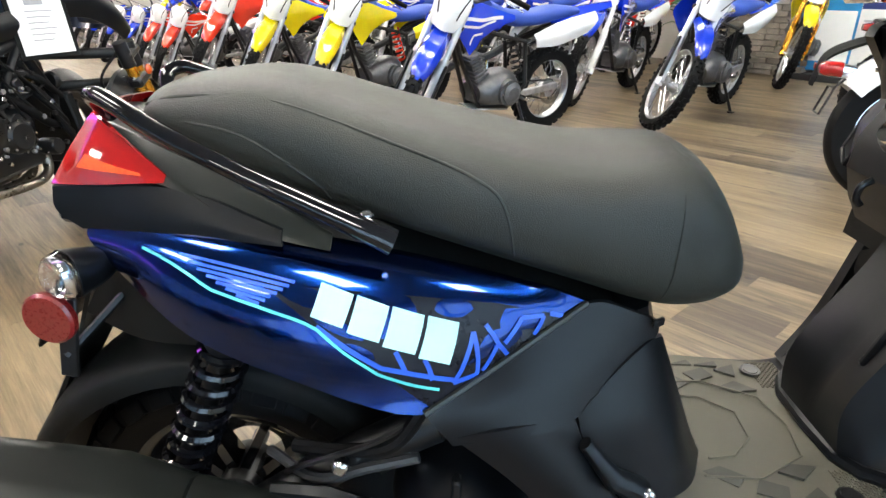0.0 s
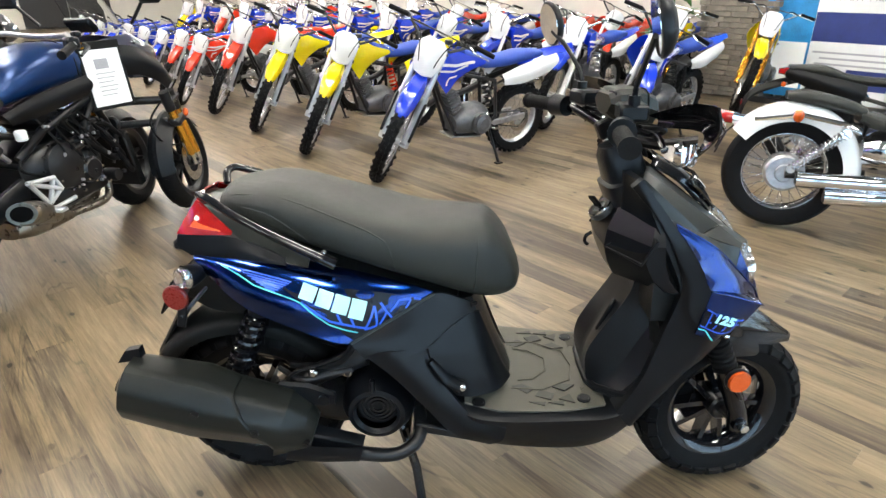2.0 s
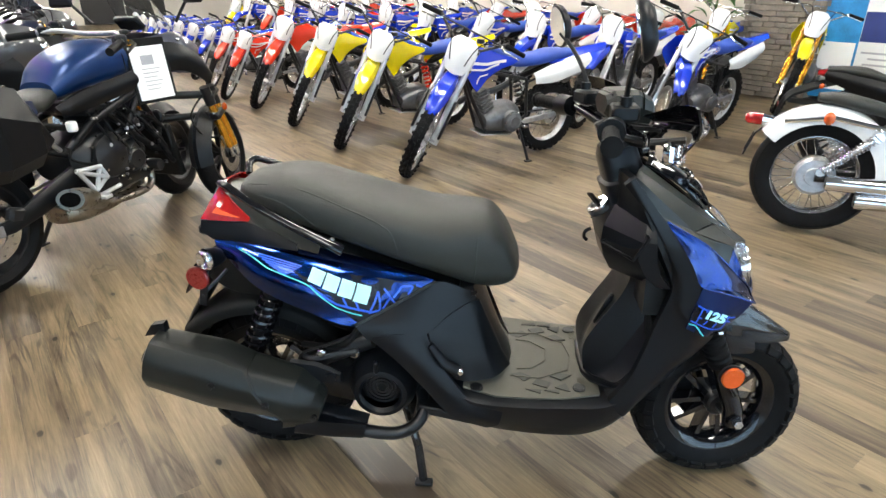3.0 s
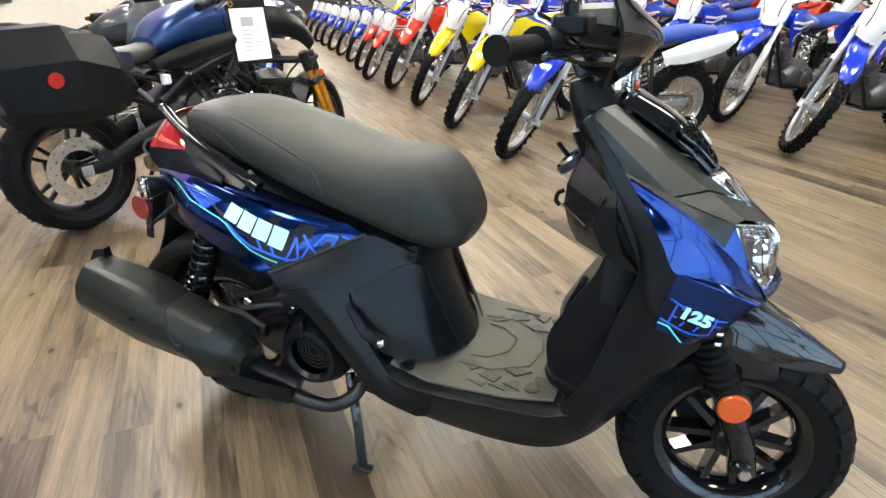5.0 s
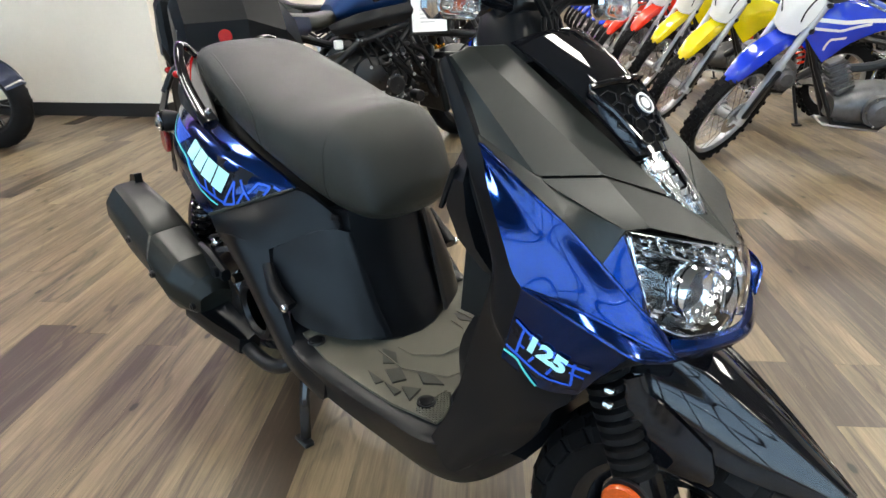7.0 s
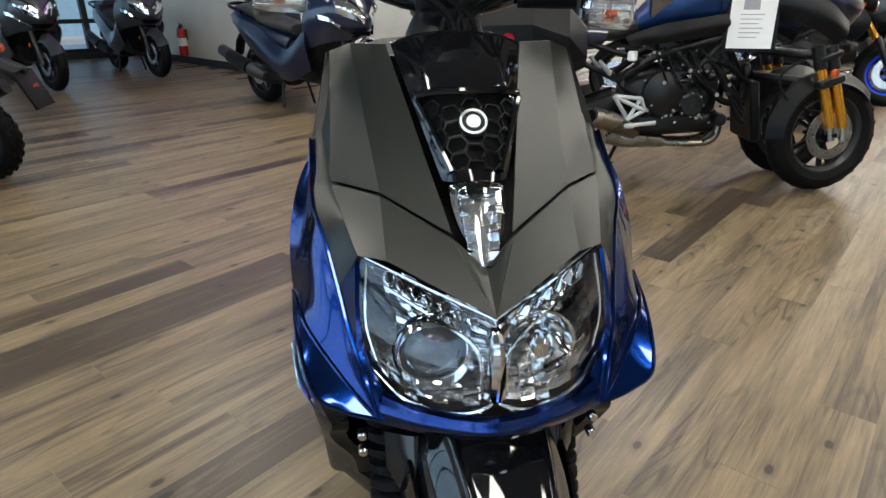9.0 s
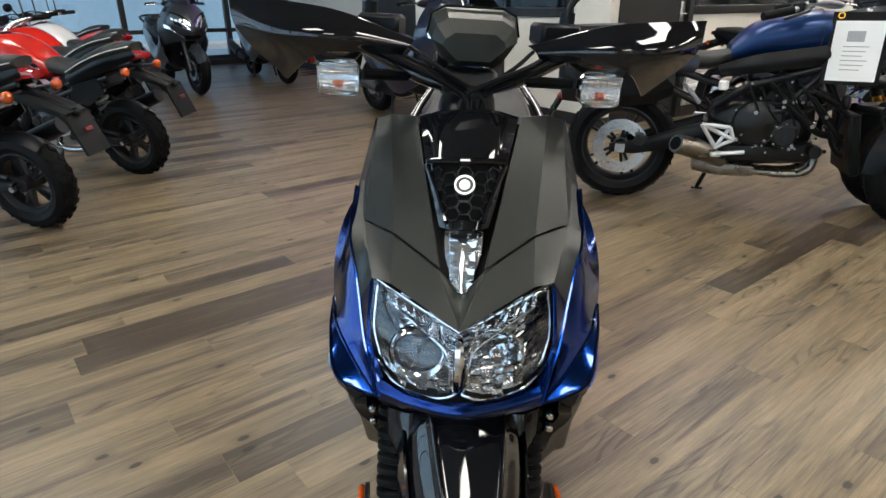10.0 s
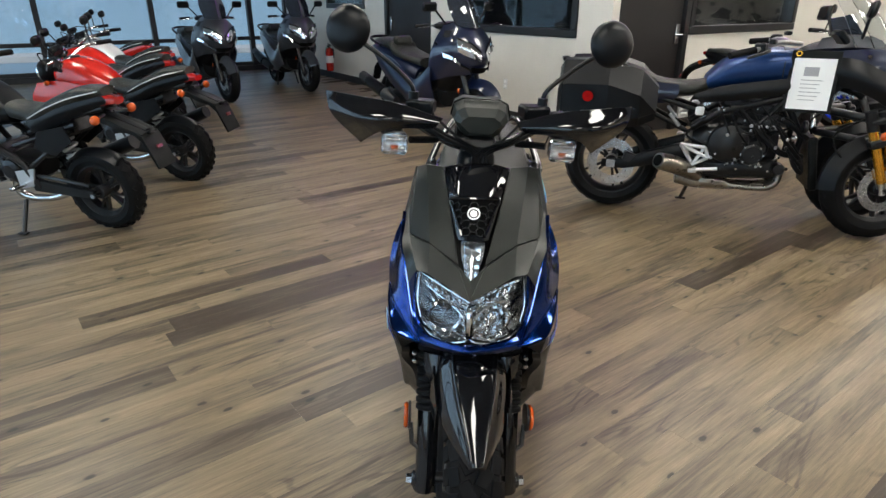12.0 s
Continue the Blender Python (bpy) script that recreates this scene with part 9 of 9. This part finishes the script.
# ---- white cruiser ----
def cruiser(m):
    bk = thing("cruiser_motorcycle", "white cruiser motorcycle with chrome silencers", "motorcycle", m)
    L, R = 1.49, 0.335
    w = wire_wheel(bk, "rear_wheel", (0, 0, R), R, 0.13, 0.215, rim_mat=M_CHROME, tread=0, spokes=36)
    wire_wheel(bk, "front_wheel", (L, 0, R), R, 0.1, 0.235, rim_mat=M_CHROME, tread=0, spokes=36)
    part("drum", disc((0, -0.04, R), 0.105, 0.1, 30, bev=0.015).join(disc((0, -0.095, R), 0.05, 0.02, 20, bev=0.004)), M_ALLOY, bk, "polished alloy brake drum")
    fen = [[((R + 0.035 - k) * math.cos(radians(a)), yy, R + (R + 0.035 - k) * math.sin(radians(a)) * 1.04) for a in range(-12, 150, 12)] for yy, k in ((-0.10, 0.09), (-0.10, 0.03), (-0.06, 0.0), (0, -0.008), (0.06, 0.0), (0.10, 0.03), (0.10, 0.09))]
    part("rear_fender", Skin(fen).geo(0.004, 26, 18, (0, 0, -1)), M_WHITEPAINT, bk, "glossy white rear fender")
    part("fender_strut", tube([(0.26, -0.115, 0.62), (0.02, -0.115, 0.66), (-0.2, -0.09, 0.62)], 0.014, 8), M_CHROME, bk)
    part("tail_light", loft([rounded(-0.40, 0.035, 0.60, 0.64, 14), rounded(-0.38, 0.05, 0.585, 0.655, 14), rounded(-0.31, 0.05, 0.58, 0.65, 14)]), M_REDLENS, bk, "red tail light on chrome mount")
    part("tail_mount", loft([rounded(-0.31, 0.045, 0.58, 0.645, 12), rounded(-0.24, 0.03, 0.58, 0.63, 12)]), M_CHROME, bk)
    part("plate_bracket", tube([(-0.30, -0.075, 0.58), (-0.335, -0.075, 0.54), (-0.375, -0.075, 0.42), (-0.375, 0.075, 0.42), (-0.335, 0.075, 0.54), (-0.335, -0.075, 0.54)], 0.006, 6), M_METAL, bk)
    for s in (-1, 1):
        part("rear_signal", ball((0.0, 0.17 * s, 0.66), (0.028, 0.028, 0.034), 8, 12), M_AMBER, bk, "amber turn signal")
        part("signal_arm", tube([(0.0, 0.1 * s, 0.65), (0.0, 0.15 * s, 0.66)], 0.009, 6), M_CHROME, bk)
        sp0, sp1 = (0.24, 0.13 * s, 0.58), (0.02, 0.13 * s, 0.37)
        sh = part("shock", coil(sp0, sp1, 0.026, 0.0046, 17, 6, 14), M_CHROME, bk, "chrome coil shock")
        part("damper", tube([sp0, sp1], 0.016, 10), M_STEEL, sh)
        part("shock_eye", disc(sp0, 0.024, 0.03, 14).join(disc(sp1, 0.022, 0.03, 14)), M_CHROME, sh)
        part("swing_arm", tube([(0, 0.12 * s, R), (0.42, 0.11 * s, 0.34)], 0.022, 8), M_METAL, bk)
        part("fork_leg", tube([(L, 0.09 * s, R), (L - 0.36, 0.09 * s, 0.98)], 0.024, 12), M_CHROME, bk)
        part("front_signal", ball((L - 0.28, 0.19 * s, 0.82), (0.028, 0.028, 0.034), 8, 12), M_AMBER, bk, "amber turn signal")
        part("mirror", ball((0.95, 0.34 * s, 1.22), (0.015, 0.06, 0.04), 8, 12).join(tube([(0.92, 0.28 * s, 1.06), (0.95, 0.32 * s, 1.2)], 0.006, 6)), M_CHROME, bk)
    for k, (z, x0) in enumerate(((0.335, 0.05), (0.255, 0.2))):
        part("silencer", tube([(x0, -0.17, z - 0.01), (0.42, -0.175, z), (0.62, -0.16, z + 0.01)], [0.042, 0.044, 0.025], 20, 10), M_CHROME, bk, "long chrome silencer")
        part("silencer_mouth", tube([(x0 - 0.003, -0.17, z - 0.01), (x0 + 0.01, -0.17, z - 0.01)], 0.03, 16), M_METAL, bk)
        part("header_pipe", tube([(0.6, -0.16, z + 0.01), (0.82, -0.14, z + 0.03), (0.86 - 0.2 * k, -0.08, 0.48)], 0.022, 12, 16), M_CHROME, bk)
    part("rider_seat", loft([rounded(0.30, 0.10, 0.64, 0.70, 20), rounded(0.40, 0.16, 0.60, 0.68, 20), rounded(0.58, 0.15, 0.60, 0.66, 20), rounded(0.74, 0.08, 0.66, 0.71, 20)], along=14), M_SEAT, bk, "black leather saddle")
    part("pillion_seat", loft([rounded(-0.06, 0.07, 0.735, 0.78, 20), rounded(0.05, 0.10, 0.71, 0.79, 20), rounded(0.22, 0.10, 0.68, 0.755, 20), rounded(0.32, 0.09, 0.66, 0.72, 20)], along=14), M_SEAT, bk, "black leather pillion pad")
    part("tank", loft([rounded(0.68, 0.08, 0.66, 0.74, 24), rounded(0.8, 0.13, 0.66, 0.82, 24), rounded(0.98, 0.14, 0.68, 0.87, 24), rounded(1.12, 0.08, 0.72, 0.85, 24)], along=16), M_WHITEPAINT, bk, "glossy white teardrop tank")
    part("side_cover", loft([rounded(0.34, 0.11, 0.42, 0.56, 20), rounded(0.44, 0.15, 0.40, 0.60, 20), rounded(0.58, 0.13, 0.42, 0.58, 20)], along=8), M_CHROME, bk, "chrome side cover")
    engine_block(bk, 0.58, 1.08, 0.26, 0.66, 0.14, M_ALLOY, 8)
    part("frame", tube([(1.14, 0, 0.86), (0.8, 0, 0.66), (0.35, 0, 0.62), (0.34, 0, 0.32), (0.7, 0, 0.2), (1.06, 0, 0.3), (1.15, 0, 0.8)], 0.022, 8), M_METAL, bk)
    part("handlebar", tube([(0.84, -0.4, 1.02), (0.92, -0.27, 1.05), (1.08, -0.12, 1.0), (1.1, 0, 0.98), (1.08, 0.12, 1.0), (0.92, 0.27, 1.05), (0.84, 0.4, 1.02)], 0.013, 10, 26), M_CHROME, bk)
    for s in (-1, 1):
        part("grip", tube([(0.9, 0.3 * s, 1.045), (0.83, 0.42 * s, 1.015)], 0.019, 10), M_RUBBER, bk)
    part("headlight", ball((1.26, 0, 0.88), (0.09, 0.085, 0.085), 12, 18), M_CHROME, bk)
    ff = [[(L + (R + 0.03) * math.cos(radians(a)), yy, R + (R + 0.03 - abs(yy)) * math.sin(radians(a))) for a in range(30, 176, 13)] for yy in (-0.07, 0, 0.07)]
    part("front_fender", Skin(ff).geo(0.004, 18, 8, (0, 0, -1)), M_WHITEPAINT, bk)
    part("side_stand", tube([(0.7, 0.1, 0.24), (0.64, 0.24, 0.02)], 0.013, 8), M_CHROME, bk)
    part("saddle_tag", box((0.95, -0.16, 0.78), (0.1, 0.003, 0.13), (0, 0, 0), 0), M_PAPER, bk)
    return bk


cruiser(pose(2.39, 1.93, 0, 0, 0, -22) @ pose(0, 0, 0, -5, 0, 0))
second_cruiser = naked_bike("black cruiser-style motorcycle behind the white one", M_GLOSS, pose(3.15, 3.1, 0, 0, 0, -24) @ pose(0, 0, 0, -6, 0, 0), seat_h=0.70)


# ---- maxi scooters ----
def maxi_scooter(label, body, m, group="maxi scooters"):
    bk = thing("maxi_scooter", label, "scooter", m, group)
    L, R = 1.54, 0.30
    S = steer_pose((1.2, 0, 0.9), 26, 6)
    plain_wheel(bk, "rear_wheel", (0, 0, R - 0.01), R - 0.01, 0.15, disc_r=0.11)
    plain_wheel(bk, "front_wheel", (L, 0, R), R, 0.12, S, disc_r=0.13)
    for s in (-1, 1):
        part("fork_leg", tube([(L, 0.09 * s, R - 0.02), (L - 0.17, 0.09 * s, 0.66)], 0.025, 10).move(S), M_METAL, bk)
    arc = [[(L + (R + 0.03 - abs(yy) * 1.1) * math.cos(radians(a)), yy, R + (R + 0.03 - abs(yy) * 1.1) * math.sin(radians(a))) for a in range(25, 170, 12)] for yy in (-0.085, -0.05, 0, 0.05, 0.085)]
    part("front_fender", Skin(arc).geo(0.006, 22, 10, (0, 0, -1)).move(S), body, bk)
    # front cowl
    cw = Skin([[(1.16, -0.15, 1.10), (1.33, -0.10, 1.14), (1.38, 0, 1.15), (1.33, 0.10, 1.14), (1.16, 0.15, 1.10)], [(1.16, -0.26, 0.96), (1.42, -0.2, 0.99), (1.52, 0, 0.98), (1.42, 0.2, 0.99), (1.16, 0.26, 0.96)], [(1.12, -0.30, 0.78), (1.43, -0.22, 0.82), (1.60, 0, 0.80), (1.43, 0.22, 0.82), (1.12, 0.30, 0.78)], [(1.10, -0.27, 0.58), (1.32, -0.18, 0.64), (1.50, 0, 0.66), (1.32, 0.18, 0.64), (1.10, 0.27, 0.58)]])
    part("front_cowl", cw.geo(0.01, 30, 22, (-1, 0, 0)), body, bk)
    part("cowl_back", loft([rounded(1.02, 0.24, 0.40, 0.98, 20), rounded(1.14, 0.25, 0.50, 1.05, 20), rounded(1.30, 0.16, 0.62, 1.06, 20)]), M_SATIN, bk)
    for s in (-1, 1):
        hl_ = Skin([[(1.44, 0.205 * s, 0.985), (1.535, 0.115 * s, 0.945), (1.585, 0.03 * s, 0.865)], [(1.46, 0.215 * s, 0.925), (1.555, 0.125 * s, 0.885), (1.602, 0.035 * s, 0.825)], [(1.455, 0.20 * s, 0.865), (1.56, 0.115 * s, 0.82), (1.606, 0.04 * s, 0.785)]])
        hm = part("headlight", hl_.geo(0.006, 12, 9, (1, 0, 0)), M_MIRROR, bk, "bright headlight")
        for k in range(4):
            part("lamp_facet", box(tuple(Vector(hl_.at(0.18 + 0.2 * k, 0.45)) + Vector((0.006, 0, 0))), (0.012, 0.024, 0.03), (20, -35 + 25 * (k % 2), 30 * s), 0.002), M_REFLECT, hm)
        part("cowl_edge", tube([(1.17, 0.265 * s, 0.95), (1.40, 0.215 * s, 0.80), (1.54, 0.10 * s, 0.70)], 0.009, 6, 16), M_GLOSS, bk)
        part("cowl_fin", Skin([[(1.24, 0.20 * s, 1.06), (1.38, 0.15 * s, 1.06), (1.46, 0.07 * s, 1.02)], [(1.26, 0.245 * s, 1.0), (1.41, 0.185 * s, 1.0), (1.49, 0.08 * s, 0.97)]]).geo(0.012, 12, 5, (1, 0, 0)), M_SATIN, bk)
        part("headlight_brow", tube([(1.44, 0.205 * s, 0.995), (1.535, 0.115 * s, 0.955), (1.588, 0.03 * s, 0.875)], 0.008, 6, 12), M_GLOSS, bk)
        part("front_signal", Skin([[(1.30, 0.275 * s, 0.86), (1.40, 0.235 * s, 0.83), (1.46, 0.18 * s, 0.77)], [(1.32, 0.275 * s, 0.82), (1.41, 0.235 * s, 0.80), (1.465, 0.185 * s, 0.75)]]).geo(0.006, 10, 5, (1, 0, 0)), M_MIRROR, bk, "clear side signal")
        sd = Skin([[(0.0, 0.2 * s, 0.80), (0.35, 0.23 * s, 0.72), (0.75, 0.25 * s, 0.56), (1.12, 0.29 * s, 0.74)], [(-0.1, 0.2 * s, 0.72), (0.35, 0.27 * s, 0.56), (0.75, 0.30 * s, 0.42), (1.14, 0.31 * s, 0.62)], [(0.05, 0.17 * s, 0.52), (0.4, 0.22 * s, 0.40), (0.75, 0.24 * s, 0.28), (1.10, 0.24 * s, 0.40)]])
        part("side_panel", sd.geo(0.01, 26, 14, (0, -s, 0)), body, bk)
        part("mirror", box((1.22, 0.36 * s, 1.27), (0.04, 0.15, 0.085), (0, 8, 12 * s), 0.018).join(tube([(1.25, 0.2 * s, 1.12), (1.23, 0.31 * s, 1.25)], 0.01, 6)), M_SATIN, bk)
        part("grip", tube([(1.02, 0.24 * s, 1.10), (0.98, 0.37 * s, 1.09)], 0.018, 10), M_RUBBER, bk)
        part("lever", tube([(1.06, 0.22 * s, 1.10), (1.09, 0.26 * s, 1.09), (1.04, 0.37 * s, 1.08)], [0.01, 0.007, 0.005], 6), M_STEEL, bk)
        part("shock", coil((0.18, 0.17 * s, 0.62), (0.02, 0.16 * s, 0.34), 0.03, 0.007, 9, 5, 10), M_METAL, bk)
        part("reflector", ball((1.36, 0.12 * s, 0.50), (0.012, 0.012, 0.025), 6, 8), M_AMBER, bk, "amber reflector")
    ws = part("windscreen", Skin([[(1.36, -0.15, 1.10), (1.47, 0, 1.08), (1.36, 0.15, 1.10)], [(1.26, -0.17, 1.26), (1.36, 0, 1.29), (1.26, 0.17, 1.26)], [(1.17, -0.13, 1.40), (1.24, 0, 1.45), (1.17, 0.13, 1.40)]]).geo(0.005, 16, 12, (-1, 0, 0)), M_TINT, bk, "smoked tall windscreen")
    # Black patch on the cowl for the intake's shaded depth.
    part("cowl_intake", Skin([[(1.535, -0.10, 0.73), (1.585, 0, 0.725), (1.535, 0.10, 0.73)], [(1.50, -0.09, 0.68), (1.545, 0, 0.675), (1.50, 0.09, 0.68)]]).geo(0.012, 12, 5, (1, 0, 0)), M_HOLLOWSHADE, bk, "flat dark patch for the shade in the nose intake")
    part("handlebar_cover", loft([rounded(0.98, 0.16, 1.06, 1.12, 16), rounded(1.08, 0.2, 1.05, 1.14, 16), rounded(1.16, 0.14, 1.05, 1.13, 16)], along=6), M_SATIN, bk)
    part("floor_tunnel", loft([rounded(0.55, 0.14, 0.28, 0.66, 16), rounded(0.85, 0.13, 0.26, 0.56, 16), rounded(1.08, 0.18, 0.30, 0.70, 16)], along=8), M_SATIN, bk)
    part("seat", loft([rounded(-0.30, 0.09, 0.86, 0.92, 20), rounded(-0.12, 0.15, 0.83, 0.94, 20), rounded(0.14, 0.17, 0.79, 0.92, 20), rounded(0.22, 0.17, 0.74, 0.85, 20), rounded(0.45, 0.16, 0.70, 0.80, 20), rounded(0.66, 0.10, 0.66, 0.76, 20)], along=24), M_SEAT, bk, "two-level black seat")
    part("back_pad", box((0.17, 0, 0.91), (0.07, 0.24, 0.11), (0, -18, 0), 0.03), M_SEAT, bk)
    part("tail", loft([rounded(-0.40, 0.06, 0.80, 0.86, 20), rounded(-0.25, 0.15, 0.70, 0.87, 20), rounded(0.05, 0.2, 0.55, 0.84, 20), rounded(0.4, 0.2, 0.42, 0.74, 20), rounded(0.62, 0.15, 0.34, 0.66, 20)], along=14), body, bk)
    part("tail_light", loft([rounded(-0.415, 0.05, 0.81, 0.85, 12), rounded(-0.36, 0.10, 0.79, 0.85, 12)]), M_REDLENS, bk)
    part("grab_rail", tube([(0.0, -0.19, 0.86), (-0.22, -0.18, 0.91), (-0.34, -0.1, 0.93), (-0.36, 0, 0.935), (-0.34, 0.1, 0.93), (-0.22, 0.18, 0.91), (0.0, 0.19, 0.86)], 0.016, 8, 24), M_SATIN, bk)
    part("rear_fender", tube([(-0.2, 0, 0.72), (-0.38, 0, 0.6), (-0.46, 0, 0.44)], [0.05, 0.06, 0.05], 10, 8, flat=0.4), M_SATIN, bk)
    part("engine", loft([rounded(-0.06, 0.1, 0.24, 0.36, 16), rounded(0.2, 0.13, 0.2, 0.4, 16), rounded(0.5, 0.14, 0.2, 0.42, 16)], along=6), M_METAL, bk)
    part("silencer", tube([(0.3, -0.19, 0.28), (0.05, -0.22, 0.36), (-0.38, -0.23, 0.50)], [0.045, 0.07, 0.055], 18, 10), M_GREY, bk, "dark oval silencer")
    part("silencer_shield", tube([(0.1, -0.235, 0.355), (-0.2, -0.245, 0.45)], 0.066, 16), M_SATIN, bk)
    for s in (-1, 1):
        part("stand_leg", tube([(0.5, 0.14 * s, 0.24), (0.54, 0.18 * s, 0.012)], 0.014, 8), M_METAL, bk)
    return bk


def maxi_at(fx, fy, deg):
    return pose(fx - 1.54 * math.cos(radians(deg)), fy - 1.54 * math.sin(radians(deg)), 0, 0, 0, deg)


grey_maxi = maxi_scooter("charcoal grey maxi scooter by the window", M_CHARCOAL, maxi_at(-5.85, -3.68, 42))
copy_thing(grey_maxi, maxi_at(-6.98, -2.88, 38))
maxi_scooter("navy blue maxi scooter with smoked screen", M_NAVY, maxi_at(-3.6, -0.14, 41))

# ---- floor planks ----
PLANK, WIDE, TURNED = 1.22, 0.13, 132.8
prng = random.Random(4)
flo = thing("plank_floor", "brown oak vinyl plank floor with dark boards and knots", "floor", pose(0, 0, 0, 0, 0, TURNED), kind="structure")


def plank_geo(x0, x1, y0, y1):
    c = 0.0004
    g = Geo().add([(x0, y0, -0.006), (x1, y0, -0.006), (x1, y1, -0.006), (x0, y1, -0.006), (x0, y0, -c), (x1, y0, -c), (x1, y1, -c), (x0, y1, -c),
                   (x0 + c, y0 + c, 0), (x1 - c, y0 + c, 0), (x1 - c, y1 - c, 0), (x0 + c, y1 - c, 0)], [])
    for k in range(4):
        n = (k + 1) % 4
        g.f += [(k, n, n + 4, k + 4), (k + 4, n + 4, n + 8, k + 8)]
    g.f.append((8, 9, 10, 11))
    return g


plank_mesh = mesh_of("plank", plank_geo(-PLANK / 2, PLANK / 2, -WIDE / 2, WIDE / 2), M_WOOD, 20)
turn = pose(0, 0, 0, 0, 0, TURNED)
back = (ROOM.inverted() @ turn)
near, rest = [], Geo()
for r in range(-90, 91):
    y = r * WIDE
    x = -14 + prng.random() * PLANK
    while x < 26:
        q = back @ Vector((x, y, 0))
        e0, e1 = back @ Vector((x - PLANK / 2, y, 0)), back @ Vector((x + PLANK / 2, y, 0))
        if min(e0.x, e1.x) > -8.12 and -8.0 < q.x < 20 and -9.9 < q.y < 8.6 and not (q.x > 0.1 and q.y > 0.1):
            p = turn @ Vector((x, y, 0))
            d = math.hypot(p.x - 0.1, p.y - 0.3)
            near.append((d, x, y))
        x += PLANK
near.sort()
for d, x, y in near[:300]:
    o = new("plank", plank_mesh)
    o.parent = flo
    o.location = (x, y, 0)
for d, x, y in near[300:]:
    rest.join(plank_geo(x - PLANK / 2, x + PLANK / 2, y - WIDE / 2, y + WIDE / 2))
me = bpy.data.meshes.new("planks_beyond")
me.from_pydata(rest.v, [], rest.f)
me.materials.append(M_WOOD)
o = new("planks_beyond", me)
o.parent = flo
tagged(o, "brown oak vinyl planks farther off", kind="stuff")
